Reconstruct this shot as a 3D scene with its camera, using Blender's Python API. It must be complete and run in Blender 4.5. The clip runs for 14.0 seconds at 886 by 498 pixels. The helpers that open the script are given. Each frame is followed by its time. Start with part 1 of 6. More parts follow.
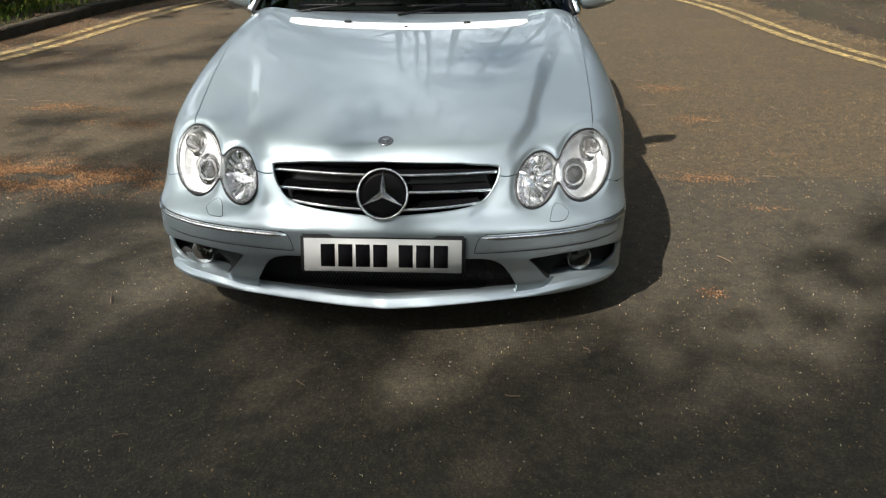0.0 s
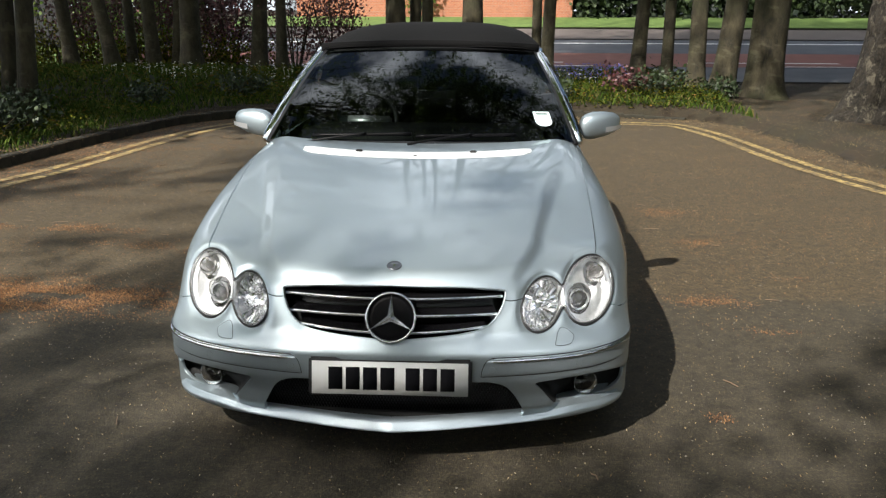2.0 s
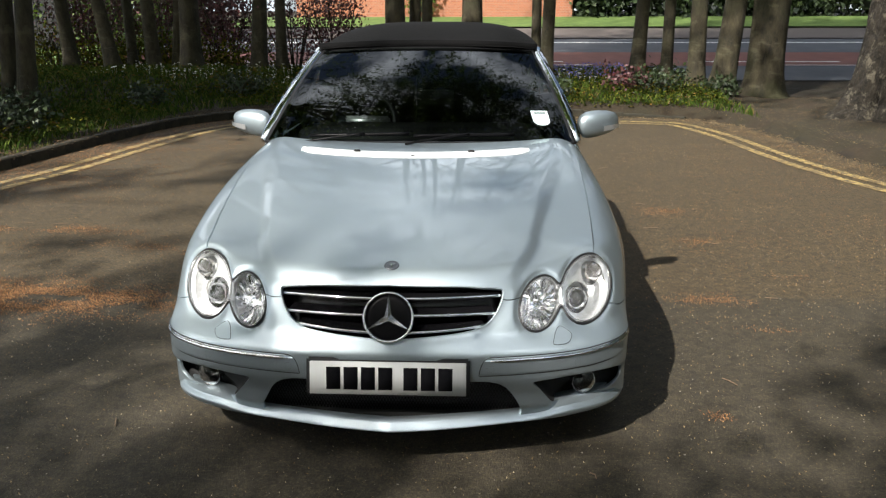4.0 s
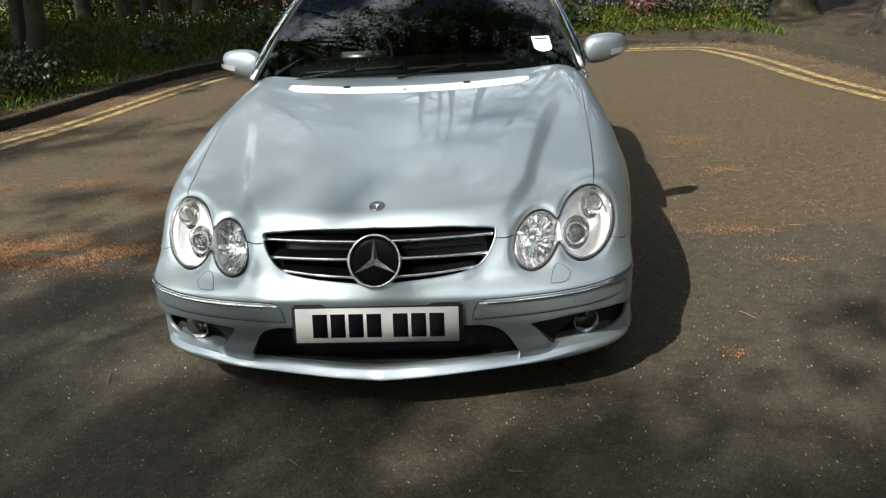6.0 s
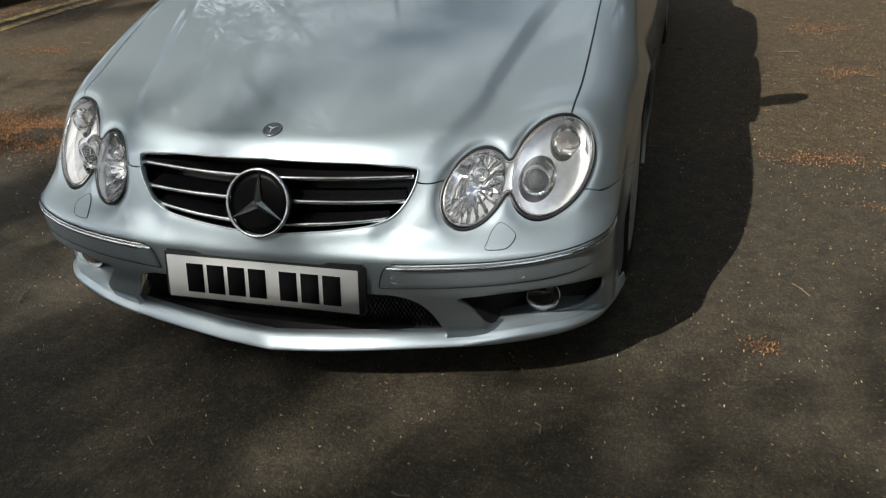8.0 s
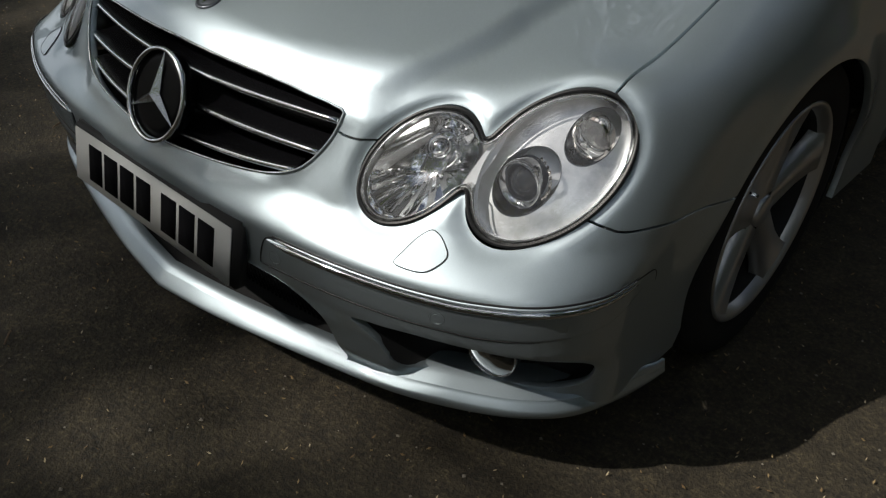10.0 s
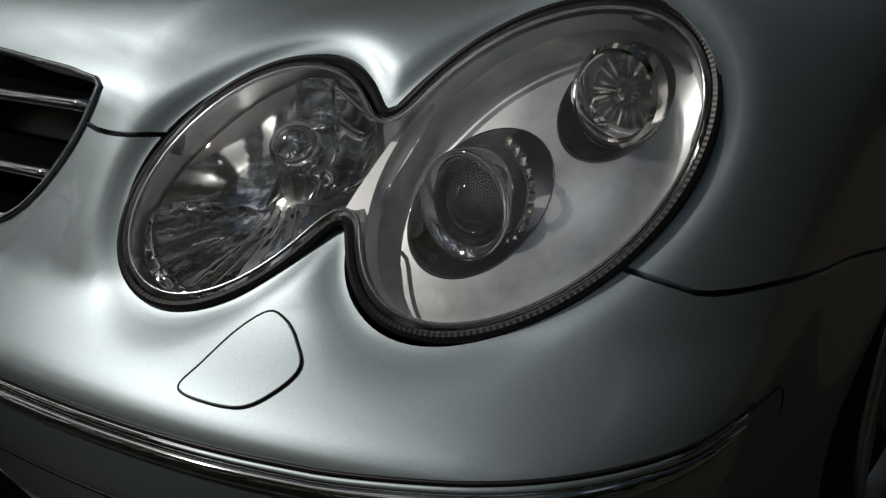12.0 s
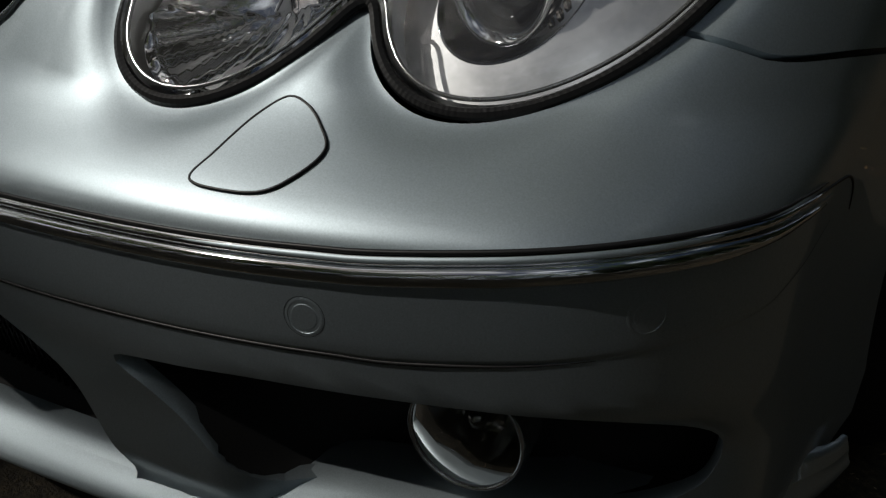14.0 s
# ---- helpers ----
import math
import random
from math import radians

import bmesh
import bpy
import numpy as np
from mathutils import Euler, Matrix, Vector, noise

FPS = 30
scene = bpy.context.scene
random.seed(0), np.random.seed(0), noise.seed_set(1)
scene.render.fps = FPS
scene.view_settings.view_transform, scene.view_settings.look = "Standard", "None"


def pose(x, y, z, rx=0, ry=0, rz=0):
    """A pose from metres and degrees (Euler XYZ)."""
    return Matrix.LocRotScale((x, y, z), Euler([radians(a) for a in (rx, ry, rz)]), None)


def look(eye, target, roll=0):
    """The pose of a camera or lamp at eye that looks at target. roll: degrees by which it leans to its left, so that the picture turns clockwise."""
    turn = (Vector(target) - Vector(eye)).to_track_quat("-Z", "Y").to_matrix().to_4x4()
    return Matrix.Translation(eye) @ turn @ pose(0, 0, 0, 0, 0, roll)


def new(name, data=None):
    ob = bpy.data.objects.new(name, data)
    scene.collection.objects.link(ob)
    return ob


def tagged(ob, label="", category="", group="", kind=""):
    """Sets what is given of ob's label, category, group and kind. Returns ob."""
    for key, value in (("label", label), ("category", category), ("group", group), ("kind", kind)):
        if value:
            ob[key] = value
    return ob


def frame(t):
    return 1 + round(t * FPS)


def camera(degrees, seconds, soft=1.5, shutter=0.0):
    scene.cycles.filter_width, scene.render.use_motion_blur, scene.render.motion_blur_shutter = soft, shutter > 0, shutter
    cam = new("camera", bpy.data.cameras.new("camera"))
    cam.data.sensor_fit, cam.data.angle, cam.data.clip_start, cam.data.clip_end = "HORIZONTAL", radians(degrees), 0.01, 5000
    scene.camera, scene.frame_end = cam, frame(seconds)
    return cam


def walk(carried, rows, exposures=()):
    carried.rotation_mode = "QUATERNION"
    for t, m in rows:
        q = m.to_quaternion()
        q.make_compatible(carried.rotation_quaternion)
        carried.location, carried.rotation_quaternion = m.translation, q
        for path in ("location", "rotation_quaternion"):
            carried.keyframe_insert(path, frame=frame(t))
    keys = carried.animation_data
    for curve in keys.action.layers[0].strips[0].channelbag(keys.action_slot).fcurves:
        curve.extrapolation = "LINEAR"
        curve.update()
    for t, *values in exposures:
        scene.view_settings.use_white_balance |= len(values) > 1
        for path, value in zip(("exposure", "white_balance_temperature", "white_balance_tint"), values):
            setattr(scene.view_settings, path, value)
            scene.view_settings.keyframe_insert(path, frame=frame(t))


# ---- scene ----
cam = camera(56.0, 14.0, soft=1.3)
PATH = [
    (0, (0.302, -2.519, 1.486), (0.227, -0.694, 0.673), 0.0),
    (0.5, (0.302, -2.526, 1.498), (0.225, -0.664, 0.773), 0.2),
    (1, (0.3, -2.542, 1.513), (0.218, -0.65, 0.87), 0.4),
    (1.5, (0.299, -2.552, 1.519), (0.216, -0.638, 0.943), 0.4),
    (2, (0.296, -2.561, 1.521), (0.205, -0.64, 0.974), 0.2),
    (2.5, (0.298, -2.56, 1.521), (0.212, -0.637, 0.978), 0.2),
    (5, (0.349, -2.559, 1.511), (0.219, -0.644, 0.95), -1.2),
    (5.5, (0.41, -2.515, 1.492), (0.243, -0.612, 0.898), -2.0),
    (6, (0.447, -2.397, 1.458), (0.271, -0.524, 0.779), -3.2),
    (6.5, (0.517, -2.2, 1.445), (0.367, -0.354, 0.69), -3.8),
    (7, (0.604, -2.02, 1.433), (0.481, -0.186, 0.645), -4.5),
    (7.5, (0.816, -1.809, 1.415), (0.463, -0.05, 0.53), -3.9),
    (7.7, (0.883, -1.731, 1.401), (0.46, -0.003, 0.485), -3.9),
    (9.8, (1.301, -0.733, 1.255), (0.232, 0.511, 0.11), 1.0),
    (10, (1.283, -0.643, 1.189), (0.205, 0.584, 0.035), 2.3),
    (10.5, (1.165, -0.454, 1.063), (0.138, 0.8, -0.108), 2.8),
    (11, (1.059, -0.254, 0.879), (-0.102, 0.977, -0.188), 1.8),
    (11.5, (1.015, -0.187, 0.723), (-0.183, 1.171, -0.126), -0.7),
    (12, (0.994, -0.171, 0.72), (-0.23, 1.24, 0.004), 0.5),
    (12.5, (0.989, -0.174, 0.732), (-0.25, 1.266, 0.106), 0.6),
    (13, (0.984, -0.175, 0.695), (-0.268, 1.237, 0.034), -0.4),
    (13.5, (0.97, -0.176, 0.635), (-0.254, 1.228, -0.094), -0.8),
    (14, (0.965, -0.186, 0.592), (-0.217, 1.225, -0.19), -0.1),
]
EXPOSURE = [(0.0, 1.02), (0.5, 0.84), (1.0, 0.92), (2.0, 0.95), (5.0, 0.97), (6.5, 0.9), (7.0, 0.78), (7.7, 0.52), (9.8, -0.3), (11.0, -1.34), (11.5, -1.76), (12.0, -1.97), (12.6, -1.57), (13.1, -1.51), (14.0, -1.68)]
walk(cam, [(t, look(eye, aim, roll)) for t, eye, aim, roll in PATH], EXPOSURE)

# ---- light ----
SUN_WAY = Vector((-0.556, -0.841, 0.973)).normalized()
world = bpy.data.worlds.new("sky")
world.use_nodes = True
scene.world = world
wn = world.node_tree.nodes
sky = wn.new("ShaderNodeTexSky")
sky.sky_type, sky.sun_disc = "NISHITA", False
sky.sun_elevation = math.asin(SUN_WAY.z)
sky.sun_rotation = math.atan2(SUN_WAY.x, SUN_WAY.y)
sky.air_density, sky.dust_density, sky.ozone_density = 1.0, 2.2, 1.0
wn["Background"].inputs["Strength"].default_value = 0.053
# fair-weather clouds all over the sky
wl = world.node_tree.links
way, squash, puff = wn.new("ShaderNodeTexCoord"), wn.new("ShaderNodeMapping"), wn.new("ShaderNodeTexNoise")
squash.inputs["Scale"].default_value = (1.0, 1.0, 1.7)
puff.inputs["Scale"].default_value, puff.inputs["Detail"].default_value, puff.inputs["Roughness"].default_value = 2.6, 8.0, 0.55
cover, white = wn.new("ShaderNodeValToRGB"), wn.new("ShaderNodeMix")
cover.color_ramp.elements[0].position, cover.color_ramp.elements[1].position = 0.48, 0.60
white.data_type = "RGBA"
# clouds towards the sun scatter its light forwards
toward, glow, lit = wn.new("ShaderNodeVectorMath"), wn.new("ShaderNodeMath"), wn.new("ShaderNodeMix")
toward.operation, glow.operation, glow.use_clamp = "DOT_PRODUCT", "POWER", True
toward.inputs[1].default_value = SUN_WAY
glow.inputs[1].default_value = 3.5
lit.data_type = "RGBA"
lit.inputs[6].default_value, lit.inputs[7].default_value = (20.4, 22.2, 24.2, 1), (48.0, 47.0, 45.0, 1)
wl.new(way.outputs["Generated"], toward.inputs[0])
wl.new(toward.outputs["Value"], glow.inputs[0])
wl.new(glow.outputs[0], lit.inputs[0])
wl.new(lit.outputs[2], white.inputs[7])
wl.new(way.outputs["Generated"], squash.inputs[0])
wl.new(squash.outputs[0], puff.inputs["Vector"])
wl.new(puff.outputs[0], cover.inputs[0])
wl.new(cover.outputs[0], white.inputs[0])
wl.new(sky.outputs[0], white.inputs[6])
wl.new(white.outputs[2], wn["Background"].inputs["Color"])
sun_data = bpy.data.lights.new("sun", "SUN")
sun_data.energy, sun_data.angle, sun_data.color = 5.0, radians(0.53), (1.0, 0.95, 0.87)
sun = new("sun", sun_data)
sun.matrix_world = look(SUN_WAY * 60, (0, 0, 0))

# ---- materials ----
def material(name, base=(0.5, 0.5, 0.5), rough=0.5, metal=0.0, **more):
    m = bpy.data.materials.new(name)
    m.use_nodes = True
    b = m.node_tree.nodes["Principled BSDF"]
    b.inputs["Base Color"].default_value = (*base, 1)
    b.inputs["Roughness"].default_value = rough
    b.inputs["Metallic"].default_value = metal
    for key, value in more.items():
        b.inputs[key.replace("_", " ")].default_value = value
    return m


def tex(m, kind, scale, detail=4.0, rough=0.6, coords="Object", stretch=(1, 1, 1)):
    """A texture node on object coordinates; returns its node."""
    nt = m.node_tree
    co, mp = nt.nodes.new("ShaderNodeTexCoord"), nt.nodes.new("ShaderNodeMapping")
    mp.inputs["Scale"].default_value = stretch
    nt.links.new(co.outputs[coords], mp.inputs["Vector"])
    n = nt.nodes.new("ShaderNodeTex" + kind)
    n.inputs["Scale"].default_value = scale
    if kind == "Noise":
        n.inputs["Detail"].default_value, n.inputs["Roughness"].default_value = detail, rough
    nt.links.new(mp.outputs[0], n.inputs["Vector"])
    return n


def ramp(m, source, stops):
    r = m.node_tree.nodes.new("ShaderNodeValToRGB")
    els = r.color_ramp.elements
    while len(els) < len(stops):
        els.new(0.5)
    for e, (at, col) in zip(els, stops):
        e.position, e.color = at, (*col, 1) if len(col) == 3 else col
    m.node_tree.links.new(source, r.inputs[0])
    return r.outputs[0]


def blend(m, fac, a, b, mode="MIX"):
    n = m.node_tree.nodes.new("ShaderNodeMix")
    n.data_type, n.blend_type = "RGBA", mode
    for sock, v in ((n.inputs[0], fac), (n.inputs[6], a), (n.inputs[7], b)):
        if isinstance(v, (int, float)):
            sock.default_value = v
        elif isinstance(v, tuple):
            sock.default_value = (*v, 1)
        else:
            m.node_tree.links.new(v, sock)
    return n.outputs[2]


def feed(m, out, socket):
    m.node_tree.links.new(out, m.node_tree.nodes["Principled BSDF"].inputs[socket])
    return m


def bump(m, height, strength, distance):
    n = m.node_tree.nodes.new("ShaderNodeBump")
    n.inputs["Strength"].default_value, n.inputs["Distance"].default_value = strength, distance
    m.node_tree.links.new(height, n.inputs["Height"])
    return feed(m, n.outputs[0], "Normal")


def glassy(name, tint, gloss=1.45, rough=0.0, haze=0.0):
    """A clear pane: what lies behind, a mirror coat that Fresnel drives, and a thin dull haze that imitates a veil of
    mirrored sky.
    """
    m = bpy.data.materials.new(name)
    m.use_nodes = True
    nt = m.node_tree
    nt.nodes.clear()
    out, mix = nt.nodes.new("ShaderNodeOutputMaterial"), nt.nodes.new("ShaderNodeMixShader")
    clear, shine, fres = nt.nodes.new("ShaderNodeBsdfTransparent"), nt.nodes.new("ShaderNodeBsdfGlossy"), nt.nodes.new("ShaderNodeFresnel")
    clear.inputs[0].default_value = (*tint, 1)
    shine.inputs["Roughness"].default_value = rough
    fres.inputs[0].default_value = gloss
    for a, b in ((fres.outputs[0], mix.inputs[0]), (clear.outputs[0], mix.inputs[1]), (shine.outputs[0], mix.inputs[2]), (mix.outputs[0], out.inputs[0])):
        nt.links.new(a, b)
    if haze:
        dull, veil, n = nt.nodes.new("ShaderNodeBsdfDiffuse"), nt.nodes.new("ShaderNodeMixShader"), tex(m, "Noise", 30.0, 6.0, 0.7)
        dull.inputs[0].default_value = (0.8, 0.8, 0.8, 1)
        nt.links.new(ramp(m, n.outputs[0], [(0.3, (haze * 0.7,) * 3), (0.7, (haze * 1.3,) * 3)]), veil.inputs[0])
        nt.links.new(mix.outputs[0], veil.inputs[1])
        nt.links.new(dull.outputs[0], veil.inputs[2])
        nt.links.new(veil.outputs[0], out.inputs[0])
    return m


def lacquered(name, dark, light):
    """Metallic paint: a close and a wide lobe of flakes under a clear, mirror-smooth lacquer."""
    m = bpy.data.materials.new(name)
    m.use_nodes = True
    nt = m.node_tree
    nt.nodes.clear()
    flake = tex(m, "Noise", 900.0, 2.0)
    haze = tex(m, "Noise", 3.0, 4.0)
    tone = ramp(m, flake.outputs[0], [(0.3, dark), (0.7, light)])
    close, wide, coat = (nt.nodes.new("ShaderNodeBsdfGlossy") for _ in range(3))
    close.distribution, wide.distribution, coat.distribution = "BECKMANN", "GGX", "GGX"
    nt.links.new(ramp(m, haze.outputs[0], [(0.3, (0.40,) * 3), (0.7, (0.43,) * 3)]), close.inputs["Roughness"])
    wide.inputs["Roughness"].default_value, coat.inputs["Roughness"].default_value = 0.62, 0.006
    nt.links.new(blend(m, 1.0, tone, (0.56, 0.56, 0.56), "MULTIPLY"), close.inputs["Color"])
    nt.links.new(tone, wide.inputs["Color"])
    fres, lobes, top, out = nt.nodes.new("ShaderNodeFresnel"), nt.nodes.new("ShaderNodeMixShader"), nt.nodes.new("ShaderNodeMixShader"), nt.nodes.new("ShaderNodeOutputMaterial")
    fres.inputs[0].default_value, lobes.inputs[0].default_value = 1.6, 0.52
    for a, b in ((close.outputs[0], lobes.inputs[1]), (wide.outputs[0], lobes.inputs[2]), (fres.outputs[0], top.inputs[0]), (lobes.outputs[0], top.inputs[1]), (coat.outputs[0], top.inputs[2]), (top.outputs[0], out.inputs[0])):
        nt.links.new(a, b)
    return m


def hazy_mirror(name, tint, sharp, wide, share):
    """A silvered surface: a mirror with a veil of fine haze."""
    m = bpy.data.materials.new(name)
    m.use_nodes = True
    nt = m.node_tree
    nt.nodes.clear()
    a, b, mix, out = nt.nodes.new("ShaderNodeBsdfGlossy"), nt.nodes.new("ShaderNodeBsdfGlossy"), nt.nodes.new("ShaderNodeMixShader"), nt.nodes.new("ShaderNodeOutputMaterial")
    a.inputs["Color"].default_value = b.inputs["Color"].default_value = (*tint, 1)
    a.inputs["Roughness"].default_value, b.inputs["Roughness"].default_value = sharp, wide
    n = tex(m, "Noise", 45.0, 6.0, 0.7)
    nt.links.new(ramp(m, n.outputs[0], [(0.3, (share * 0.75,) * 3), (0.7, (share * 1.25,) * 3)]), mix.inputs[0])
    for p, q in ((a.outputs[0], mix.inputs[1]), (b.outputs[0], mix.inputs[2]), (mix.outputs[0], out.inputs[0])):
        nt.links.new(p, q)
    return m


DISH = hazy_mirror("silvered lamp dish", (0.90, 0.91, 0.92), 0.10, 0.46, 0.58)
PAINT = lacquered("silver blue metallic paint", (0.553, 0.65, 0.705), (0.658, 0.765, 0.83))
# paler than the bonnet's silver: light on the tilted ribs put into colour
VENT = material("light-catching silver louvre", (0.55, 0.575, 0.59), 0.42, 0.15)
CHROME = material("chrome", (0.80, 0.81, 0.82), 0.06, 1.0)
BRUSHED = material("satin chrome", (0.86, 0.87, 0.88), 0.22, 1.0)
SATIN = material("satin lamp housing", (0.86, 0.87, 0.88), 0.36, 0.93)
LENSRIM = material("bright lens rim", (0.62, 0.63, 0.64), 0.18, 0.9)
BADGE = material("dark grey badge enamel", (0.10, 0.11, 0.125), 0.3, 0.6)
REFLECT = material("vapour-coated reflector", (0.88, 0.89, 0.90), 0.06, 1.0)
# fog lamp chrome, darkened to carry the shade inside its opening
FOGBOWL = material("shade-darkened fog lamp reflector", (0.20, 0.20, 0.19), 0.10, 1.0)
RUBBER = material("black rubber", (0.010, 0.010, 0.011), 0.42)
GLOSSBLACK = material("gloss black plastic", (0.006, 0.006, 0.007), 0.22, 0.0)
DULLBLACK = material("dull black plastic", (0.008, 0.008, 0.0085), 0.75)
n = tex(DULLBLACK, "Noise", 300.0)
bump(DULLBLACK, n.outputs[0], 0.3, 0.001)
# lens with the sky's pale veil put in as a faint white diffuse share
GLASS = glassy("clear lamp lens", (0.97, 0.98, 0.99), 1.8, 0.0, 0.036)
FOGGLASS = glassy("fog lamp glass", (0.90, 0.90, 0.90), 1.42)
# tint far darker than the glass: it carries the shade of the cabin
SCREEN = glassy("glass with cabin shade in its tint", (0.08, 0.10, 0.095), 1.52)
PLATE = material("white number plate", (0.60, 0.60, 0.58), 0.5, 0.0, Coat_Weight=0.15)
INK = material("black plate print", (0.005, 0.005, 0.006), 0.9, Specular_IOR_Level=0.05)
EMBLACK = material("emblem black", (0.003, 0.003, 0.0035), 0.35, Specular_IOR_Level=0.1)
FABRIC = material("black roof fabric", (0.0042, 0.0042, 0.0045), 0.95, Specular_IOR_Level=0.15)
n = tex(FABRIC, "Noise", 500.0, 2.0)
bump(FABRIC, n.outputs[0], 0.5, 0.0015)
TYRE = material("tyre rubber", (0.010, 0.010, 0.0105), 0.8, Specular_IOR_Level=0.25)
ALLOY = material("silver alloy", (0.50, 0.505, 0.51), 0.38, 0.85, Coat_Weight=0.5)
LENSDARK = material("dark projector glass", (0.02, 0.022, 0.025), 0.06, 0.0, Coat_Weight=0.4, IOR=1.5)
AMBERED = material("clear faceted indicator", (0.72, 0.68, 0.64), 0.07, 1.0)
TRIMGREY = material("dark cabin trim", (0.02, 0.02, 0.022), 0.55)

ASPHALT = material("worn asphalt", (0.042, 0.039, 0.036), 0.85)
big = tex(ASPHALT, "Noise", 0.55, 6.0, 0.65)
mid = tex(ASPHALT, "Noise", 4.5, 8.0, 0.78)
grit = tex(ASPHALT, "Noise", 130.0, 3.0, 0.7)
chips = tex(ASPHALT, "Voronoi", 120.0)
c1 = ramp(ASPHALT, big.outputs[0], [(0.32, (0.026, 0.0235, 0.0195)), (0.68, (0.072, 0.064, 0.047))])
c2 = blend(ASPHALT, 0.45, c1, ramp(ASPHALT, mid.outputs[0], [(0.35, (0.023, 0.020, 0.017)), (0.7, (0.083, 0.072, 0.054))]))
c3 = blend(ASPHALT, 0.72, c2, ramp(ASPHALT, grit.outputs[0], [(0.3, (0.006, 0.006, 0.006)), (0.55, (0.048, 0.043, 0.033)), (0.8, (0.173, 0.155, 0.119))]))
stone = ramp(ASPHALT, chips.outputs["Color"], [(0.93, (0, 0, 0)), (0.97, (1, 1, 1))])
near_chip = ramp(ASPHALT, chips.outputs["Distance"], [(0.25, (1, 1, 1)), (0.4, (0, 0, 0))])
# the older, paler surface begins beyond a ragged joint
sep, co = ASPHALT.node_tree.nodes.new("ShaderNodeSeparateXYZ"), ASPHALT.node_tree.nodes.new("ShaderNodeTexCoord")
ASPHALT.node_tree.links.new(co.outputs["Object"], sep.inputs[0])
wob = ASPHALT.node_tree.nodes.new("ShaderNodeMath")
wob.operation = "MULTIPLY_ADD"
wob.inputs[1].default_value = 0.35
ASPHALT.node_tree.links.new(mid.outputs[0], wob.inputs[0])
ASPHALT.node_tree.links.new(sep.outputs["Y"], wob.inputs[2])
old = ASPHALT.node_tree.nodes.new("ShaderNodeMapRange")
old.inputs["From Min"].default_value, old.inputs["From Max"].default_value = 1.95, 2.15
ASPHALT.node_tree.links.new(wob.outputs[0], old.inputs["Value"])
c4 = blend(ASPHALT, old.outputs[0], c3, blend(ASPHALT, 0.62, c3, ramp(ASPHALT, grit.outputs[0], [(0.36, (0.0120, 0.0092, 0.0056)), (0.66, (0.1500, 0.1150, 0.0660))])))
spots = tex(ASPHALT, "Noise", 16.0, 8.0, 0.8)
c4 = blend(ASPHALT, 1.0, c4, ramp(ASPHALT, spots.outputs[0], [(0.36, (0.46, 0.43, 0.37)), (0.58, (1.06, 1.02, 0.91))]), "MULTIPLY")
c4 = blend(ASPHALT, 1.0, c4, (1.01, 0.935, 0.77), "MULTIPLY")
# dark pits where stones have come out, in patches
pits = tex(ASPHALT, "Voronoi", 62.0)
worn = tex(ASPHALT, "Noise", 1.3, 3.0)
pit = blend(ASPHALT, 1.0, ramp(ASPHALT, pits.outputs["Color"], [(0.74, (0, 0, 0)), (0.80, (1, 1, 1))]), ramp(ASPHALT, pits.outputs["Distance"], [(0.22, (1, 1, 1)), (0.42, (0, 0, 0))]), "MULTIPLY")
pit = blend(ASPHALT, 1.0, pit, ramp(ASPHALT, worn.outputs[0], [(0.45, (0.08, 0.08, 0.08)), (0.62, (0.8, 0.8, 0.8))]), "MULTIPLY")
c4 = blend(ASPHALT, pit, c4, (0.011, 0.010, 0.008))
feed(ASPHALT, blend(ASPHALT, blend(ASPHALT, 1.0, stone, near_chip, "MULTIPLY"), c4, (0.25, 0.225, 0.18)), "Base Color")
bump(ASPHALT, grit.outputs[0], 0.8, 0.008)

SOIL = material("leaf mould and earth", (0.0310, 0.0248, 0.0155), 0.95)
sa, sb = tex(SOIL, "Noise", 1.6, 6.0), tex(SOIL, "Noise", 25.0, 5.0, 0.7)
s1 = ramp(SOIL, sa.outputs[0], [(0.38, (0.0250, 0.0155, 0.0066)), (0.62, (0.0140, 0.0150, 0.0040))])
feed(SOIL, blend(SOIL, 0.5, s1, ramp(SOIL, sb.outputs[0], [(0.32, (0.0050, 0.0038, 0.0024)), (0.68, (0.0560, 0.0370, 0.0150))])), "Base Color")
bump(SOIL, sb.outputs[0], 0.8, 0.03)
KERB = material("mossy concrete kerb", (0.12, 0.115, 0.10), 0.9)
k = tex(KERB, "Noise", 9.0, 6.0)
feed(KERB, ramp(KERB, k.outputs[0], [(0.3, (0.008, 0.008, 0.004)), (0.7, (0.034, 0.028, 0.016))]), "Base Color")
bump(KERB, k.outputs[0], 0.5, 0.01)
YELLOW = material("worn yellow road paint", (0.55, 0.36, 0.06), 0.75)
k = tex(YELLOW, "Noise", 14.0, 8.0, 0.75)
worn_paint = ramp(YELLOW, k.outputs[0], [(0.44, (0.075, 0.060, 0.038)), (0.53, (0.36, 0.26, 0.09)), (0.75, (0.55, 0.41, 0.16))])
grime = tex(YELLOW, "Noise", 2.2, 7.0, 0.7)
feed(YELLOW, blend(YELLOW, ramp(YELLOW, grime.outputs[0], [(0.45, (0, 0, 0)), (0.66, (0.85, 0.85, 0.85))]), worn_paint, (0.085, 0.062, 0.036)), "Base Color")
WHITE = material("white road paint", (0.7, 0.7, 0.68), 0.7)
ROADGREY = material("grey road asphalt", (0.0702, 0.0761, 0.0878), 0.8)
k = tex(ROADGREY, "Noise", 1.5, 6.0)
feed(ROADGREY, ramp(ROADGREY, k.outputs[0], [(0.3, (0.0585, 0.0644, 0.0761)), (0.7, (0.0936, 0.0965, 0.1053))]), "Base Color")
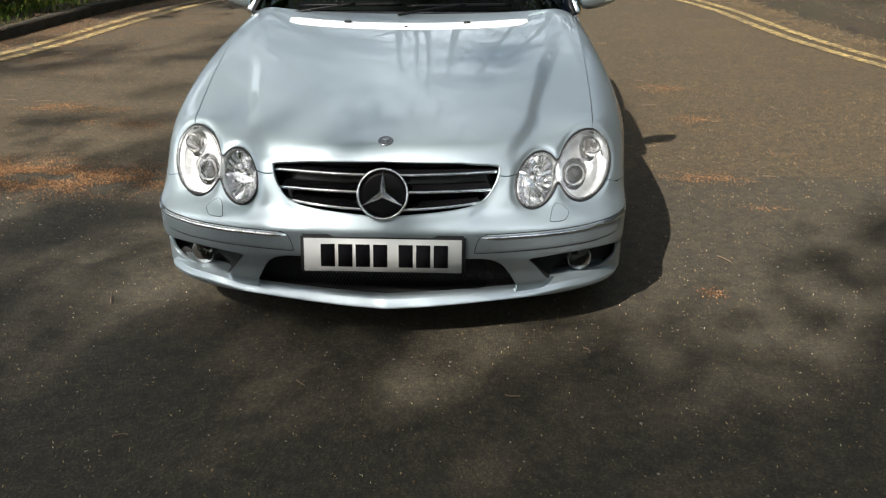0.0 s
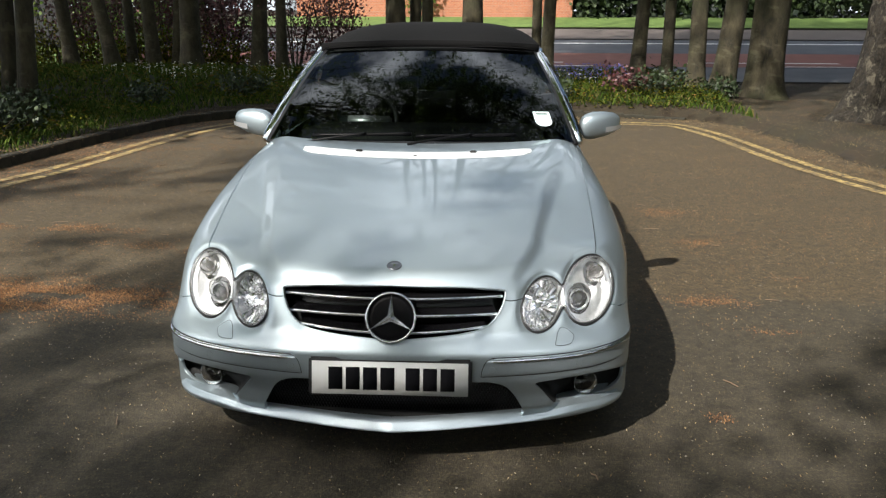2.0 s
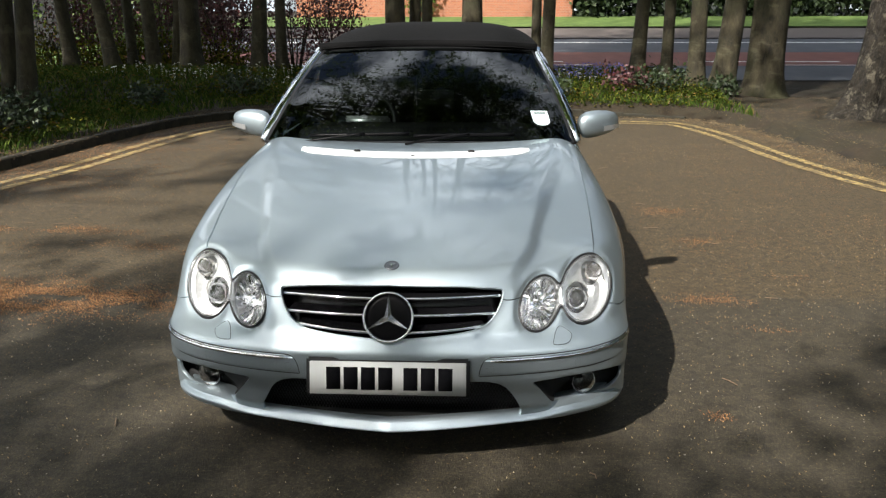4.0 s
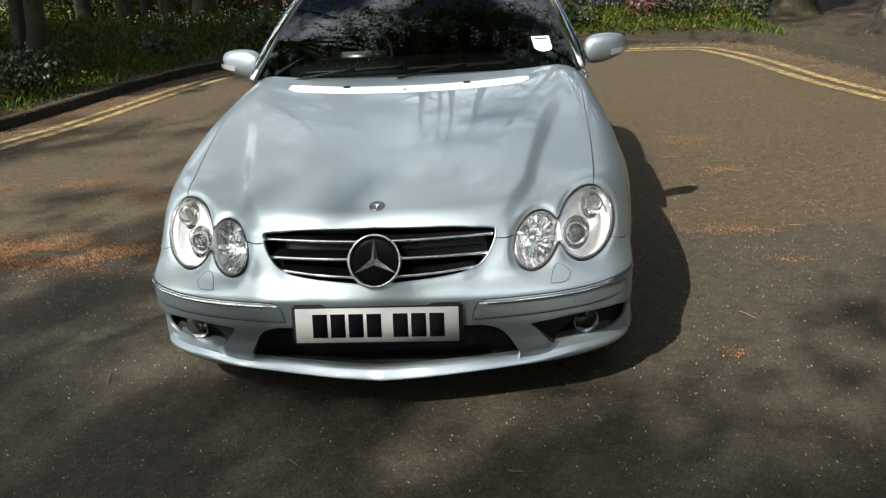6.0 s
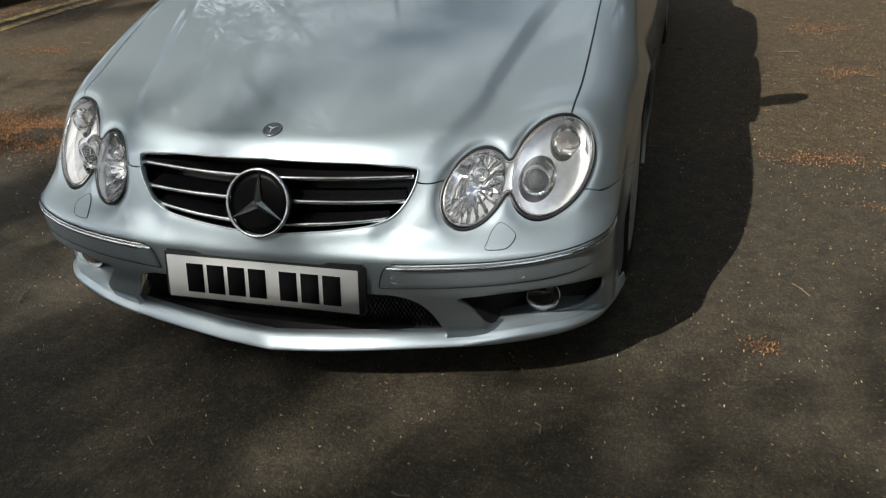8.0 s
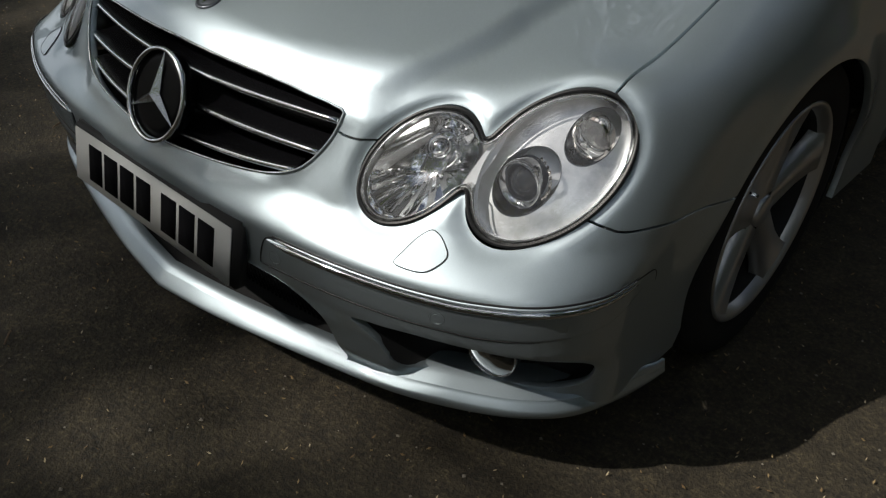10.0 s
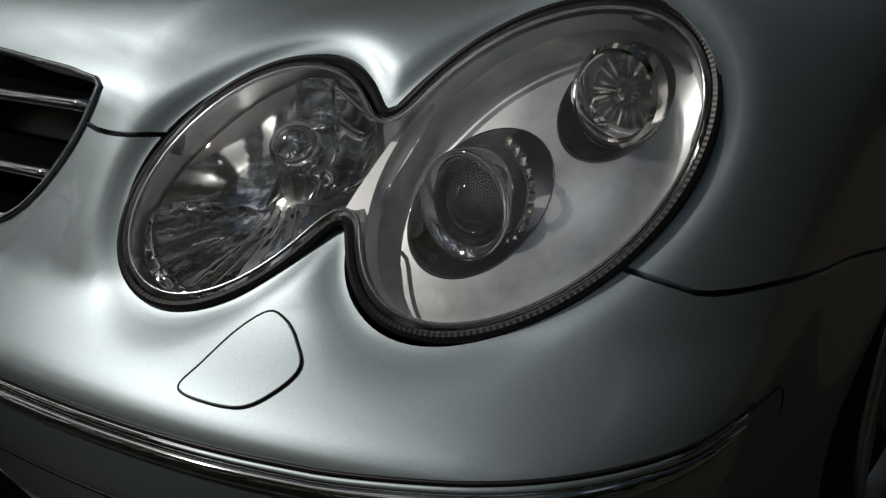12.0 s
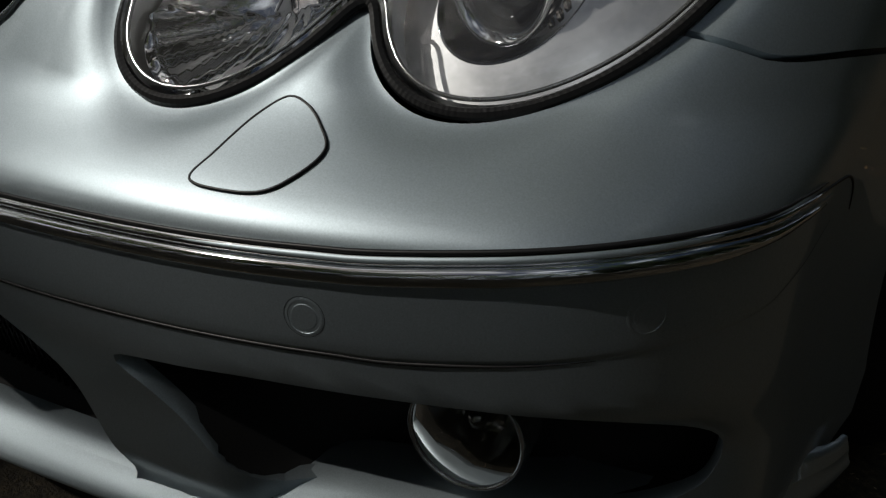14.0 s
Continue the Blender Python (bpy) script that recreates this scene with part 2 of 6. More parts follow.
ROADRED = material("red road surfacing", (0.1755, 0.0585, 0.0438), 0.8)
k = tex(ROADRED, "Noise", 2.0, 6.0)
feed(ROADRED, ramp(ROADRED, k.outputs[0], [(0.3, (0.1404, 0.0527, 0.0410)), (0.7, (0.1989, 0.0761, 0.0585))]), "Base Color")
GRASS = material("grass blades", (0.07, 0.12, 0.025), 0.95, IOR=1.2)
BARK = material("grey beech bark", (0.0576, 0.0518, 0.0374), 0.9)
ba, bb, bc = tex(BARK, "Noise", 7.0, 8.0, 0.75, stretch=(1, 1, 0.4)), tex(BARK, "Noise", 1.3, 4.0), tex(BARK, "Noise", 3.2, 5.0, stretch=(1, 1, 2.2))
b1 = ramp(BARK, ba.outputs[0], [(0.34, (0.0070, 0.0056, 0.0028)), (0.66, (0.0600, 0.0500, 0.0255))])
b2 = blend(BARK, ramp(BARK, bb.outputs[0], [(0.45, (0, 0, 0)), (0.66, (0.75, 0.75, 0.75))]), b1, (0.0230, 0.0280, 0.0070))
feed(BARK, blend(BARK, ramp(BARK, bc.outputs[0], [(0.56, (0, 0, 0)), (0.64, (0.2880, 0.2880, 0.2880))]), b2, (0.125, 0.112, 0.070)), "Base Color")
bump(BARK, ba.outputs[0], 0.9, 0.03)
ROUGHBARK = material("scaly bark", (0.0540, 0.0450, 0.0360), 0.95)
ba, bb, bc = tex(ROUGHBARK, "Noise", 7.0, 8.0, 0.8, stretch=(1, 1, 0.42)), tex(ROUGHBARK, "Noise", 26.0, 6.0, 0.75), tex(ROUGHBARK, "Noise", 8.5, 6.0, 0.75, stretch=(1, 1, 0.6))
b1 = ramp(ROUGHBARK, ba.outputs[0], [(0.42, (0.0035, 0.0025, 0.0015)), (0.52, (0.0240, 0.0180, 0.0115)), (0.68, (0.0800, 0.0660, 0.0440))])
b1 = blend(ROUGHBARK, 0.5, b1, ramp(ROUGHBARK, bb.outputs[0], [(0.38, (0.0035, 0.0025, 0.0015)), (0.66, (0.0640, 0.0520, 0.0350))]))
feed(ROUGHBARK, blend(ROUGHBARK, ramp(ROUGHBARK, bc.outputs[0], [(0.53, (0, 0, 0)), (0.60, (0.7, 0.7, 0.7))]), b1, (0.17, 0.15, 0.11)), "Base Color")
bump(ROUGHBARK, ba.outputs[0], 1.0, 0.10)
LEAF = material("young green leaves", (0.075, 0.13, 0.03), 0.55, Transmission_Weight=0.0)
oi = LEAF.node_tree.nodes.new("ShaderNodeNewGeometry")
feed(LEAF, ramp(LEAF, oi.outputs["Random Per Island"], [(0.0, (0.035, 0.075, 0.012)), (0.6, (0.08, 0.14, 0.028)), (1.0, (0.15, 0.19, 0.05))]), "Base Color")
# light shines through the young leaves
nt = LEAF.node_tree
through_leaf, both_sides = nt.nodes.new("ShaderNodeBsdfTranslucent"), nt.nodes.new("ShaderNodeMixShader")
through_leaf.inputs[0].default_value, both_sides.inputs[0].default_value = (0.16, 0.24, 0.03, 1), 0.45
nt.links.new(nt.nodes["Principled BSDF"].outputs[0], both_sides.inputs[1])
nt.links.new(through_leaf.outputs[0], both_sides.inputs[2])
nt.links.new(both_sides.outputs[0], nt.nodes["Material Output"].inputs[0])
EVERGREEN = material("dark evergreen leaves", (0.02, 0.035, 0.012), 0.6)
oi = EVERGREEN.node_tree.nodes.new("ShaderNodeNewGeometry")
feed(EVERGREEN, ramp(EVERGREEN, oi.outputs["Random Per Island"], [(0.0, (0.010, 0.018, 0.006)), (0.7, (0.024, 0.042, 0.013)), (1.0, (0.05, 0.075, 0.022))]), "Base Color")
PURPLE = material("dark red leaves", (0.06, 0.02, 0.022), 0.6)
oi = PURPLE.node_tree.nodes.new("ShaderNodeNewGeometry")
feed(PURPLE, ramp(PURPLE, oi.outputs["Random Per Island"], [(0.0, (0.03, 0.010, 0.012)), (1.0, (0.10, 0.028, 0.028))]), "Base Color")
oi = GRASS.node_tree.nodes.new("ShaderNodeNewGeometry")
feed(GRASS, ramp(GRASS, oi.outputs["Random Per Island"], [(0.0, (0.016, 0.034, 0.005)), (0.6, (0.048, 0.082, 0.012)), (0.9, (0.10, 0.125, 0.024)), (1.0, (0.16, 0.12, 0.05))]), "Base Color")
UNDER = material("dark undergrowth leaves", (0.03, 0.05, 0.012), 0.95, IOR=1.2)
oi = UNDER.node_tree.nodes.new("ShaderNodeNewGeometry")
feed(UNDER, ramp(UNDER, oi.outputs["Random Per Island"], [(0.0, (0.022, 0.026, 0.002)), (0.55, (0.062, 0.074, 0.005)), (0.85, (0.125, 0.120, 0.012)), (1.0, (0.16, 0.085, 0.025))]), "Base Color")
LITTER = material("fallen orange bud scales", (0.32, 0.15, 0.06), 0.9)
oi = LITTER.node_tree.nodes.new("ShaderNodeNewGeometry")
feed(LITTER, ramp(LITTER, oi.outputs["Random Per Island"], [(0.0, (0.07, 0.030, 0.013)), (0.6, (0.20, 0.092, 0.035)), (1.0, (0.38, 0.22, 0.095))]), "Base Color")
BRICK = material("orange red brickwork", (0.42, 0.16, 0.08), 0.9)
k = tex(BRICK, "Brick", 1.0, coords="Object")
k.inputs["Scale"].default_value = 4.4
k.inputs["Color1"].default_value, k.inputs["Color2"].default_value, k.inputs["Mortar"].default_value = (0.38, 0.13, 0.065, 1), (0.28, 0.10, 0.055, 1), (0.32, 0.23, 0.17, 1)
k.inputs["Vector"].links[0].from_node.inputs["Rotation"].default_value = (radians(90), 0, 0)
feed(BRICK, k.outputs["Color"], "Base Color")
PETAL = material("white petals", (0.75, 0.74, 0.68), 0.7)
FENCE = material("grey weathered fence boards", (0.020, 0.020, 0.022), 0.9)
MOULD = material("brown leaf mould", (0.06, 0.035, 0.015), 0.95)
oi = MOULD.node_tree.nodes.new("ShaderNodeNewGeometry")
feed(MOULD, ramp(MOULD, oi.outputs["Random Per Island"], [(0.0, (0.016, 0.010, 0.005)), (0.6, (0.060, 0.036, 0.015)), (1.0, (0.16, 0.095, 0.04))]), "Base Color")
TAN = material("pale bud scales", (0.34, 0.25, 0.13), 0.9)
oi = TAN.node_tree.nodes.new("ShaderNodeNewGeometry")
feed(TAN, ramp(TAN, oi.outputs["Random Per Island"], [(0.0, (0.10, 0.06, 0.03)), (0.5, (0.20, 0.13, 0.055)), (1.0, (0.32, 0.24, 0.125))]), "Base Color")

# ---- builders ----
def mesh_ob(name, verts, faces, mat, parent=None, label="", normals=None, smooth=True):
    me = bpy.data.meshes.new(name)
    me.from_pydata([tuple(map(float, v)) for v in verts], [], [tuple(map(int, f)) for f in faces])
    me.materials.append(mat)
    me.polygons.foreach_set("use_smooth", [smooth] * len(me.polygons))
    if normals is not None:
        me.normals_split_custom_set_from_vertices([tuple(map(float, n)) for n in normals])
    ob = new(name, me)
    ob.parent = parent
    return tagged(ob, label)


def part(name, bm, mat, parent=None, label="", smooth=True):
    """Links a bmesh as one mesh object under a thing or part."""
    me = bpy.data.meshes.new(name)
    bm.to_mesh(me)
    bm.free()
    me.materials.append(mat)
    me.polygons.foreach_set("use_smooth", [smooth] * len(me.polygons))
    ob = new(name, me)
    ob.parent = parent
    return tagged(ob, label)


def empty(name, label, category, group="", at=(0, 0, 0)):
    ob = new(name)
    ob.location = at
    return tagged(ob, label, category, group)


def spline(points, steps=8, closed=False):
    """A Catmull-Rom curve through the points."""
    p = np.array(points, float)
    n = len(p)
    out = []
    for i in range(n if closed else n - 1):
        if closed:
            a, b, c, d = p[(i - 1) % n], p[i], p[(i + 1) % n], p[(i + 2) % n]
        else:
            a, b, c, d = p[max(i - 1, 0)], p[i], p[i + 1], p[min(i + 2, n - 1)]
        for s in np.arange(steps) / steps:
            out.append(0.5 * (2 * b + (c - a) * s + (2 * a - 5 * b + 4 * c - d) * s**2 + (3 * b - a - 3 * c + d) * s**3))
    if not closed:
        out.append(p[-1])
    return np.array(out)


def resample(points, step, closed=False):
    p = np.array(points, float)
    if closed:
        p = np.vstack([p, p[:1]])
    s = np.r_[0, np.cumsum(np.linalg.norm(np.diff(p, axis=0), axis=1))]
    n = max(2, int(round(s[-1] / step)))
    at = np.linspace(0, s[-1], n + 1)
    out = np.stack([np.interp(at, s, p[:, k]) for k in range(p.shape[1])], 1)
    return out[:-1] if closed else out


def sweep(path, section, closed=False, ups=None, sizes=None, caps=True):
    """Vertices and faces of a section (side, up) carried along a path; ups are the section's up directions."""
    p = np.array(path, float)
    n, m = len(p), len(section)
    tan = np.gradient(p, axis=0) if not closed else np.roll(p, -1, 0) - np.roll(p, 1, 0)
    tan /= np.linalg.norm(tan, axis=1)[:, None] + 1e-12
    ups = np.tile([0.0, 0, 1], (n, 1)) if ups is None else np.array(ups, float)
    side = np.cross(tan, ups)
    side /= np.linalg.norm(side, axis=1)[:, None] + 1e-12
    up = np.cross(side, tan)
    sizes = np.ones(n) if sizes is None else np.array(sizes, float)
    sec = np.array(section, float)
    v = (p[:, None] + sizes[:, None, None] * (side[:, None] * sec[None, :, :1] + up[:, None] * sec[None, :, 1:])).reshape(-1, 3)
    f = []
    for i in range(n if closed else n - 1):
        j = (i + 1) % n
        f += [(i * m + k, i * m + (k + 1) % m, j * m + (k + 1) % m, j * m + k) for k in range(m)]
    if caps and not closed:
        f += [tuple(range(m))[::-1], tuple(range((n - 1) * m, n * m))]
    return v, f


def circle(r, n=10):
    a = np.arange(n) * 2 * np.pi / n
    return np.stack([r * np.cos(a), r * np.sin(a)], 1)


def grid_faces(rows, cols, wrap=False):
    return [(i * cols + j, i * cols + (j + 1) % cols, (i + 1) * cols + (j + 1) % cols, (i + 1) * cols + j) for i in range(rows - 1) for j in range(cols if wrap else cols - 1)]


def lathe(profile, n=32, axis="y", centre=(0, 0, 0), turn=None):
    """Revolves a profile of (radius, along) round an axis."""
    a = np.arange(n) * 2 * np.pi / n
    v = np.array([(r * np.cos(t), h, r * np.sin(t)) if axis == "y" else ((h, r * np.cos(t), r * np.sin(t)) if axis == "x" else (r * np.cos(t), r * np.sin(t), h)) for r, h in profile for t in a])
    if turn is not None:
        v = v @ np.array(turn.to_3x3()).T
    return v + np.array(centre), grid_faces(len(profile), n, True)


def box_bm(size, at=(0, 0, 0), bevel=0.0, turn=None):
    bm = bmesh.new()
    bmesh.ops.create_cube(bm, size=1, matrix=Matrix.Diagonal((*size, 1)))
    if bevel:
        bmesh.ops.bevel(bm, geom=bm.edges[:], offset=bevel, segments=2, affect="EDGES")
    bmesh.ops.transform(bm, matrix=Matrix.Translation(at) @ (turn.to_4x4() if turn is not None else Matrix()), verts=bm.verts)
    return bm


def inside(points, poly):
    """Which 2D points lie in a polygon."""
    x, y = points[:, 0], points[:, 1]
    hit = np.zeros(len(points), bool)
    q = np.roll(poly, -1, 0)
    for (ax, ay), (bx, by) in zip(poly, q):
        if ay != by:
            hit ^= ((ay > y) != (by > y)) & (x < (bx - ax) * (y - ay) / (by - ay) + ax)
    return hit


def away(points, line):
    """The distance of 2D points from a polyline."""
    best = np.full(len(points), 1e9)
    for a, b in zip(line[:-1], line[1:]):
        d = b - a
        s = np.clip(((points - a) @ d) / (d @ d + 1e-15), 0, 1)
        best = np.minimum(best, np.linalg.norm(points - a - s[:, None] * d, axis=1))
    return best

# ---- the car's skin: nose, top and flanks as smooth functions, rounded into one another ----
from mathutils.geometry import delaunay_2d_cdt


def step(a, b, v):
    s = np.clip((v - a) / (b - a), 0, 1)
    return s * s * (3 - 2 * s)


def smax(a, b, k):
    h = np.maximum(k - np.abs(a - b), 0) / k
    return np.maximum(a, b) + h * h * k / 4


LAMP_OVALS = ((0.6803, 0.5753, 0.1062, 0.0967, 1.09, 1.95), (0.5105, 0.5515, 0.085, 0.0735, 0.99, 2.05))


def oval_level(p, one, grow=0.0):
    cx, cz, a, b, tilt, n = one
    d = p - np.array((cx, cz))
    u = np.abs(d @ np.array((math.cos(tilt), math.sin(tilt)))) / (a + grow)
    v = np.abs(d @ np.array((-math.sin(tilt), math.cos(tilt)))) / (b + grow)
    return ((u**n + v**n) ** (1 / n) - 1) * (a + b) / 2


def lamp_level(p, grow=0.0):
    """About the distance from the twin-oval edge of a headlamp in (x, z); the ovals melt together at the neck."""
    k = 0.006
    return -k * np.logaddexp(-oval_level(p, LAMP_OVALS[0], grow) / k, -oval_level(p, LAMP_OVALS[1], grow) / k)


GRILLE_XZ = np.vstack([spline([(-0.06, 0.634), (0.0, 0.634), (0.2, 0.628), (0.33, 0.6185), (0.364, 0.6135), (0.379, 0.6105), (0.3825, 0.602), (0.374, 0.567), (0.352, 0.530), (0.325, 0.506), (0.28, 0.491), (0.2, 0.481), (0.09, 0.473), (0.0, 0.468), (-0.06, 0.468)], 8)])


# signed distance from the grille's edge on a fine lattice
LAT_X, LAT_Z = np.linspace(0, 0.6, 151), np.linspace(0.38, 0.72, 86)
lx, lz = np.meshgrid(LAT_X, LAT_Z, indexing="ij")
lat = np.stack([lx.ravel(), lz.ravel()], 1)
lat_d = np.where(inside(lat, GRILLE_XZ), -1.0, 1.0) * away(lat, GRILLE_XZ)
GRILLE_GAP = lat_d.reshape(lx.shape)


def grille_gap(x, z):
    u, v = np.clip(x / 0.004, 0, 149.999), np.clip((z - 0.38) / 0.004, 0, 84.999)
    i, j = u.astype(int), v.astype(int)
    u, v = u - i, v - j
    return (GRILLE_GAP[i, j] * (1 - u) + GRILLE_GAP[i + 1, j] * u) * (1 - v) + (GRILLE_GAP[i, j + 1] * (1 - u) + GRILLE_GAP[i + 1, j + 1] * u) * v


def skin(P):
    """Below zero inside the car's front."""
    x, y, z = np.abs(P[..., 0]), P[..., 1], P[..., 2]
    lean = 0.006 * np.logaddexp(0, (z - 0.424) / 0.006) + 0.041 * step(0.416, 0.484, z)
    back = (0.075 - 0.058 * step(0.32, 0.375, x) * step(0.61, 0.54, x)) * (1 - step(0.79, 0.87, x)) * step(0.332, 0.255, z)
    back = back + 0.013 * step(0.42, 0.46, x) * step(0.62, 0.54, x) * step(0.220, 0.180, z)
    nose = -0.0091 + 0.147 * x**2 + 0.2032 * x**4 + lean * (0.3742 + 1.4301 * x**2 - 0.9069 * x**4) - 0.036 * np.minimum(0, z - 0.36) + back - y
    top = z - (0.8939 + 0.1757 * (y - 1) - 0.1047 * (y - 1) ** 2 + x**2 * (-0.0468 + 0.1245 * (y - 1) - 0.056 * (y - 1) ** 2) + 0.0361 * x**4)
    fold = 0.385 + 0.118 * step(0.05, 0.42, y) + 0.20 * np.maximum(0, y - 0.42)
    soft = 0.024 + 0.02 * step(0.4, 1.1, y)
    top = top - 0.019 * (1 - step(-1, 1, (x - fold) / soft)) * step(1.45, 0.5, y) * step(0.04, 0.16, y) + 0.009 * step(1.45, 0.5, y)
    arch = np.hypot(y - 0.83, z - 0.305)
    flare = 0.016 * np.exp(-(((arch - 0.335) / 0.055) ** 2)) * step(0.30, 0.48, z)
    flank = x - (0.8388 + 0.028 * step(0.2, 0.95, y) + flare - 1.05 * np.maximum(0, z - 0.58) ** 2)
    f = smax(smax(nose, top, 0.045), flank, 0.108)
    brow = np.exp(-((x - 0.715) ** 2 + (y - 0.36) ** 2 + (z - 0.67) ** 2) / 0.09**2)
    dip = np.exp(-((x - 0.57) ** 2 + (y - 0.21) ** 2 + (z - 0.55) ** 2) / 0.06**2)
    edge = np.clip(lamp_level(np.stack([x, z], -1)), 0, 1)
    roll = 0.007 * np.exp(-((edge / 0.012) ** 2)) * (y < 0.6)
    gap, near = grille_gap(x, z), step(0.30, 0.18, y)
    inset = 0.008 * np.exp(-((gap / 0.045) ** 2)) * step(0.64, 0.53, z) * near * step(0.27, 0.35, x)
    # the grille's frame: steeper cheeks beside it, a proud lip under it
    cheek = 0.010 * step(0.45, 0.57, z) * step(0.64, 0.60, z) * step(0.47, 0.41, x) * step(0.25, 0.33, x) * near
    chin = 0.007 * np.exp(-((gap / 0.028) ** 2)) * step(0.50, 0.47, z) * step(0.33, 0.27, x) * near
    inset = inset - cheek - chin
    return f - 0.0213 * brow + 0.0174 * dip + roll + inset


def skin_normal(P):
    e = 2e-4
    g = np.stack([skin(P + e * np.eye(3)[i]) - skin(P - e * np.eye(3)[i]) for i in range(3)], -1)
    return g / np.linalg.norm(g, axis=-1)[:, None]


HEART = np.array((0.0, 0.95, 0.30))
AIM, UPW = np.array((0.0, -0.819, 0.574)), np.array((0.0, 0.574, 0.819))


def to2(P):
    d = np.atleast_2d(P) - HEART
    d = d / np.linalg.norm(d, axis=1)[:, None]
    a, u, v = np.arccos(np.clip(d @ AIM, -1, 1)), d[:, 0], d @ UPW
    h = np.hypot(u, v) + 1e-12
    return np.stack([a * u / h, a * v / h], 1)


def to3(U):
    U = np.atleast_2d(U)
    a = np.linalg.norm(U, axis=1)
    h = U / (a[:, None] + 1e-12)
    d = np.cos(a)[:, None] * AIM + np.sin(a)[:, None] * (h[:, :1] * np.array((1.0, 0, 0)) + h[:, 1:] * UPW)
    lo, hi = np.full(len(U), 0.02), np.full(len(U), 1.7)
    for _ in range(34):
        m = (lo + hi) / 2
        f = skin(HEART + m[:, None] * d) < 0
        lo, hi = np.where(f, m, lo), np.where(f, hi, m)
    return HEART + lo[:, None] * d


def solve_axis(P, axis, lo, hi):
    """Moves points along an axis until they lie on the skin."""
    P = np.array(P, float)
    a, b = np.full(len(P), lo), np.full(len(P), hi)
    for _ in range(34):
        m = (a + b) / 2
        P[:, axis] = m
        f = skin(P) > 0
        a, b = np.where(f, m, a), np.where(f, b, m)
    return P


def on_nose(xz, step_=0.012, closed=False, smooth=True):
    """A line over the nose from its (x, z) stations."""
    p = np.array(xz, float)
    if smooth:
        p = spline(p, 10, closed)
    p = resample(p, step_, closed)
    return solve_axis(np.stack([p[:, 0], p[:, 0] * 0, p[:, 1]], 1), 1, -0.3, 1.2)


def on_top(xy, step_=0.02):
    p = resample(spline(xy, 10), step_)
    return solve_axis(np.stack([p[:, 0], p[:, 1], p[:, 0] * 0], 1), 2, 1.3, 0.35)


def on_flank(yz, step_=0.02, smooth=True):
    p = np.array(yz, float)
    p = resample(spline(p, 10) if smooth else p, step_)
    return solve_axis(np.stack([p[:, 0] * 0, p[:, 0], p[:, 1]], 1), 0, 1.1, 0.3)


def oval(cx, cz, a, b, tilt, n, count=64):
    t = np.arange(count) * 2 * np.pi / count
    u, v = a * np.sign(np.cos(t)) * np.abs(np.cos(t)) ** (2 / n), b * np.sign(np.sin(t)) * np.abs(np.sin(t)) ** (2 / n)
    return np.stack([cx + u * math.cos(tilt) - v * math.sin(tilt), cz + u * math.sin(tilt) + v * math.cos(tilt)], 1)


def lamp_line(grow=0.0):
    mid, out = np.array((0.594, 0.562)), []
    for t in np.arange(720) * np.pi / 360:
        d = np.array((math.cos(t), math.sin(t)))
        s = np.arange(0.005, 0.30, 0.0015)
        f = lamp_level(mid + s[:, None] * d, grow)
        i = np.nonzero(f < 0)[0][-1]
        out.append(mid + d * (s[i] + 0.0015 * f[i] / (f[i] - f[i + 1])))
    return np.array(out)


def lamp_inset(d, step_):
    """The lamp's edge drawn inwards by d."""
    p = resample(lamp_line(), 0.003, True)
    t = np.roll(p, -2, 0) - np.roll(p, 2, 0)
    n = np.stack([-t[:, 1], t[:, 0]], 1) / np.linalg.norm(t, axis=1)[:, None]
    return resample(p + d * n, step_, True)


LAMP_XZ = resample(lamp_line(), 0.007, True)
INTAKE_XZ = spline([(-0.06, 0.33), (0.0, 0.33), (0.28, 0.327), (0.352, 0.320), (0.39, 0.302), (0.42, 0.262), (0.441, 0.224), (0.450, 0.204), (0.451, 0.188), (0.442, 0.172), (0.40, 0.166), (0.2, 0.166), (-0.06, 0.166)], 8)
FOG_XZ = spline([(0.487, 0.305), (0.492, 0.3135), (0.52, 0.3175), (0.60, 0.322), (0.70, 0.326), (0.768, 0.324), (0.800, 0.312), (0.818, 0.286), (0.816, 0.250), (0.802, 0.224), (0.770, 0.2125), (0.69, 0.2085), (0.62, 0.208), (0.582, 0.2085), (0.562, 0.217), (0.532, 0.252), (0.503, 0.286)], 6, True)
NOSE_SEAM = [(0.372, 0.596), (0.388, 0.578), (0.45, 0.577), (0.50, 0.577)]
HOOD_SEAM = [(0.700, 0.345), (0.713, 0.365), (0.724, 0.50), (0.728, 0.70), (0.728, 1.0), (0.737, 1.46)]
WING_SEAM = [(0.262, 0.527), (0.285, 0.514), (0.305, 0.506), (0.36, 0.505), (0.43, 0.500), (0.56, 0.488)]
WHEEL_Y, WHEEL_Z, ARCH = 0.83, 0.305, 0.335
GAP = 0.0022


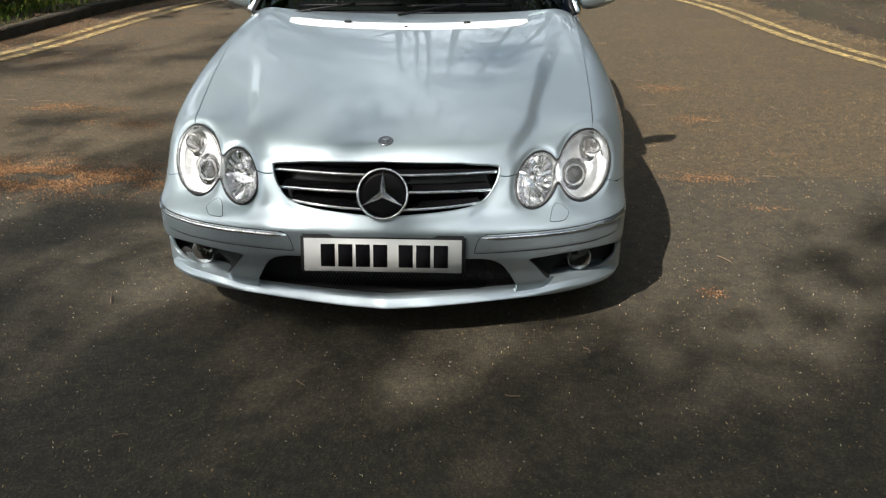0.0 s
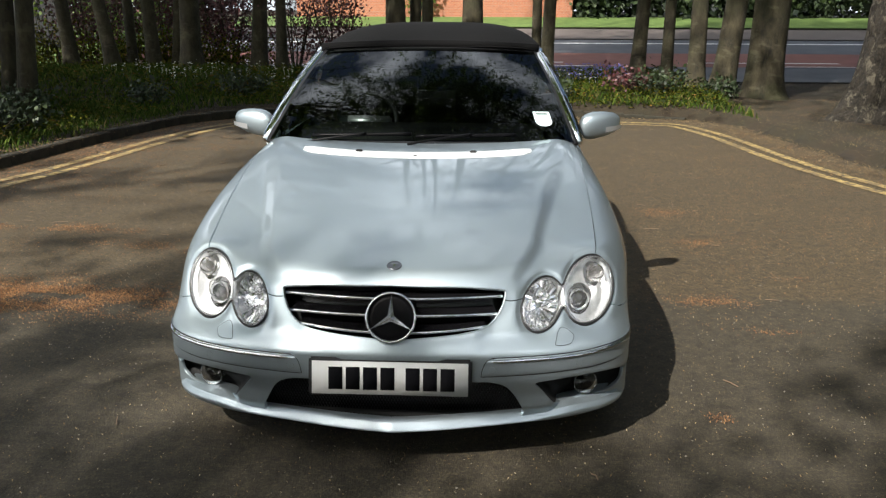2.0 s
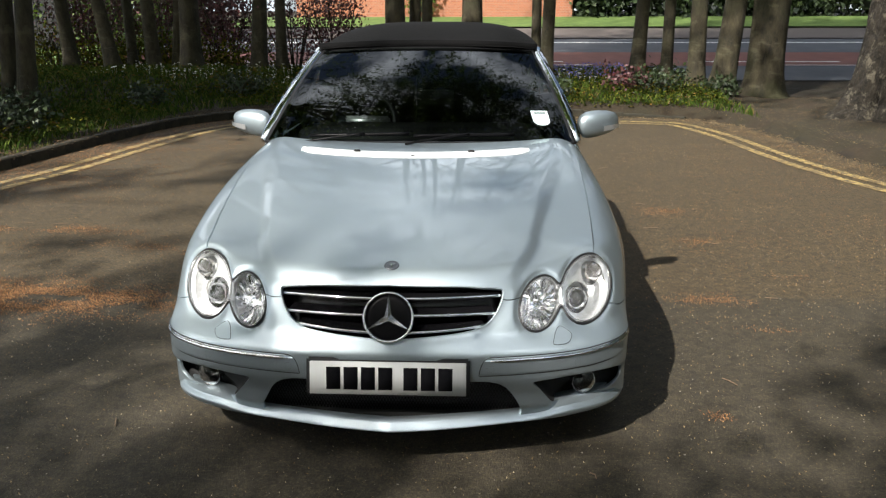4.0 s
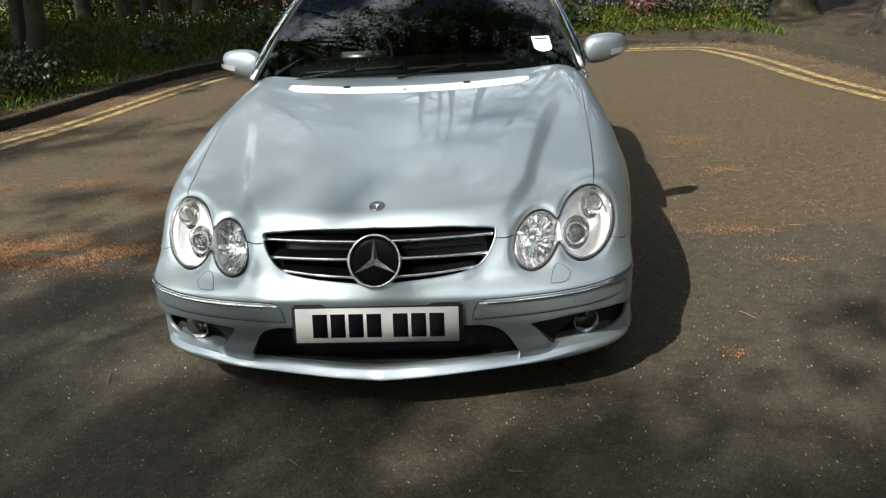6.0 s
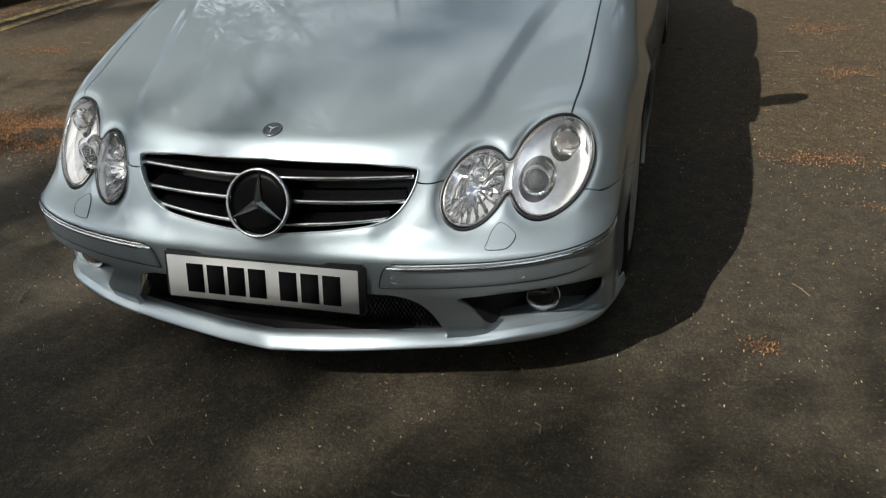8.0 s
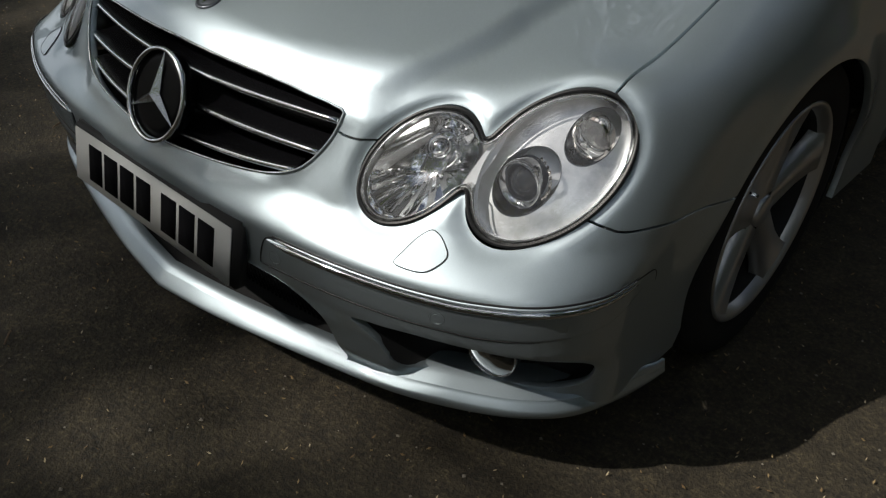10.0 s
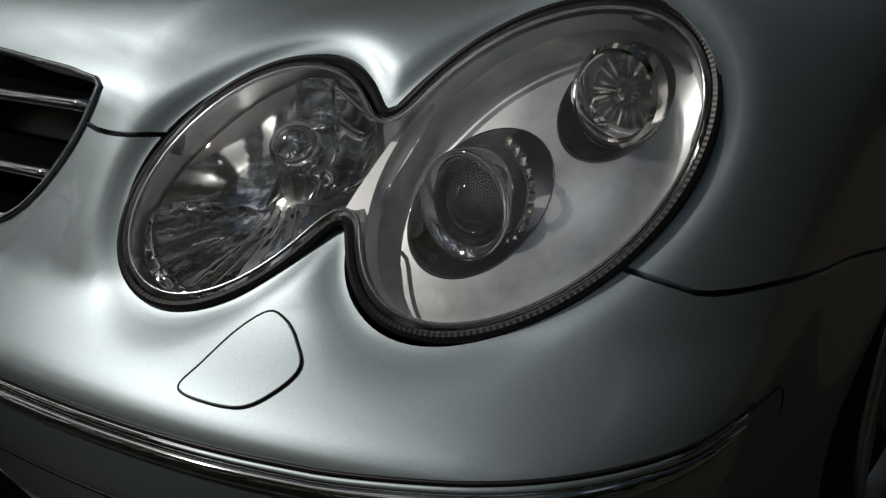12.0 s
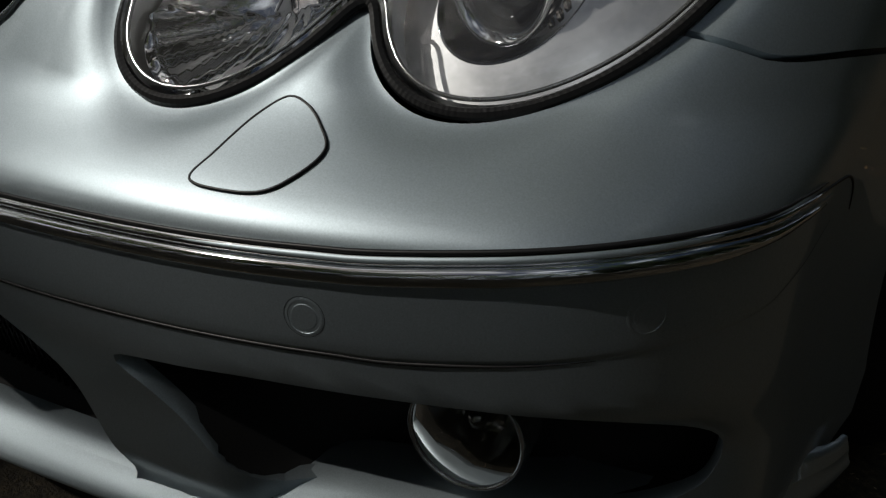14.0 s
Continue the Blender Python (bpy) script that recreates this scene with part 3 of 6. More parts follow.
def patch_sheet():
    """The right half of the front skin as panels: names with vertices, faces and normals."""
    lamp = to2(solve_axis(np.stack([LAMP_XZ[:, 0], LAMP_XZ[:, 0] * 0, LAMP_XZ[:, 1]], 1), 1, -0.3, 1.2))
    loops = {"lamp": lamp}
    for key, xz in (("grille", GRILLE_XZ), ("intake", INTAKE_XZ), ("fog", FOG_XZ)):
        loops[key] = to2(on_nose(xz, 0.008, key == "fog", False))
    seams = [to2(on_nose(NOSE_SEAM, 0.01)), to2(on_top(HOOD_SEAM, 0.012)), to2(on_flank(WING_SEAM, 0.01))]
    # outer edge: centre line, cowl, door edge, sill, wheel arch, bottom
    cy = np.linspace(0, 0.737, 30)
    cowl = to2(on_top([(x, 1.275 + 0.135 * (x / 0.737) ** 2) for x in cy], 0.02))
    cowl_end = np.array((0.737, 1.41))
    door = to2(np.vstack([on_top([(0.737, 1.41), (0.765, 1.44)], 0.01), on_flank([(1.44, 0.86), (1.44, 0.70), (1.42, 0.5), (1.40, 0.22)], 0.02)]))
    ang = np.linspace(math.radians(-14), math.radians(194), 60)
    arch = to2(on_flank([(WHEEL_Y + ARCH * math.cos(a), WHEEL_Z + ARCH * math.sin(a)) for a in ang], 0.015))
    low_side = to2(on_flank([(0.49, 0.19), (0.42, 0.182), (0.34, 0.176)], 0.02))
    low = to2(on_nose([(x, 0.176) for x in np.linspace(0.80, 0.0, 30)], 0.015))
    rim = np.vstack([cowl, door, arch, low_side, low])
    rim = rim[np.r_[True, np.linalg.norm(np.diff(rim, axis=0), axis=1) > 1e-4]]
    rim = np.vstack([rim[:1] * [0, 1], rim[1:-1], rim[-1:] * [0, 1]])
    spine = np.arange(rim[-1, 1] + 0.0125, rim[0, 1] - 0.006, 0.0125)
    rim = np.vstack([rim, np.stack([spine * 0, spine], 1)])
    lines = [(rim, True)] + [(v, k in ("lamp", "fog")) for k, v in loops.items()]
    for d in (-0.0045, -0.009, -0.014, -0.020):
        q = lamp_inset(d, 0.007)
        lines.append((to2(solve_axis(np.stack([q[:, 0], q[:, 0] * 0, q[:, 1]], 1), 1, -0.3, 1.2)), True))
    for z in (0.404, 0.412, 0.420, 0.426, 0.432, 0.438, 0.445, 0.453, 0.462, 0.472):
        lines.append((to2(on_nose([(x, z) for x in np.linspace(0.004, 0.80, 24)], 0.011)), False))
    for s in seams:
        t = np.gradient(s, axis=0)
        nrm = np.stack([-t[:, 1], t[:, 0]], 1) / np.linalg.norm(t, axis=1)[:, None]
        lines += [(s + GAP * nrm, False), (s - GAP * nrm, False)]
    lo, hi = rim.min(0), rim.max(0)
    h = 0.0125
    gx, gy = np.meshgrid(np.arange(0, hi[0], h), np.arange(lo[1], hi[1], h))
    pts = np.stack([gx.ravel(), gy.ravel()], 1)
    pts = pts[inside(pts + [1e-6, 0], rim)]
    keep = np.ones(len(pts), bool)
    for v, closed in lines:
        keep &= away(pts, np.vstack([v, v[:1]]) if closed else v) > 0.004
    pts = pts[keep]
    verts, edges = [tuple(p) for p in pts], []
    for v, closed in lines:
        b = len(verts)
        verts += [tuple(p) for p in v]
        edges += [(b + i, b + i + 1) for i in range(len(v) - 1)] + ([(b + len(v) - 1, b)] if closed else [])
    out = delaunay_2d_cdt([Vector(p) for p in verts], edges, [], 0, 1e-6)
    U, T = np.array([tuple(p) for p in out[0]]), np.array([tuple(f) for f in out[2]])
    mid = U[T].mean(1)
    ok = inside(mid, rim) & (mid[:, 0] > 0)
    for v in loops.values():
        ok &= ~inside(mid, v)
    for s in seams:
        ok &= away(mid, s) > GAP * 0.98
    T, mid = T[ok], mid[ok]
    # panels
    seam_hood = np.vstack([to2(on_nose([(0.0, 0.55), (0.35, 0.55)], 0.05)), seams[0], to2(on_nose([(0.57, 0.575), (0.68, 0.60)], 0.02)), seams[1], to2(np.array([(0.6, 1.7, 1.0), (0.0, 1.7, 1.0)]))])
    hood = inside(mid, seam_hood)
    low_wing = np.vstack([to2(on_nose([(0.60, 0.58), (0.70, 0.55)], 0.02)), seams[2], to2(np.array([(0.9, 0.6, 0.2), (0.9, 1.8, 0.1), (0.9, 1.9, 0.9), (0.70, 1.7, 1.0)])), seams[1][::-1]])
    wing = ~hood & inside(mid, low_wing)
    P = to3(U)
    P[np.abs(U[:, 0]) < 1e-6, 0] = 0
    return {k: compact(P, T[m]) for k, m in (("bonnet", hood), ("wing", wing), ("bumper", ~hood & ~wing))}


def filled(loops, h, clear=0.35, holes=()):
    """Triangles that fill the first 2D loop, with grid points h apart, less the holes."""
    outer = np.array(loops, float)
    lo, hi = outer.min(0), outer.max(0)
    gx, gy = np.meshgrid(np.arange(lo[0], hi[0], h), np.arange(lo[1], hi[1], h))
    pts = np.stack([gx.ravel(), gy.ravel()], 1)
    pts = pts[inside(pts, outer)]
    for v in (outer, *holes):
        pts = pts[away(pts, np.vstack([v, v[:1]])) > clear * h]
    verts, edges = [tuple(p) for p in pts], []
    for v in (outer, *holes):
        b = len(verts)
        verts += [tuple(p) for p in v]
        edges += [(b + i, b + (i + 1) % len(v)) for i in range(len(v))]
    out = delaunay_2d_cdt([Vector(p) for p in verts], edges, [], 0, 1e-7)
    U, T = np.array([tuple(p) for p in out[0]]), np.array([tuple(f) for f in out[2]])
    mid = U[T].mean(1)
    ok = inside(mid, outer)
    for v in holes:
        ok &= ~inside(mid, v)
    return compact(U, T[ok])


def compact(P, T):
    used, inv = np.unique(T, return_inverse=True)
    return P[used], inv.reshape(T.shape)


def with_flange(V, T, N, depth, skip_centre=True):
    """Turns the free edges of a sheet inwards, so that the panel shows its thickness."""
    count = {}
    for a, b, c in T:
        for e in ((a, b), (b, c), (c, a)):
            count[e] = count.get(e, 0) + 1
    free = [e for e in count if (e[1], e[0]) not in count]
    if skip_centre:
        free = [e for e in free if not (abs(V[e[0]][0]) < 1e-5 and abs(V[e[1]][0]) < 1e-5)]
    V2, N2, F = [V], [N], [tuple(t) for t in T]
    b = len(V)
    add_v, add_n = [], []
    for i, j in free:
        d = V[j] - V[i]
        out = np.cross(d, (N[i] + N[j]) / 2)
        out /= np.linalg.norm(out) + 1e-12
        for k in (i, j):
            add_v += [V[k], V[k] - depth * N[k]]
            add_n += [N[k] * 0.5 + out * 0.85, out]
        F.append((b, b + 1, b + 3, b + 2))
        b += 4
    if add_v:
        V2.append(np.array(add_v)), N2.append(np.array(add_n))
    N3 = np.vstack(N2)
    return np.vstack(V2), F, N3 / np.linalg.norm(N3, axis=1)[:, None]


def orient(V, T, N):
    f = np.cross(V[T[:, 1]] - V[T[:, 0]], V[T[:, 2]] - V[T[:, 0]])
    bad = np.einsum("ij,ij->i", f, N[T].mean(1)) < 0
    T[bad] = T[bad][:, ::-1]
    return T


def mirror(V, F, N=None):
    w = np.array((-1, 1, 1))
    return V * w, [tuple(f)[::-1] for f in F], None if N is None else N * w


def whole(V, T, N):
    """Joins a half panel to its mirror image along the centre line."""
    idx = np.arange(len(V))
    off = np.abs(V[:, 0]) > 1e-5
    new_idx = idx.copy()
    new_idx[off] = len(V) + np.arange(off.sum())
    return np.vstack([V, V[off] * [-1, 1, 1]]), np.vstack([T, new_idx[T][:, ::-1]]), np.vstack([N, N[off] * [-1, 1, 1]])


car = empty("car", "silver-blue metallic convertible with a closed black fabric roof, parked", "car")
sheet = patch_sheet()
for key, name in (("bonnet", "bonnet"), ("bumper", "front_bumper")):
    V, T = sheet[key]
    N = skin_normal(V)
    N[np.abs(V[:, 0]) < 1e-5, 0] = 0
    V, T, N = whole(V, orient(V, T, N), N)
    V, F, N = with_flange(V, T, N, 0.014)
    mesh_ob(name, V, F, PAINT, car, normals=N)
V, T = sheet["wing"]
N = skin_normal(V)
V, F, N = with_flange(V, orient(V, T, N), N, 0.014)
mesh_ob("front_wing", V, F, PAINT, car, normals=N)
mesh_ob("front_wing", *mirror(V, F)[:2], PAINT, car, normals=mirror(V, F, N)[2])

# ---- parts of the car's front ----
def both(name, V, F, mat, parent, label="", normals=None, smooth=True):
    """The same part on the right side and, mirrored, on the left. parent: one, or a pair."""
    V = np.array(V, float)
    pr, pl = parent if isinstance(parent, tuple) else (parent, parent)
    mv, mf, mn = mirror(V, F, normals)
    return mesh_ob(name, V, F, mat, pr, label, normals, smooth), mesh_ob(name, mv, mf, mat, pl, label, mn, smooth)


def ribbon(a, b, rows, bulge, count=60, fade=None):
    """A band between two lines over the skin, raised by bulge at each of its rows."""
    a, b = to2(resample(a, np.linalg.norm(np.diff(a, axis=0), axis=1).sum() / count)), to2(resample(b, np.linalg.norm(np.diff(b, axis=0), axis=1).sum() / count))
    n = min(len(a), len(b))
    V = []
    for s, h in zip(rows, bulge):
        p = to3(a[:n] * (1 - s) + b[:n] * s)
        V.append(p + (h if fade is None else h * fade(np.linspace(0, 1, n))[:, None]) * skin_normal(p))
    return np.vstack(V), grid_faces(len(rows), n)


def frame_of(normal, up=(0, 0, 1)):
    """A turn whose y axis looks along -normal."""
    n = Vector(normal).normalized()
    x = Vector(up).cross(-n).normalized()
    return Matrix((x, -n, x.cross(-n))).transposed()


def turned(V, turn, at):
    return np.array(V, float) @ np.array(turn.to_3x3()).T + np.array(at)


# bumper strips with their bright trim, sensors and covers
def round_corner(nose_xz, flank_yz):
    """A smooth line over the skin from the nose round to the flank."""
    p = np.vstack([on_nose(nose_xz, 0.05)[:-1], on_flank(flank_yz, 0.05)])
    return to3(to2(resample(spline(p, 10), 0.008)))


strip_top = round_corner([(0.326, 0.404), (0.45, 0.405), (0.6, 0.406), (0.7, 0.411), (0.745, 0.416)], [(0.232, 0.4235), (0.265, 0.426), (0.295, 0.4275), (0.325, 0.4285)])
strip_low = round_corner([(0.306, 0.346), (0.45, 0.3475), (0.6, 0.350), (0.70, 0.3535), (0.75, 0.357)], [(0.232, 0.371), (0.265, 0.379), (0.30, 0.392), (0.330, 0.408)])
rows = [0, 0.03, 0.08, 0.2, 0.4, 0.6, 0.8, 0.92, 0.97, 1]
V, F = ribbon(strip_top, strip_low, rows, [-0.002, 0.0022, 0.0028, 0.003, 0.003, 0.003, 0.003, 0.0026, 0.0016, -0.002], 90, lambda s: 1 - 0.78 * step(0.50, 0.80, s))
strips = both("bumper_strip", V, [f[::-1] for f in F], PAINT, car, "painted rubbing strip with a bright trim line")
trim_line = resample(strip_top, 0.012)[1:-1]
tn = skin_normal(trim_line)
V, F = sweep(trim_line + (0.0030 * (1 - 0.8 * step(0.75, 1.0, np.linspace(0, 1, len(trim_line)))))[:, None] * tn + np.array((0, 0, -0.004)), [(-0.0062, 0.0), (-0.0045, 0.0036), (0.0, 0.0052), (0.0045, 0.0036), (0.0062, 0.0), (0, -0.002)], ups=tn, sizes=np.r_[np.linspace(0.3, 1, 4), np.ones(len(trim_line) - 14), np.linspace(1, 0.2, 10)])
both("chrome_trim", V, F, CHROME, strips, "thin chrome trim line")
V, F = sweep(trim_line + 0.0006 * tn + np.array((0, 0, 0.0045)), circle(0.0034, 8), ups=tn, sizes=np.r_[np.linspace(0.2, 1, 4), np.ones(len(trim_line) - 12), np.linspace(1, 0.2, 8)])
both("trim_bead", V, F, PAINT, strips, "painted bead over the chrome trim")
V, F = sweep(trim_line + 0.0002 * tn + np.array((0, 0, 0.0092)), circle(0.0016, 6), ups=tn, sizes=np.r_[np.ones(len(trim_line) - 6), np.linspace(1, 0.3, 6)])
both("groove", V, F, RUBBER, strips)
# fine line round the strip's end and under it
edge_yz = spline([(0.300, 0.433), (0.345, 0.4325), (0.359, 0.4285), (0.3655, 0.419), (0.366, 0.406)], 8)
edge_line = np.vstack([on_flank(edge_yz, 0.004, False)])
V, F = sweep(edge_line + 0.0001 * skin_normal(edge_line), circle(0.0011, 6), ups=skin_normal(edge_line), sizes=np.sin(np.linspace(0.15, math.pi - 0.15, len(edge_line))) ** 0.5)
both("strip_end_groove", V, F, RUBBER, strips)
low_line = resample(strip_low, 0.012)
low_line = low_line[: int(0.74 * len(low_line))]
V, F = sweep(low_line + 0.0004 * skin_normal(low_line), circle(0.0015, 6), ups=skin_normal(low_line), sizes=np.r_[np.ones(len(low_line) - 8), np.linspace(1, 0.1, 8)])
both("lower_groove", V, F, RUBBER, strips)
front_line = on_nose(spline([(0.350, 0.4125), (0.333, 0.4095), (0.319, 0.400), (0.309, 0.378), (0.3035, 0.353), (0.304, 0.3455)], 8), 0.004, False)
V, F = sweep(front_line + 0.0002 * skin_normal(front_line), circle(0.0013, 6), ups=skin_normal(front_line))
both("strip_front_groove", V, F, RUBBER, strips)


def disc(at, r, profile, n=24, out=0.0030, squash=1.0):
    p = to3(to2(np.array([at])))[0]
    nn = skin_normal(p[None])[0]
    v, f = lathe([(a * r, -b) for a, b in profile], n)
    return turned(v * np.array((squash, 1, 1)), frame_of(nn), p + nn * out), f


for at in ((0.341, 0.012, 0.372), (0.632, 0.093, 0.374), (0.795, 0.184, 0.388)):
    V, F = disc(at, 0.0118, out=0.0028 if at[0] < 0.7 else 0.0004, profile=[(0, 0.0004), (0.66, 0.0004), (0.72, 0.0), (0.84, 0.0), (0.88, 0.0004), (1.0, 0.0003), (1.06, -0.002)])
    both("parking_sensor", V, [f[::-1] for f in F], PAINT, strips, "small round parking sensor", smooth=False)
    V, F = disc(at, 0.0130, out=0.0026 if at[0] < 0.7 else -0.0004, profile=[(0.95, 0.0), (0.975, 0.0006), (1.0, 0.0)])
    both("sensor_gap", V, F, RUBBER, strips)
V, F = disc((0.405, 0.02, 0.374), 0.020, [(0, 0.0005), (0.9, 0.0005), (0.95, 0.0002), (1.0, -0.002)])
mesh_ob("towing_eye_cover", V * [-1, 1, 1], F, PAINT, strips[1], smooth=False)

cap_xz = spline([(0.549, 0.4380), (0.5515, 0.4500), (0.558, 0.4670), (0.570, 0.4785), (0.584, 0.4755), (0.600, 0.4660), (0.6125, 0.456), (0.610, 0.446), (0.597, 0.4365), (0.571, 0.4350)], 8, True) + np.array((0.005, 0.0015))
cap3 = solve_axis(np.stack([cap_xz[:, 0], cap_xz[:, 0] * 0, cap_xz[:, 1]], 1), 1, -0.3, 1.2)
cap2 = to2(cap3)
U, T = filled(cap2, 0.006)
P = to3(U)
N = skin_normal(P)
both("washer_cover", P + 0.0016 * N, [tuple(t) for t in orient(P, T, N)], PAINT, car, "small painted headlamp washer cover", normals=N)
V, F = sweep(cap3 + 0.0012 * skin_normal(cap3), circle(0.0010, 6), closed=True, ups=skin_normal(cap3))
both("cover_gap", V, F, RUBBER, car)

# black strips added under the shut lines to stand in for the gaps' shade
for line in (on_nose(NOSE_SEAM[1:3], 0.01), on_top(HOOD_SEAM[1:], 0.02), on_flank(WING_SEAM[1:], 0.02)):
    nn = skin_normal(line)
    V, F = sweep(line - 0.012 * nn, [(-0.012, -0.002), (0.012, -0.002), (0.012, 0.002), (-0.012, 0.002)], ups=nn)
    both("shut_line_backing", V, F, RUBBER, car)

# front lip
lip_plan = spline([(0.0, -0.038), (0.15, -0.018), (0.30, 0.012), (0.44, 0.045), (0.56, 0.077), (0.66, 0.122), (0.747, 0.178), (0.807, 0.245), (0.840, 0.33), (0.855, 0.40), (0.861, 0.447)], 8)
lip = resample(lip_plan, 0.015)
s = np.linspace(0, 1, len(lip))
t2 = np.gradient(lip, axis=0)
outn = np.stack([t2[:, 1], -t2[:, 0]], 1) / np.linalg.norm(t2, axis=1)[:, None]
rise = 0.008 * step(0.0, 0.55, s)
layers = []
central = ((-0.047, 0.1912), (-0.037, 0.1900), (-0.028, 0.1872), (-0.020, 0.1805), (-0.011, 0.1705), (-0.004, 0.1622), (-0.0005, 0.1572), (0.0, 0.1545), (-0.008, 0.151), (-0.06, 0.149))
outer = ((-0.085, 0.2145), (-0.046, 0.2145), (-0.030, 0.2070), (-0.0125, 0.1980), (-0.0095, 0.1925), (0.001, 0.187), (0.003, 0.175), (0.001, 0.158), (-0.008, 0.149), (-0.06, 0.147))
w = step(0.47, 0.64, lip[:, 0])
fade = 1 - 0.9 * step(0.78, 0.99, s)
for (o1, z1), (o2, z2) in zip(central, outer):
    o, z = o1 * (1 - w) + o2 * w, z1 * (1 - w) + z2 * w
    high = step(0.165, 0.185, z)
    o, z = o * (1 - high + high * fade), z
    z = z - 0.004 * step(0.55, 0.85, s) * high
    z = z - 0.3 * (z - 0.152) * step(0.90, 1.0, s)
    q = lip + o[:, None] * outn
    layers.append(np.stack([np.maximum(q[:, 0], 0), q[:, 1], z + rise * (1 - high)], 1))
# the crest between shelf and front face stays sharp
layers.insert(4, layers[3].copy())
n = len(lip)
V = np.vstack(layers)
F = [f[::-1] for f in grid_faces(len(layers), n) if not 3 * n <= min(f) < 4 * n - 1]
V2, T2, _ = whole(V, np.array(F), V)
mesh_ob("front_lip", V2, T2, PAINT, car, "painted lower lip spoiler")

# ---- grille and emblem ----
def nose_y(x, z):
    x, z = np.broadcast_arrays(np.asarray(x, float), np.asarray(z, float))
    return solve_axis(np.stack([x.ravel(), x.ravel() * 0, z.ravel()], 1), 1, -0.3, 1.2)[:, 1].reshape(x.shape)


xs = np.linspace(-0.40, 0.40, 33)
grille = mesh_ob("grille", np.array([(x, nose_y(x, z) + d, z) for z, d in ((0.455, 0.02), (0.455, 0.075), (0.645, 0.085), (0.645, 0.03)) for x in xs]), [f[::-1] for f in grid_faces(4, len(xs))], GLOSSBLACK, car, "black grille with three chrome-edged slats")
for zc, ze, half in ((0.590, 0.590, 0.371), (0.537, 0.537, 0.353), (0.484, 0.500, 0.318)):
    xs = np.linspace(-half, half, 41)
    z = zc + (ze - zc) * (np.abs(xs) / half) ** 2
    even = np.stack([np.ones(41), xs**2, xs**4], 1)
    y = even @ np.linalg.lstsq(even, nose_y(xs, z), rcond=None)[0] + 0.017
    path = np.stack([xs, y, z], 1)
    V, F = sweep(path, [(0.003, -0.006), (0.003, 0.003), (0.0, 0.0045), (-0.052, 0.010), (-0.050, 0.004)])
    slat = mesh_ob("slat", V * 1.0, F, GLOSSBLACK, grille, "gloss black grille slat", smooth=False)
    V, F = sweep(path + np.array((0, -0.004, 0)), circle(0.0054, 10))
    mesh_ob("chrome_edge", V, F, CHROME, slat, "chrome front edge")

edge_half = on_nose(GRILLE_XZ[GRILLE_XZ[:, 0] > -0.001], 0.008, False, False)
V, F = sweep(edge_half + 0.001 * skin_normal(edge_half), circle(0.0024, 8), ups=skin_normal(edge_half))
both("grille_rim", V, F, PAINT, grille, "thin painted rim round the grille opening")

EMB = np.array((0.0, 0.030, 0.543))
emb_turn = Matrix.Rotation(radians(-24), 3, "X")
ring = [(0.0815 + 0.0043 * math.cos(a), 0.0056 * math.sin(a)) for a in np.arange(12) * math.pi / 6]
v, f = lathe(ring + ring[:1], 56)
emblem = mesh_ob("emblem", turned(v, emb_turn, EMB), [q[::-1] for q in f], BRUSHED, grille, "round chrome emblem with three spokes on black")
v, f = lathe([(0, -0.002), (0.06, -0.001), (0.077, 0.0), (0.079, 0.02), (0.070, 0.03)], 48)
mesh_ob("emblem_disc", turned(v, emb_turn, EMB + np.array((0, 0.004, 0))), f, EMBLACK, emblem)
for k in range(3):
    a = math.radians(90 + 120 * k)
    d, e = np.array((math.cos(a), 0, math.sin(a))), np.array((-math.sin(a), 0, math.cos(a)))
    v = np.array([d * 0.081, d * 0.006 + e * 0.0105, np.array((0, -0.012, 0)), d * 0.006 - e * 0.0105])
    mesh_ob("spoke", turned(v, emb_turn, EMB + np.array((0, -0.001, 0))), [(0, 2, 1), (0, 3, 2)], BRUSHED, emblem, smooth=False)

# badge on the bonnet
p = to3(to2(np.array([(0.0, 0.164, 0.682)])))[0]
nn = skin_normal(p[None])[0]
v, f = lathe([(0, -0.003), (0.017, -0.0028), (0.019, -0.0015), (0.0205, -0.003), (0.0245, -0.0026), (0.0262, 0.0)], 36)
badge = mesh_ob("badge", turned(v, frame_of(nn), p), f, BADGE, car, "small round grey bonnet badge")
for k in range(3):
    a = math.radians(90 + 120 * k)
    d, e = np.array((math.cos(a), 0, math.sin(a))), np.array((-math.sin(a), 0, math.cos(a)))
    v = np.array([d * 0.017, d * 0.001 + e * 0.003, d * 0.001 - e * 0.003]) + np.array((0, -0.0045, 0))
    mesh_ob("badge_spoke", turned(v, frame_of(nn), p), [(0, 1, 2)], CHROME, badge, smooth=False)

# number plate in its holder
PL = Matrix.Translation((0.0, -0.020, 0.349)) @ Matrix.Rotation(radians(-11), 4, "X")
holder = part("number_plate", box_bm((0.548, 0.030, 0.130), (0, 0.012, 0), 0.007), DULLBLACK, car, "white number plate in a black holder, its print reduced to bars")
holder.matrix_local = PL
face = part("plate_face", box_bm((0.522, 0.004, 0.111), (0, -0.0055, -0.002), 0.0012), PLATE, holder, "white plate face")
x = -0.205
for k in range(7):
    part("plate_bar", box_bm((0.047, 0.0016, 0.076), (x + 0.0235, -0.0082, -0.003)), INK, holder)
    x += 0.058 + (0.026 if k == 3 else 0)

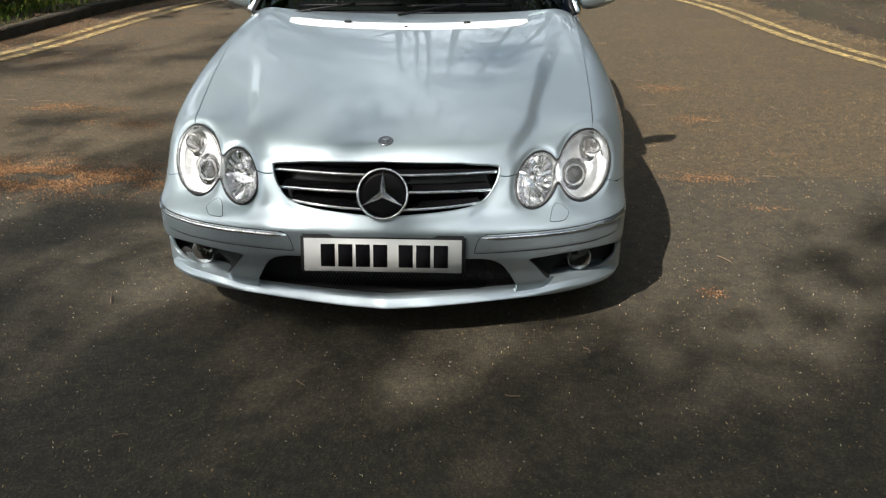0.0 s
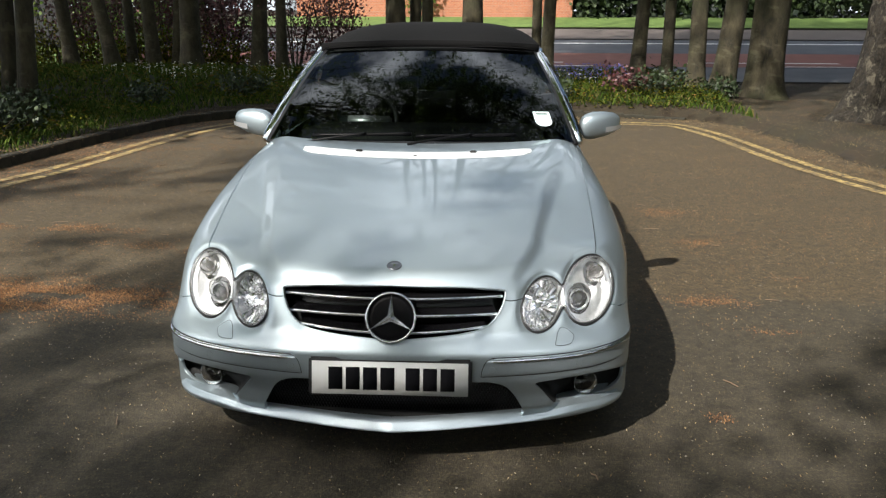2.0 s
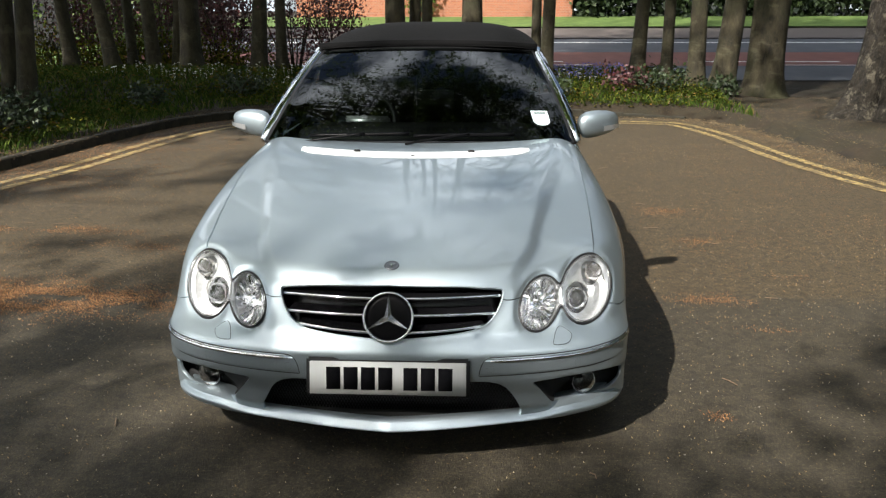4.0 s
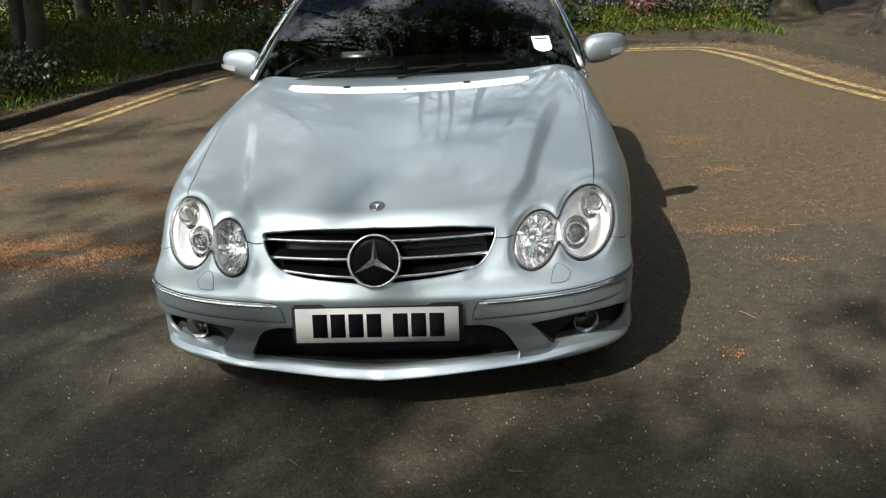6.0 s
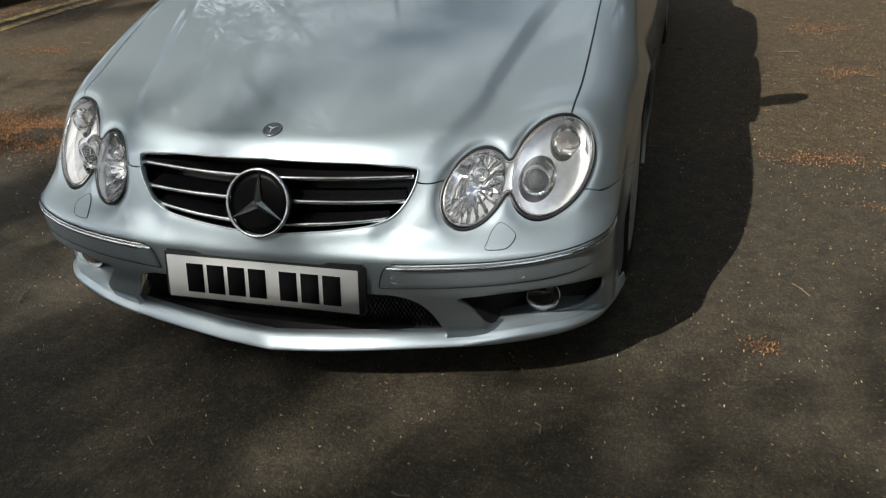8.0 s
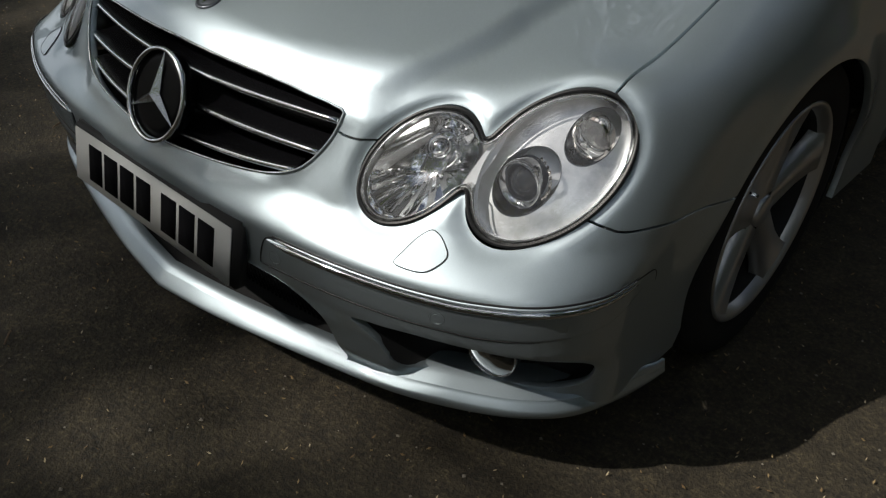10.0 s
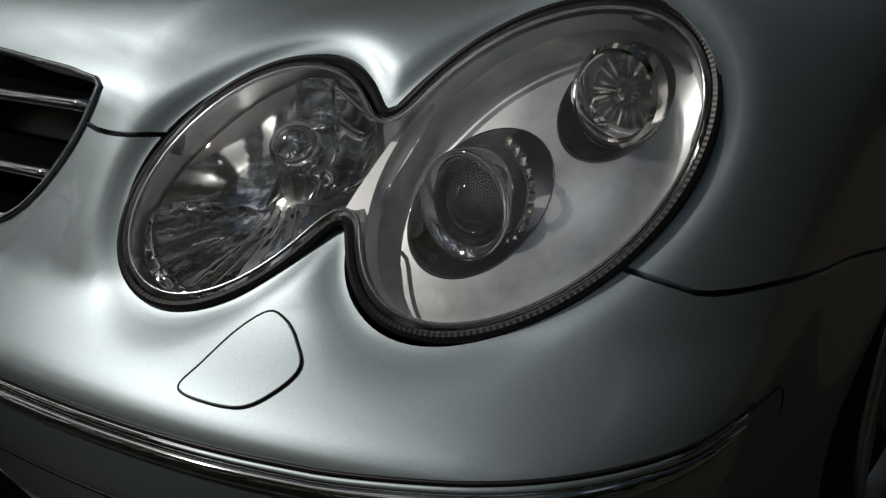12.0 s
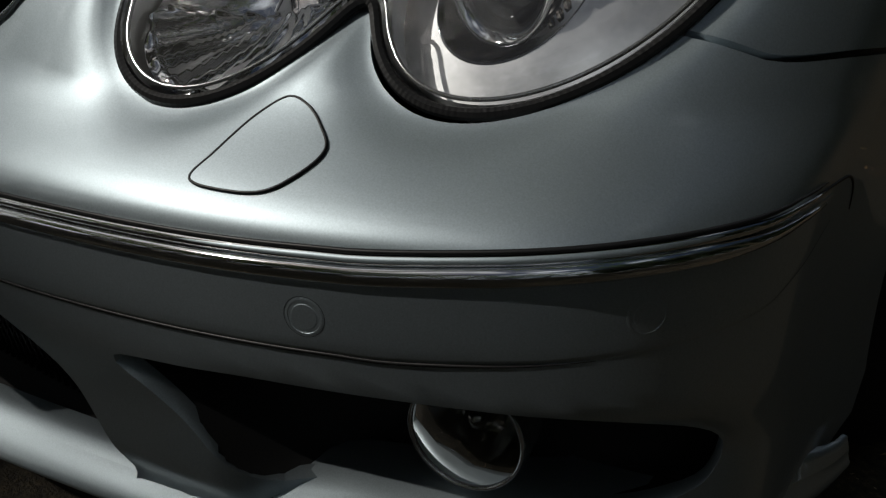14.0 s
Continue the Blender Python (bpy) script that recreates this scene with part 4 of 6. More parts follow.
# lower intake with its mesh, fog lamps
xs = np.linspace(-0.46, 0.46, 31)
mesh_ob("lower_intake", np.array([(x, nose_y(x, 0.345) + d, z) for z, d in ((0.334, 0.008), (0.334, 0.14), (0.182, 0.14)) for x in xs] + [(x, float(np.interp(abs(x), lip[:, 0], lip[:, 1])) + 0.022, 0.180) for x in xs]), grid_faces(4, len(xs)), DULLBLACK, car, "black lower air intake")
bars_v, bars_f = [], []
for k in range(-2, 86):
    for lean in (1, -1):
        x0 = -0.46 + k * 0.011 if lean > 0 else -0.46 + k * 0.011 + 0.07
        q = np.array([(x0 + lean * s * 0.078, 0, 0.185 + s * 0.145) for s in np.linspace(0, 1, 6)])
        q = q[np.abs(q[:, 0]) < 0.455]
        if len(q) < 2:
            continue
        q[:, 1] = nose_y(q[:, 0], 0.345) + 0.085
        v, f = sweep(q, [(-0.0013, -0.0013), (0.0013, -0.0013), (0.0013, 0.0013), (-0.0013, 0.0013)], ups=np.tile((0.0, 1, 0), (len(q), 1)))
        b = sum(map(len, bars_v))
        bars_v.append(v)
        bars_f += [tuple(i + b for i in g) for g in f]
tagged(mesh_ob("intake_mesh", np.vstack(bars_v), bars_f, GLOSSBLACK, car, "black diamond mesh in the lower intake"), kind="stuff")

fog_loop = on_nose(FOG_XZ, 0.008, True, False)
fog_loop = fog_loop + (fog_loop - fog_loop.mean(0)) * np.array((0.012, 0.0, 0.03)) + np.array((0, 0.0025, 0))
inner = np.vstack([fog_loop, fog_loop + np.array((0.0, 0.045, 0.0)), fog_loop * 0.9 + fog_loop.mean(0) * 0.1 + np.array((0, 0.075, 0))])
m = len(fog_loop)
V = np.vstack([inner, inner[-m:].mean(0)[None]])
F = grid_faces(3, m, True) + [(2 * m + k, 2 * m + (k + 1) % m, 3 * m) for k in range(m)]
fog_pair = both("fog_opening", V, F, DULLBLACK, car, "black fog lamp opening")
FOG = np.array((0.674, 0.186, 0.256))
fog_turn = Matrix.Rotation(radians(14), 3, "Z")
v, f = lathe([(0.0405, -0.004), (0.0420, -0.006), (0.0430, -0.005), (0.0432, 0.0), (0.0432, 0.03)], 40)
both("fog_ring", turned(v, fog_turn, FOG), f, LENSRIM, fog_pair, "thin chrome ring")
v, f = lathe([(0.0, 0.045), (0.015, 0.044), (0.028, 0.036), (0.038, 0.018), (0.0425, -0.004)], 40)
both("fog_reflector", turned(v, fog_turn, FOG), f, FOGBOWL, fog_pair, "chrome reflector bowl, darkened for the opening's shade")
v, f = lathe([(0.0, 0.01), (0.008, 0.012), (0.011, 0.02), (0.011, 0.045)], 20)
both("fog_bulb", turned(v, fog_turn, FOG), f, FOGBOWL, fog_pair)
v, f = lathe([(0.0, -0.010), (0.02, -0.0092), (0.033, -0.0068), (0.043, -0.003)], 40)
for ob in both("fog_glass", turned(v, fog_turn, FOG), f, FOGGLASS, fog_pair, "clear round fog lamp glass"):
    ob.visible_shadow = False

# ---- headlamps ----
def lamp_sheet(xz_loop, h, lift, holes=()):
    """A sheet inside a loop of the lamp, at a distance above the skin that lift(xz) gives."""
    loop = np.stack([xz_loop[:, 0], xz_loop[:, 1]], 1)
    U, T = filled(loop, h, holes=holes)
    base = lamp_base(U)
    P = base + lift(U)[:, None] * LAMP_OUT
    f = np.cross(P[T[:, 1]] - P[T[:, 0]], P[T[:, 2]] - P[T[:, 0]])
    bad = f @ LAMP_OUT < 0
    T[bad] = T[bad][:, ::-1]
    return P, [tuple(t) for t in T]


def sheet_normals(P, lift):
    """True normals of a lamp sheet."""
    U, e = P[:, [0, 2]].copy(), 4e-4
    for _ in range(6):
        q = lamp_base(U) + lift(U)[:, None] * LAMP_OUT
        U += (P - q)[:, [0, 2]]
    at = lambda d: lamp_base(U + d) + lift(U + d)[:, None] * LAMP_OUT
    n = np.cross(at((e, 0)) - at((-e, 0)), at((0, e)) - at((0, -e)))
    n /= np.linalg.norm(n, axis=1)[:, None]
    return n * np.sign(n @ LAMP_OUT)[:, None]


LAMP_OUT = np.array((0.36, -0.78, 0.51))
LAMP_OUT /= np.linalg.norm(LAMP_OUT)
edge3 = solve_axis(np.stack([LAMP_XZ[:, 0], LAMP_XZ[:, 0] * 0, LAMP_XZ[:, 1]], 1), 1, -0.3, 1.2)
# a smooth quadric through the lamp's edge
A = np.stack([np.ones(len(edge3)), edge3[:, 0], edge3[:, 2], edge3[:, 0] ** 2, edge3[:, 0] * edge3[:, 2], edge3[:, 2] ** 2], 1)
quad = np.linalg.lstsq(A, edge3[:, 1], rcond=None)[0]


def lamp_base(U):
    x, z = U[:, 0], U[:, 1]
    y = np.stack([np.ones(len(U)), x, z, x * x, x * z, z * z], 1) @ quad
    return np.stack([x, y, z], 1)


def lens_lift(U):
    d = np.maximum(0, -lamp_level(U))
    return 0.004 + 0.017 * (1 - np.exp(-d / 0.022))


both_lamps = []
inner_loop = lamp_inset(0.008, 0.006)
V, F = lamp_sheet(lamp_inset(0.004, 0.006), 0.009, lambda U: -0.075 + 0.073 * np.exp(-np.maximum(0, -lamp_level(U) - 0.005) / 0.005))
lamps = both("headlamp", V, F, SATIN, car, "twin-oval headlamp with a clear lens")
# seal: black rubber cord with fine notches
loop = lamp_inset(0.0035, 0.0017)
sl = lamp_base(loop) + 0.0005 * LAMP_OUT
tn = np.tile(LAMP_OUT, (len(sl), 1))
V, F = sweep(sl, circle(0.0041, 8), closed=True, ups=tn, sizes=np.where(np.arange(len(sl)) % 2 == 0, 1.0, 0.955))
both("seal", V, F, RUBBER, lamps, "notched black rubber seal", smooth=False)
rl = lamp_base(lamp_inset(0.010, 0.006)) + 0.004 * LAMP_OUT
V, F = sweep(rl, circle(0.0015, 8), closed=True, ups=np.tile(LAMP_OUT, (len(rl), 1)))
both("lens_rim", V, F, LENSRIM, lamps, "grey lens rim")
V, F = lamp_sheet(inner_loop, 0.008, lens_lift)
for ob in both("lens", V, F, GLASS, lamps, "clear polycarbonate lens", sheet_normals(V, lens_lift)):
    ob.visible_shadow = False

# big oval: satin dish with projector and indicator
def oval_loop(one, grow, count=72):
    cx, cz, a, b, tilt, n = one
    return resample(oval(cx, cz, a + grow, b + grow, tilt, n, 160), 0.007, True)


BIG, SMALL = LAMP_OVALS
PROJ, IND = np.array((0.645, 0.259, 0.542)), np.array((0.710, 0.336, 0.615))


def dish(U):
    d = U - np.array((BIG[0], BIG[1]))
    return -0.023 - 1.1 * (d * d).sum(1)


def hollow(centre, size, tilt, depth, shrink, mat, name, label):
    """A round recess in the inner panel: its edge on the panel, and the wall that runs inwards. Returns the hole's loop."""
    a = np.arange(56) * 2 * np.pi / 56
    u, v = size[0] * np.cos(a), size[1] * np.sin(a)
    hole = np.array(centre) + np.stack([u * math.cos(tilt) - v * math.sin(tilt), u * math.sin(tilt) + v * math.cos(tilt)], 1)
    edge = lamp_base(hole) + dish(hole)[:, None] * LAMP_OUT
    mid, rows = edge.mean(0), []
    for s, k, lift in ((0.0, 1.0, 0.0), (0.0, 0.985, 0.0012), (0.12, 0.965, 0.0), (0.6, 0.5 + 0.5 * shrink, 0.0), (1.0, shrink, 0.0)):
        rows.append(mid + (edge - mid) * k + s * depth * np.array((-0.14, 0.99, 0.0)) + lift * LAMP_OUT)
    both(name, np.vstack(rows), grid_faces(len(rows), 56, True), mat, lamps, label)
    return hole


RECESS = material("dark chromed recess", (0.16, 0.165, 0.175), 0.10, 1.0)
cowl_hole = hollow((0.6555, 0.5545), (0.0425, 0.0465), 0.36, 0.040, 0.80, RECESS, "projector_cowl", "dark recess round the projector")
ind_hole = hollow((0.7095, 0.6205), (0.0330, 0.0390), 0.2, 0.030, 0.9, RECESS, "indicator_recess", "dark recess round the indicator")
rim_loop = oval_loop(BIG, -0.010)
wall_rows = [lamp_base(rim_loop) + (dish(rim_loop) * (1 - s) - 0.006 * s)[:, None] * LAMP_OUT for s in (0.0, 0.15, 0.5, 1.0)]
both("panel_wall", np.vstack(wall_rows), grid_faces(4, len(rim_loop), True), SATIN, lamps, "satin wall round the inner panel")
V, F = lamp_sheet(oval_loop(BIG, -0.010), 0.005, dish, (cowl_hole, ind_hole))
both("reflector_panel", V, F, DISH, lamps, "silvered inner panel")
look_out = Matrix.Rotation(radians(8), 3, "Z")
v, f = lathe([(0.0345, 0.03), (0.0402, -0.004), (0.0398, -0.009), (0.0385, -0.0105), (0.0365, -0.0100), (0.0285, -0.001), (0.0272, 0.004), (0.027, 0.02)], 48)
both("projector_ring", turned(v * np.array((0.88, 1, 1)), look_out, PROJ), f, CHROME, lamps, "chrome projector bezel")
v, f = lathe([(0.0, -0.013), (0.007, -0.0121), (0.013, -0.0094), (0.019, -0.0045), (0.0240, 0.0015), (0.0272, 0.008), (0.0274, 0.03)], 40)
both("projector_lens", turned(v * np.array((0.88, 1, 1)), look_out, PROJ), f, LENSDARK, lamps, "dark glass projector lens")
for k in range(11):
    a = math.radians(-62 + k * 13)
    bead = bmesh.new()
    bmesh.ops.create_icosphere(bead, subdivisions=1, radius=0.0035)
    me = bpy.data.meshes.new("bead")
    bead.to_mesh(me)
    bead.free()
    c = PROJ + np.array((0.011 + 0.033 * math.cos(a), 0.012, 0.010 + 0.038 * math.sin(a)))
    v = np.array([tuple(q.co) for q in me.vertices]) * np.array((0.8, 1, 1.4)) + c
    both("bead", v, [tuple(p.vertices) for p in me.polygons], AMBERED, lamps, smooth=False)
# indicator: fluted clear bowl
ang = np.arange(72) * 2 * np.pi / 72
rings = []
for r, h, w in ((0.030, 0.014, 0), (0.0295, -0.004, 0), (0.027, -0.007, 0), (0.0255, -0.002, 0.0), (0.023, 0.002, 0.25), (0.017, 0.008, 0.35), (0.010, 0.013, 0.3), (0.006, 0.014, 0.0), (0.004, 0.004, 0.0), (0.0005, 0.003, 0.0)):
    r = r * 1.12
    rings.append(np.stack([r * np.cos(ang), h + 0.009 * w * np.where((np.arange(72) // 2) % 2 == 0, 1, -1), r * np.sin(ang)], 1))
v = np.vstack(rings)
both("indicator", turned(v * np.array((0.92, 1, 1.08)), look_out, IND), grid_faces(len(rings), 72, True), AMBERED, lamps, "fluted clear indicator bowl", smooth=False)
v, f = lathe([(0.0, -0.012), (0.011, -0.0115), (0.024, -0.009), (0.033, -0.002)], 40)
for ob in both("indicator_cover", turned(v, look_out, IND), f, GLASS, lamps):
    ob.visible_shadow = False

# small oval: faceted chrome bowl with a bulb shield
def bowl(U):
    d = U - np.array((SMALL[0], SMALL[1]))
    r = np.linalg.norm(d, axis=1) / 0.078
    x, z = d[:, 0] - 0.006, d[:, 1] - 0.22 * d[:, 0] + 0.006
    ring = step(1.0, 0.86, r)
    # fanned facets below, a bowed band up the middle, a small dish beside it
    low = step(0.000, -0.004, z)
    turn = np.arctan2(z - 0.012, x)
    fan = np.abs((turn / 0.30) % 1.0 - 0.5) * 0.30 * np.hypot(x, z)
    mid = step(0.0165, 0.0150, np.abs(x)) * (1 - low)
    right = step(0.0150, 0.0175, x) * (1 - low)
    return -0.062 + 0.050 * np.minimum(1, r**2) + ring * (low * (0.007 + 0.30 * fan) + mid * (0.004 + 12.0 * np.maximum(0, 0.0165**2 - x * x)) + right * (9.0 * ((x - 0.034) ** 2 + (z - 0.018) ** 2) - 0.16 * (x - 0.0165)))


V, F = lamp_sheet(oval_loop(SMALL, -0.010), 0.0026, bowl)
both("faceted_reflector", V, F, REFLECT, lamps, "faceted chrome reflector", sheet_normals(V, bowl))
SH = np.array((0.514, 0.212, 0.566))
v, f = lathe([(0.0, -0.016), (0.009, -0.0145), (0.017, -0.008), (0.0215, 0.002), (0.0225, 0.018), (0.0205, 0.028), (0.015, 0.034), (0.013, 0.06)], 32)
both("bulb_shield", turned(v, look_out, SH), f, CHROME, lamps, "chrome bulb shield")
# neck between the ovals
V, F = lamp_sheet(resample(oval(0.590, 0.563, 0.009, 0.050, -0.20, 2.2, 80), 0.006, True), 0.006, lambda U: -0.014 + 0 * U[:, 0])
both("lamp_bridge", V, F, SATIN, lamps, "satin bridge between the ovals")

# ---- rest of the car ----
def flank_x(y, z):
    """Half the car's width behind the front wings."""
    return 0.8668 - 1.05 * np.maximum(0, z - 0.58) ** 2 - 0.05 * step(3.6, 4.6, y) - 0.03 * step(0.35, 0.15, z)


def side_panel(name, loop, holes=(), label=""):
    U, T = filled(np.array(loop, float), 0.05, holes=holes)
    P = np.stack([flank_x(U[:, 0], U[:, 1]), U[:, 0], U[:, 1]], 1)
    e = 1e-3
    N = np.stack([np.ones(len(U)), -(flank_x(U[:, 0] + e, U[:, 1]) - P[:, 0]) / e, -(flank_x(U[:, 0], U[:, 1] + e) - P[:, 0]) / e], 1)
    N /= np.linalg.norm(N, axis=1)[:, None]
    V, F, N = with_flange(P, orient(P, T, N), N, 0.02, False)
    return both(name, V, F, PAINT, car, label, normals=N)


top_z = lambda y: 0.905 + 0.035 * step(1.4, 2.6, y) - 0.03 * step(3.6, 4.6, y)
door = [(1.445, 0.22), (2.75, 0.24), (2.80, 0.6), (2.80, top_z(2.8))] + [(y, top_z(y)) for y in np.linspace(2.7, 1.45, 14)]
doors = side_panel("door", resample(door, 0.05, True), (), "painted door panel")
rear_arch = np.array([(3.545 + 0.34 * math.cos(a), 0.30 + 0.34 * math.sin(a)) for a in np.linspace(-0.25, math.pi + 0.25, 40)])
quarter = [(2.757, 0.24), (3.2, 0.24)] + [tuple(p) for p in rear_arch[::-1]][0:] + [(3.9, 0.26), (4.55, 0.30), (4.62, 0.6), (4.58, top_z(4.58))] + [(y, top_z(y)) for y in np.linspace(4.5, 2.807, 16)] + [(2.807, 0.6)]
quarters = side_panel("rear_wing", resample(quarter, 0.045, True), (), "painted rear wing")
for pair, y in ((doors, 2.45),):
    V, F = sweep(np.array([(flank_x(q, 0.74) + o, q, 0.74) for q, o in ((y - 0.12, 0.0), (y - 0.10, 0.022), (y, 0.028), (y + 0.10, 0.022), (y + 0.12, 0.0))]), circle(0.012, 8))
    both("door_handle", V, F, PAINT, pair)

# tail: boot deck and rear panel
ys, us = np.linspace(3.55, 4.6, 14), np.linspace(-1, 1, 21)
V = np.array([(u * (flank_x(y, top_z(y)) - 0.005), y, top_z(y) + 0.03 * (1 - u * u)) for y in ys for u in us])
mesh_ob("boot_lid", V, grid_faces(len(ys), len(us)), PAINT, car, "painted boot lid")
zs = np.linspace(0.92, 0.22, 12)
V = np.array([(u * (flank_x(4.6, z) - 0.005), 4.6 + 0.06 * (1 - u * u) + 0.05 * math.sin(math.pi * (0.95 - z)) - 0.02, z) for z in zs for u in us])
mesh_ob("rear_panel", V, grid_faces(len(zs), len(us)), PAINT, car, "painted tail")
part("underbody", box_bm((1.44, 3.9, 0.10), (0, 2.45, 0.24), 0.02), DULLBLACK, car, "dark underbody")
# black box added to close the view through the grille
part("bay_filler", box_bm((1.10, 0.85, 0.38), (0, 0.70, 0.42), 0.03), DULLBLACK, car, "black box standing in for the shaded space behind the grille")
for yy in (WHEEL_Y, 3.545):
    a = np.linspace(math.radians(-20), math.radians(200), 30)
    V = np.array([(x, yy + 0.345 * math.cos(t), 0.305 + 0.345 * math.sin(t)) for x in (0.845, 0.56) for t in a])
    both("arch_liner", V, grid_faces(2, 30), RUBBER, car, "black wheel arch liner")
    V = np.array([(0.56, yy + r * math.cos(t), 0.305 + r * math.sin(t)) for r in (0.0, 0.345) for t in a])
    both("arch_wall", V, grid_faces(2, 30), RUBBER, car)


# wheels
def wheel(at, side):
    hub = empty("wheel", "", "", at=at)
    hub.parent = car
    tagged(hub, "silver five-spoke alloy wheel with a low tyre")
    w = side
    prof = [(0.222, -0.10), (0.235, -0.105), (0.27, -0.112), (0.300, -0.108), (0.314, -0.090), (0.317, -0.06), (0.3175, 0.0), (0.317, 0.06), (0.314, 0.090), (0.300, 0.108), (0.27, 0.112), (0.235, 0.105), (0.222, 0.10)]
    v, f = lathe(prof, 56, "x")
    mesh_ob("tyre", v * np.array((w, 1, 1)), f if w < 0 else [q[::-1] for q in f], TYRE, hub, "black tyre")
    prof = [(0.232, 0.100), (0.235, 0.106), (0.230, 0.109), (0.222, 0.104), (0.214, 0.085)]
    v, f = lathe(prof, 56, "x")
    rim = mesh_ob("rim", v * np.array((w, 1, 1)), f, ALLOY, hub, "silver alloy rim")
    # the barrel's shade between the spokes is put into a dull black
    v, f = lathe([(0.214, 0.085), (0.208, 0.03), (0.200, -0.09), (0.05, -0.09)], 56, "x")
    mesh_ob("barrel", v * np.array((w, 1, 1)), f, DULLBLACK, rim, "inside of the rim, blackened for the wheel arch's shade")
    for k in range(5):
        a0 = 2 * math.pi * k / 5 + 0.3
        pts = []
        for r, half, h in ((0.035, 0.034, 0.080), (0.08, 0.033, 0.084), (0.13, 0.034, 0.088), (0.18, 0.042, 0.094), (0.222, 0.060, 0.100)):
            for s, dz in ((-1, -0.030), (-0.86, 0.0), (0.86, 0.0), (1, -0.030)):
                rr, ss = r, s * half
                pts.append((w * (h + dz), rr * math.cos(a0) - ss * math.sin(a0), rr * math.sin(a0) + ss * math.cos(a0)))
        mesh_ob("spoke", np.array(pts), grid_faces(5, 4) if w < 0 else [q[::-1] for q in grid_faces(5, 4)], ALLOY, rim)
    v, f = lathe([(0.0, 0.089), (0.028, 0.088), (0.034, 0.084), (0.036, 0.06)], 28, "x")
    mesh_ob("hub_cap", v * np.array((w, 1, 1)), f, ALLOY, rim)
    v, f = lathe([(0.14, -0.02), (0.14, 0.01), (0.05, 0.015)], 40, "x")
    mesh_ob("brake_disc", v * np.array((w, 1, 1)), f, ALLOY, hub, "grey brake disc")
    for k in range(5):
        a0 = 2 * math.pi * (k + 0.5) / 5 + 0.3
        v, f = lathe([(0.0, 0.078), (0.007, 0.0775), (0.008, 0.06)], 10, "x")
        mesh_ob("wheel_bolt", v * np.array((w, 1, 1)) + np.array((0, 0.052 * math.cos(a0), 0.052 * math.sin(a0))), f, CHROME, rim)


for y in (WHEEL_Y, 3.545):
    for s in (1, -1):
        wheel((s * 0.745, y, 0.3175), s)

# windscreen, pillars and roof
def screen_at(u, t):
    """A point of the windscreen: u from -1 to 1 across, t from 0 at the cowl to 1 at the roof."""
    half = 0.735 + (0.560 - 0.735) * t
    y0, y1 = 1.290 + 0.130 * u * u, 1.985 + 0.085 * u * u
    z0, z1 = 0.925 + 0.012 * (1 - u * u), 1.318 + 0.022 * (1 - u * u)
    return np.array((u * half, y0 + (y1 - y0) * t, z0 + (z1 - z0) * t + 0.025 * math.sin(math.pi * t)))


us, ts = np.linspace(-1, 1, 25), np.linspace(0, 1, 13)
V = np.array([screen_at(u, t) for t in ts for u in us])
glass = mesh_ob("windscreen", V, grid_faces(13, 25), SCREEN, car, "windscreen mirroring trees and sky, the cabin's shade in its tint")
glass.visible_shadow = False
border = np.array([screen_at(u, 0.0) for u in us] + [screen_at(1, t) for t in ts[1:]] + [screen_at(u, 1.0) for u in us[::-1][1:]] + [screen_at(-1, t) for t in ts[::-1][1:-1]])
V, F = sweep(border + np.array((0, 0.0, -0.004)), [(-0.016, -0.004), (0.016, -0.004), (0.016, 0.004), (-0.016, 0.004)], closed=True, ups=np.tile((0.0, -0.5, 0.85), (len(border), 1)))
mesh_ob("screen_seal", V, F, RUBBER, glass, "black windscreen seal")
pil = np.array([screen_at(1, t) for t in np.linspace(0.005, 1.03, 14)]) + np.array((0.026, 0.02, -0.003))
V, F = sweep(pil, [(0.030, -0.03), (0.034, -0.005), (0.024, 0.013), (0.0, 0.017), (-0.020, 0.012), (-0.026, -0.006), (-0.02, -0.03)], ups=np.tile((0.25, -0.5, 0.85), (len(pil), 1)), sizes=np.r_[0.55, 0.85, np.ones(12)])
both("windscreen_pillar", V, F, PAINT, car, "painted windscreen pillar")

def roof_at(u, s):
    """The fabric roof: u across, s from the header to the tail."""
    half = 0.575 + 0.060 * math.sin(math.pi * min(1, s * 1.1)) + 0.03 * s
    y = 1.985 + 2.0 * s + 0.085 * u * u * (1 - s)
    crown = 1.345 + 0.115 * math.sin(math.pi * min(0.5, s * 1.45)) - 0.50 * max(0, s - 0.52) ** 1.6 / 0.48**1.6
    drop = abs(u) ** 3.2 * (0.022 + 0.125 * min(1, s * 3.2))
    return np.array((half * math.sin(u * math.pi / 2) ** 1 if False else half * (u * (1.25 - 0.25 * u * u)), y, crown - drop))


us2, ss = np.linspace(-1, 1, 31), np.linspace(0, 1, 33)
V = np.array([roof_at(u, s) for s in ss for u in us2])
roof = mesh_ob("fabric_roof", V, grid_faces(33, 31), FABRIC, car, "closed black fabric roof")
head = np.array([screen_at(u, 1.02) + np.array((0, 0.02, 0.012)) for u in np.linspace(-1.05, 1.05, 21)])
V, F = sweep(head, [(-0.02, -0.02), (-0.022, 0.012), (0.0, 0.022), (0.03, 0.018), (0.03, -0.02)])
mesh_ob("roof_header", V, F, FABRIC, roof, "dark header strip over the windscreen")
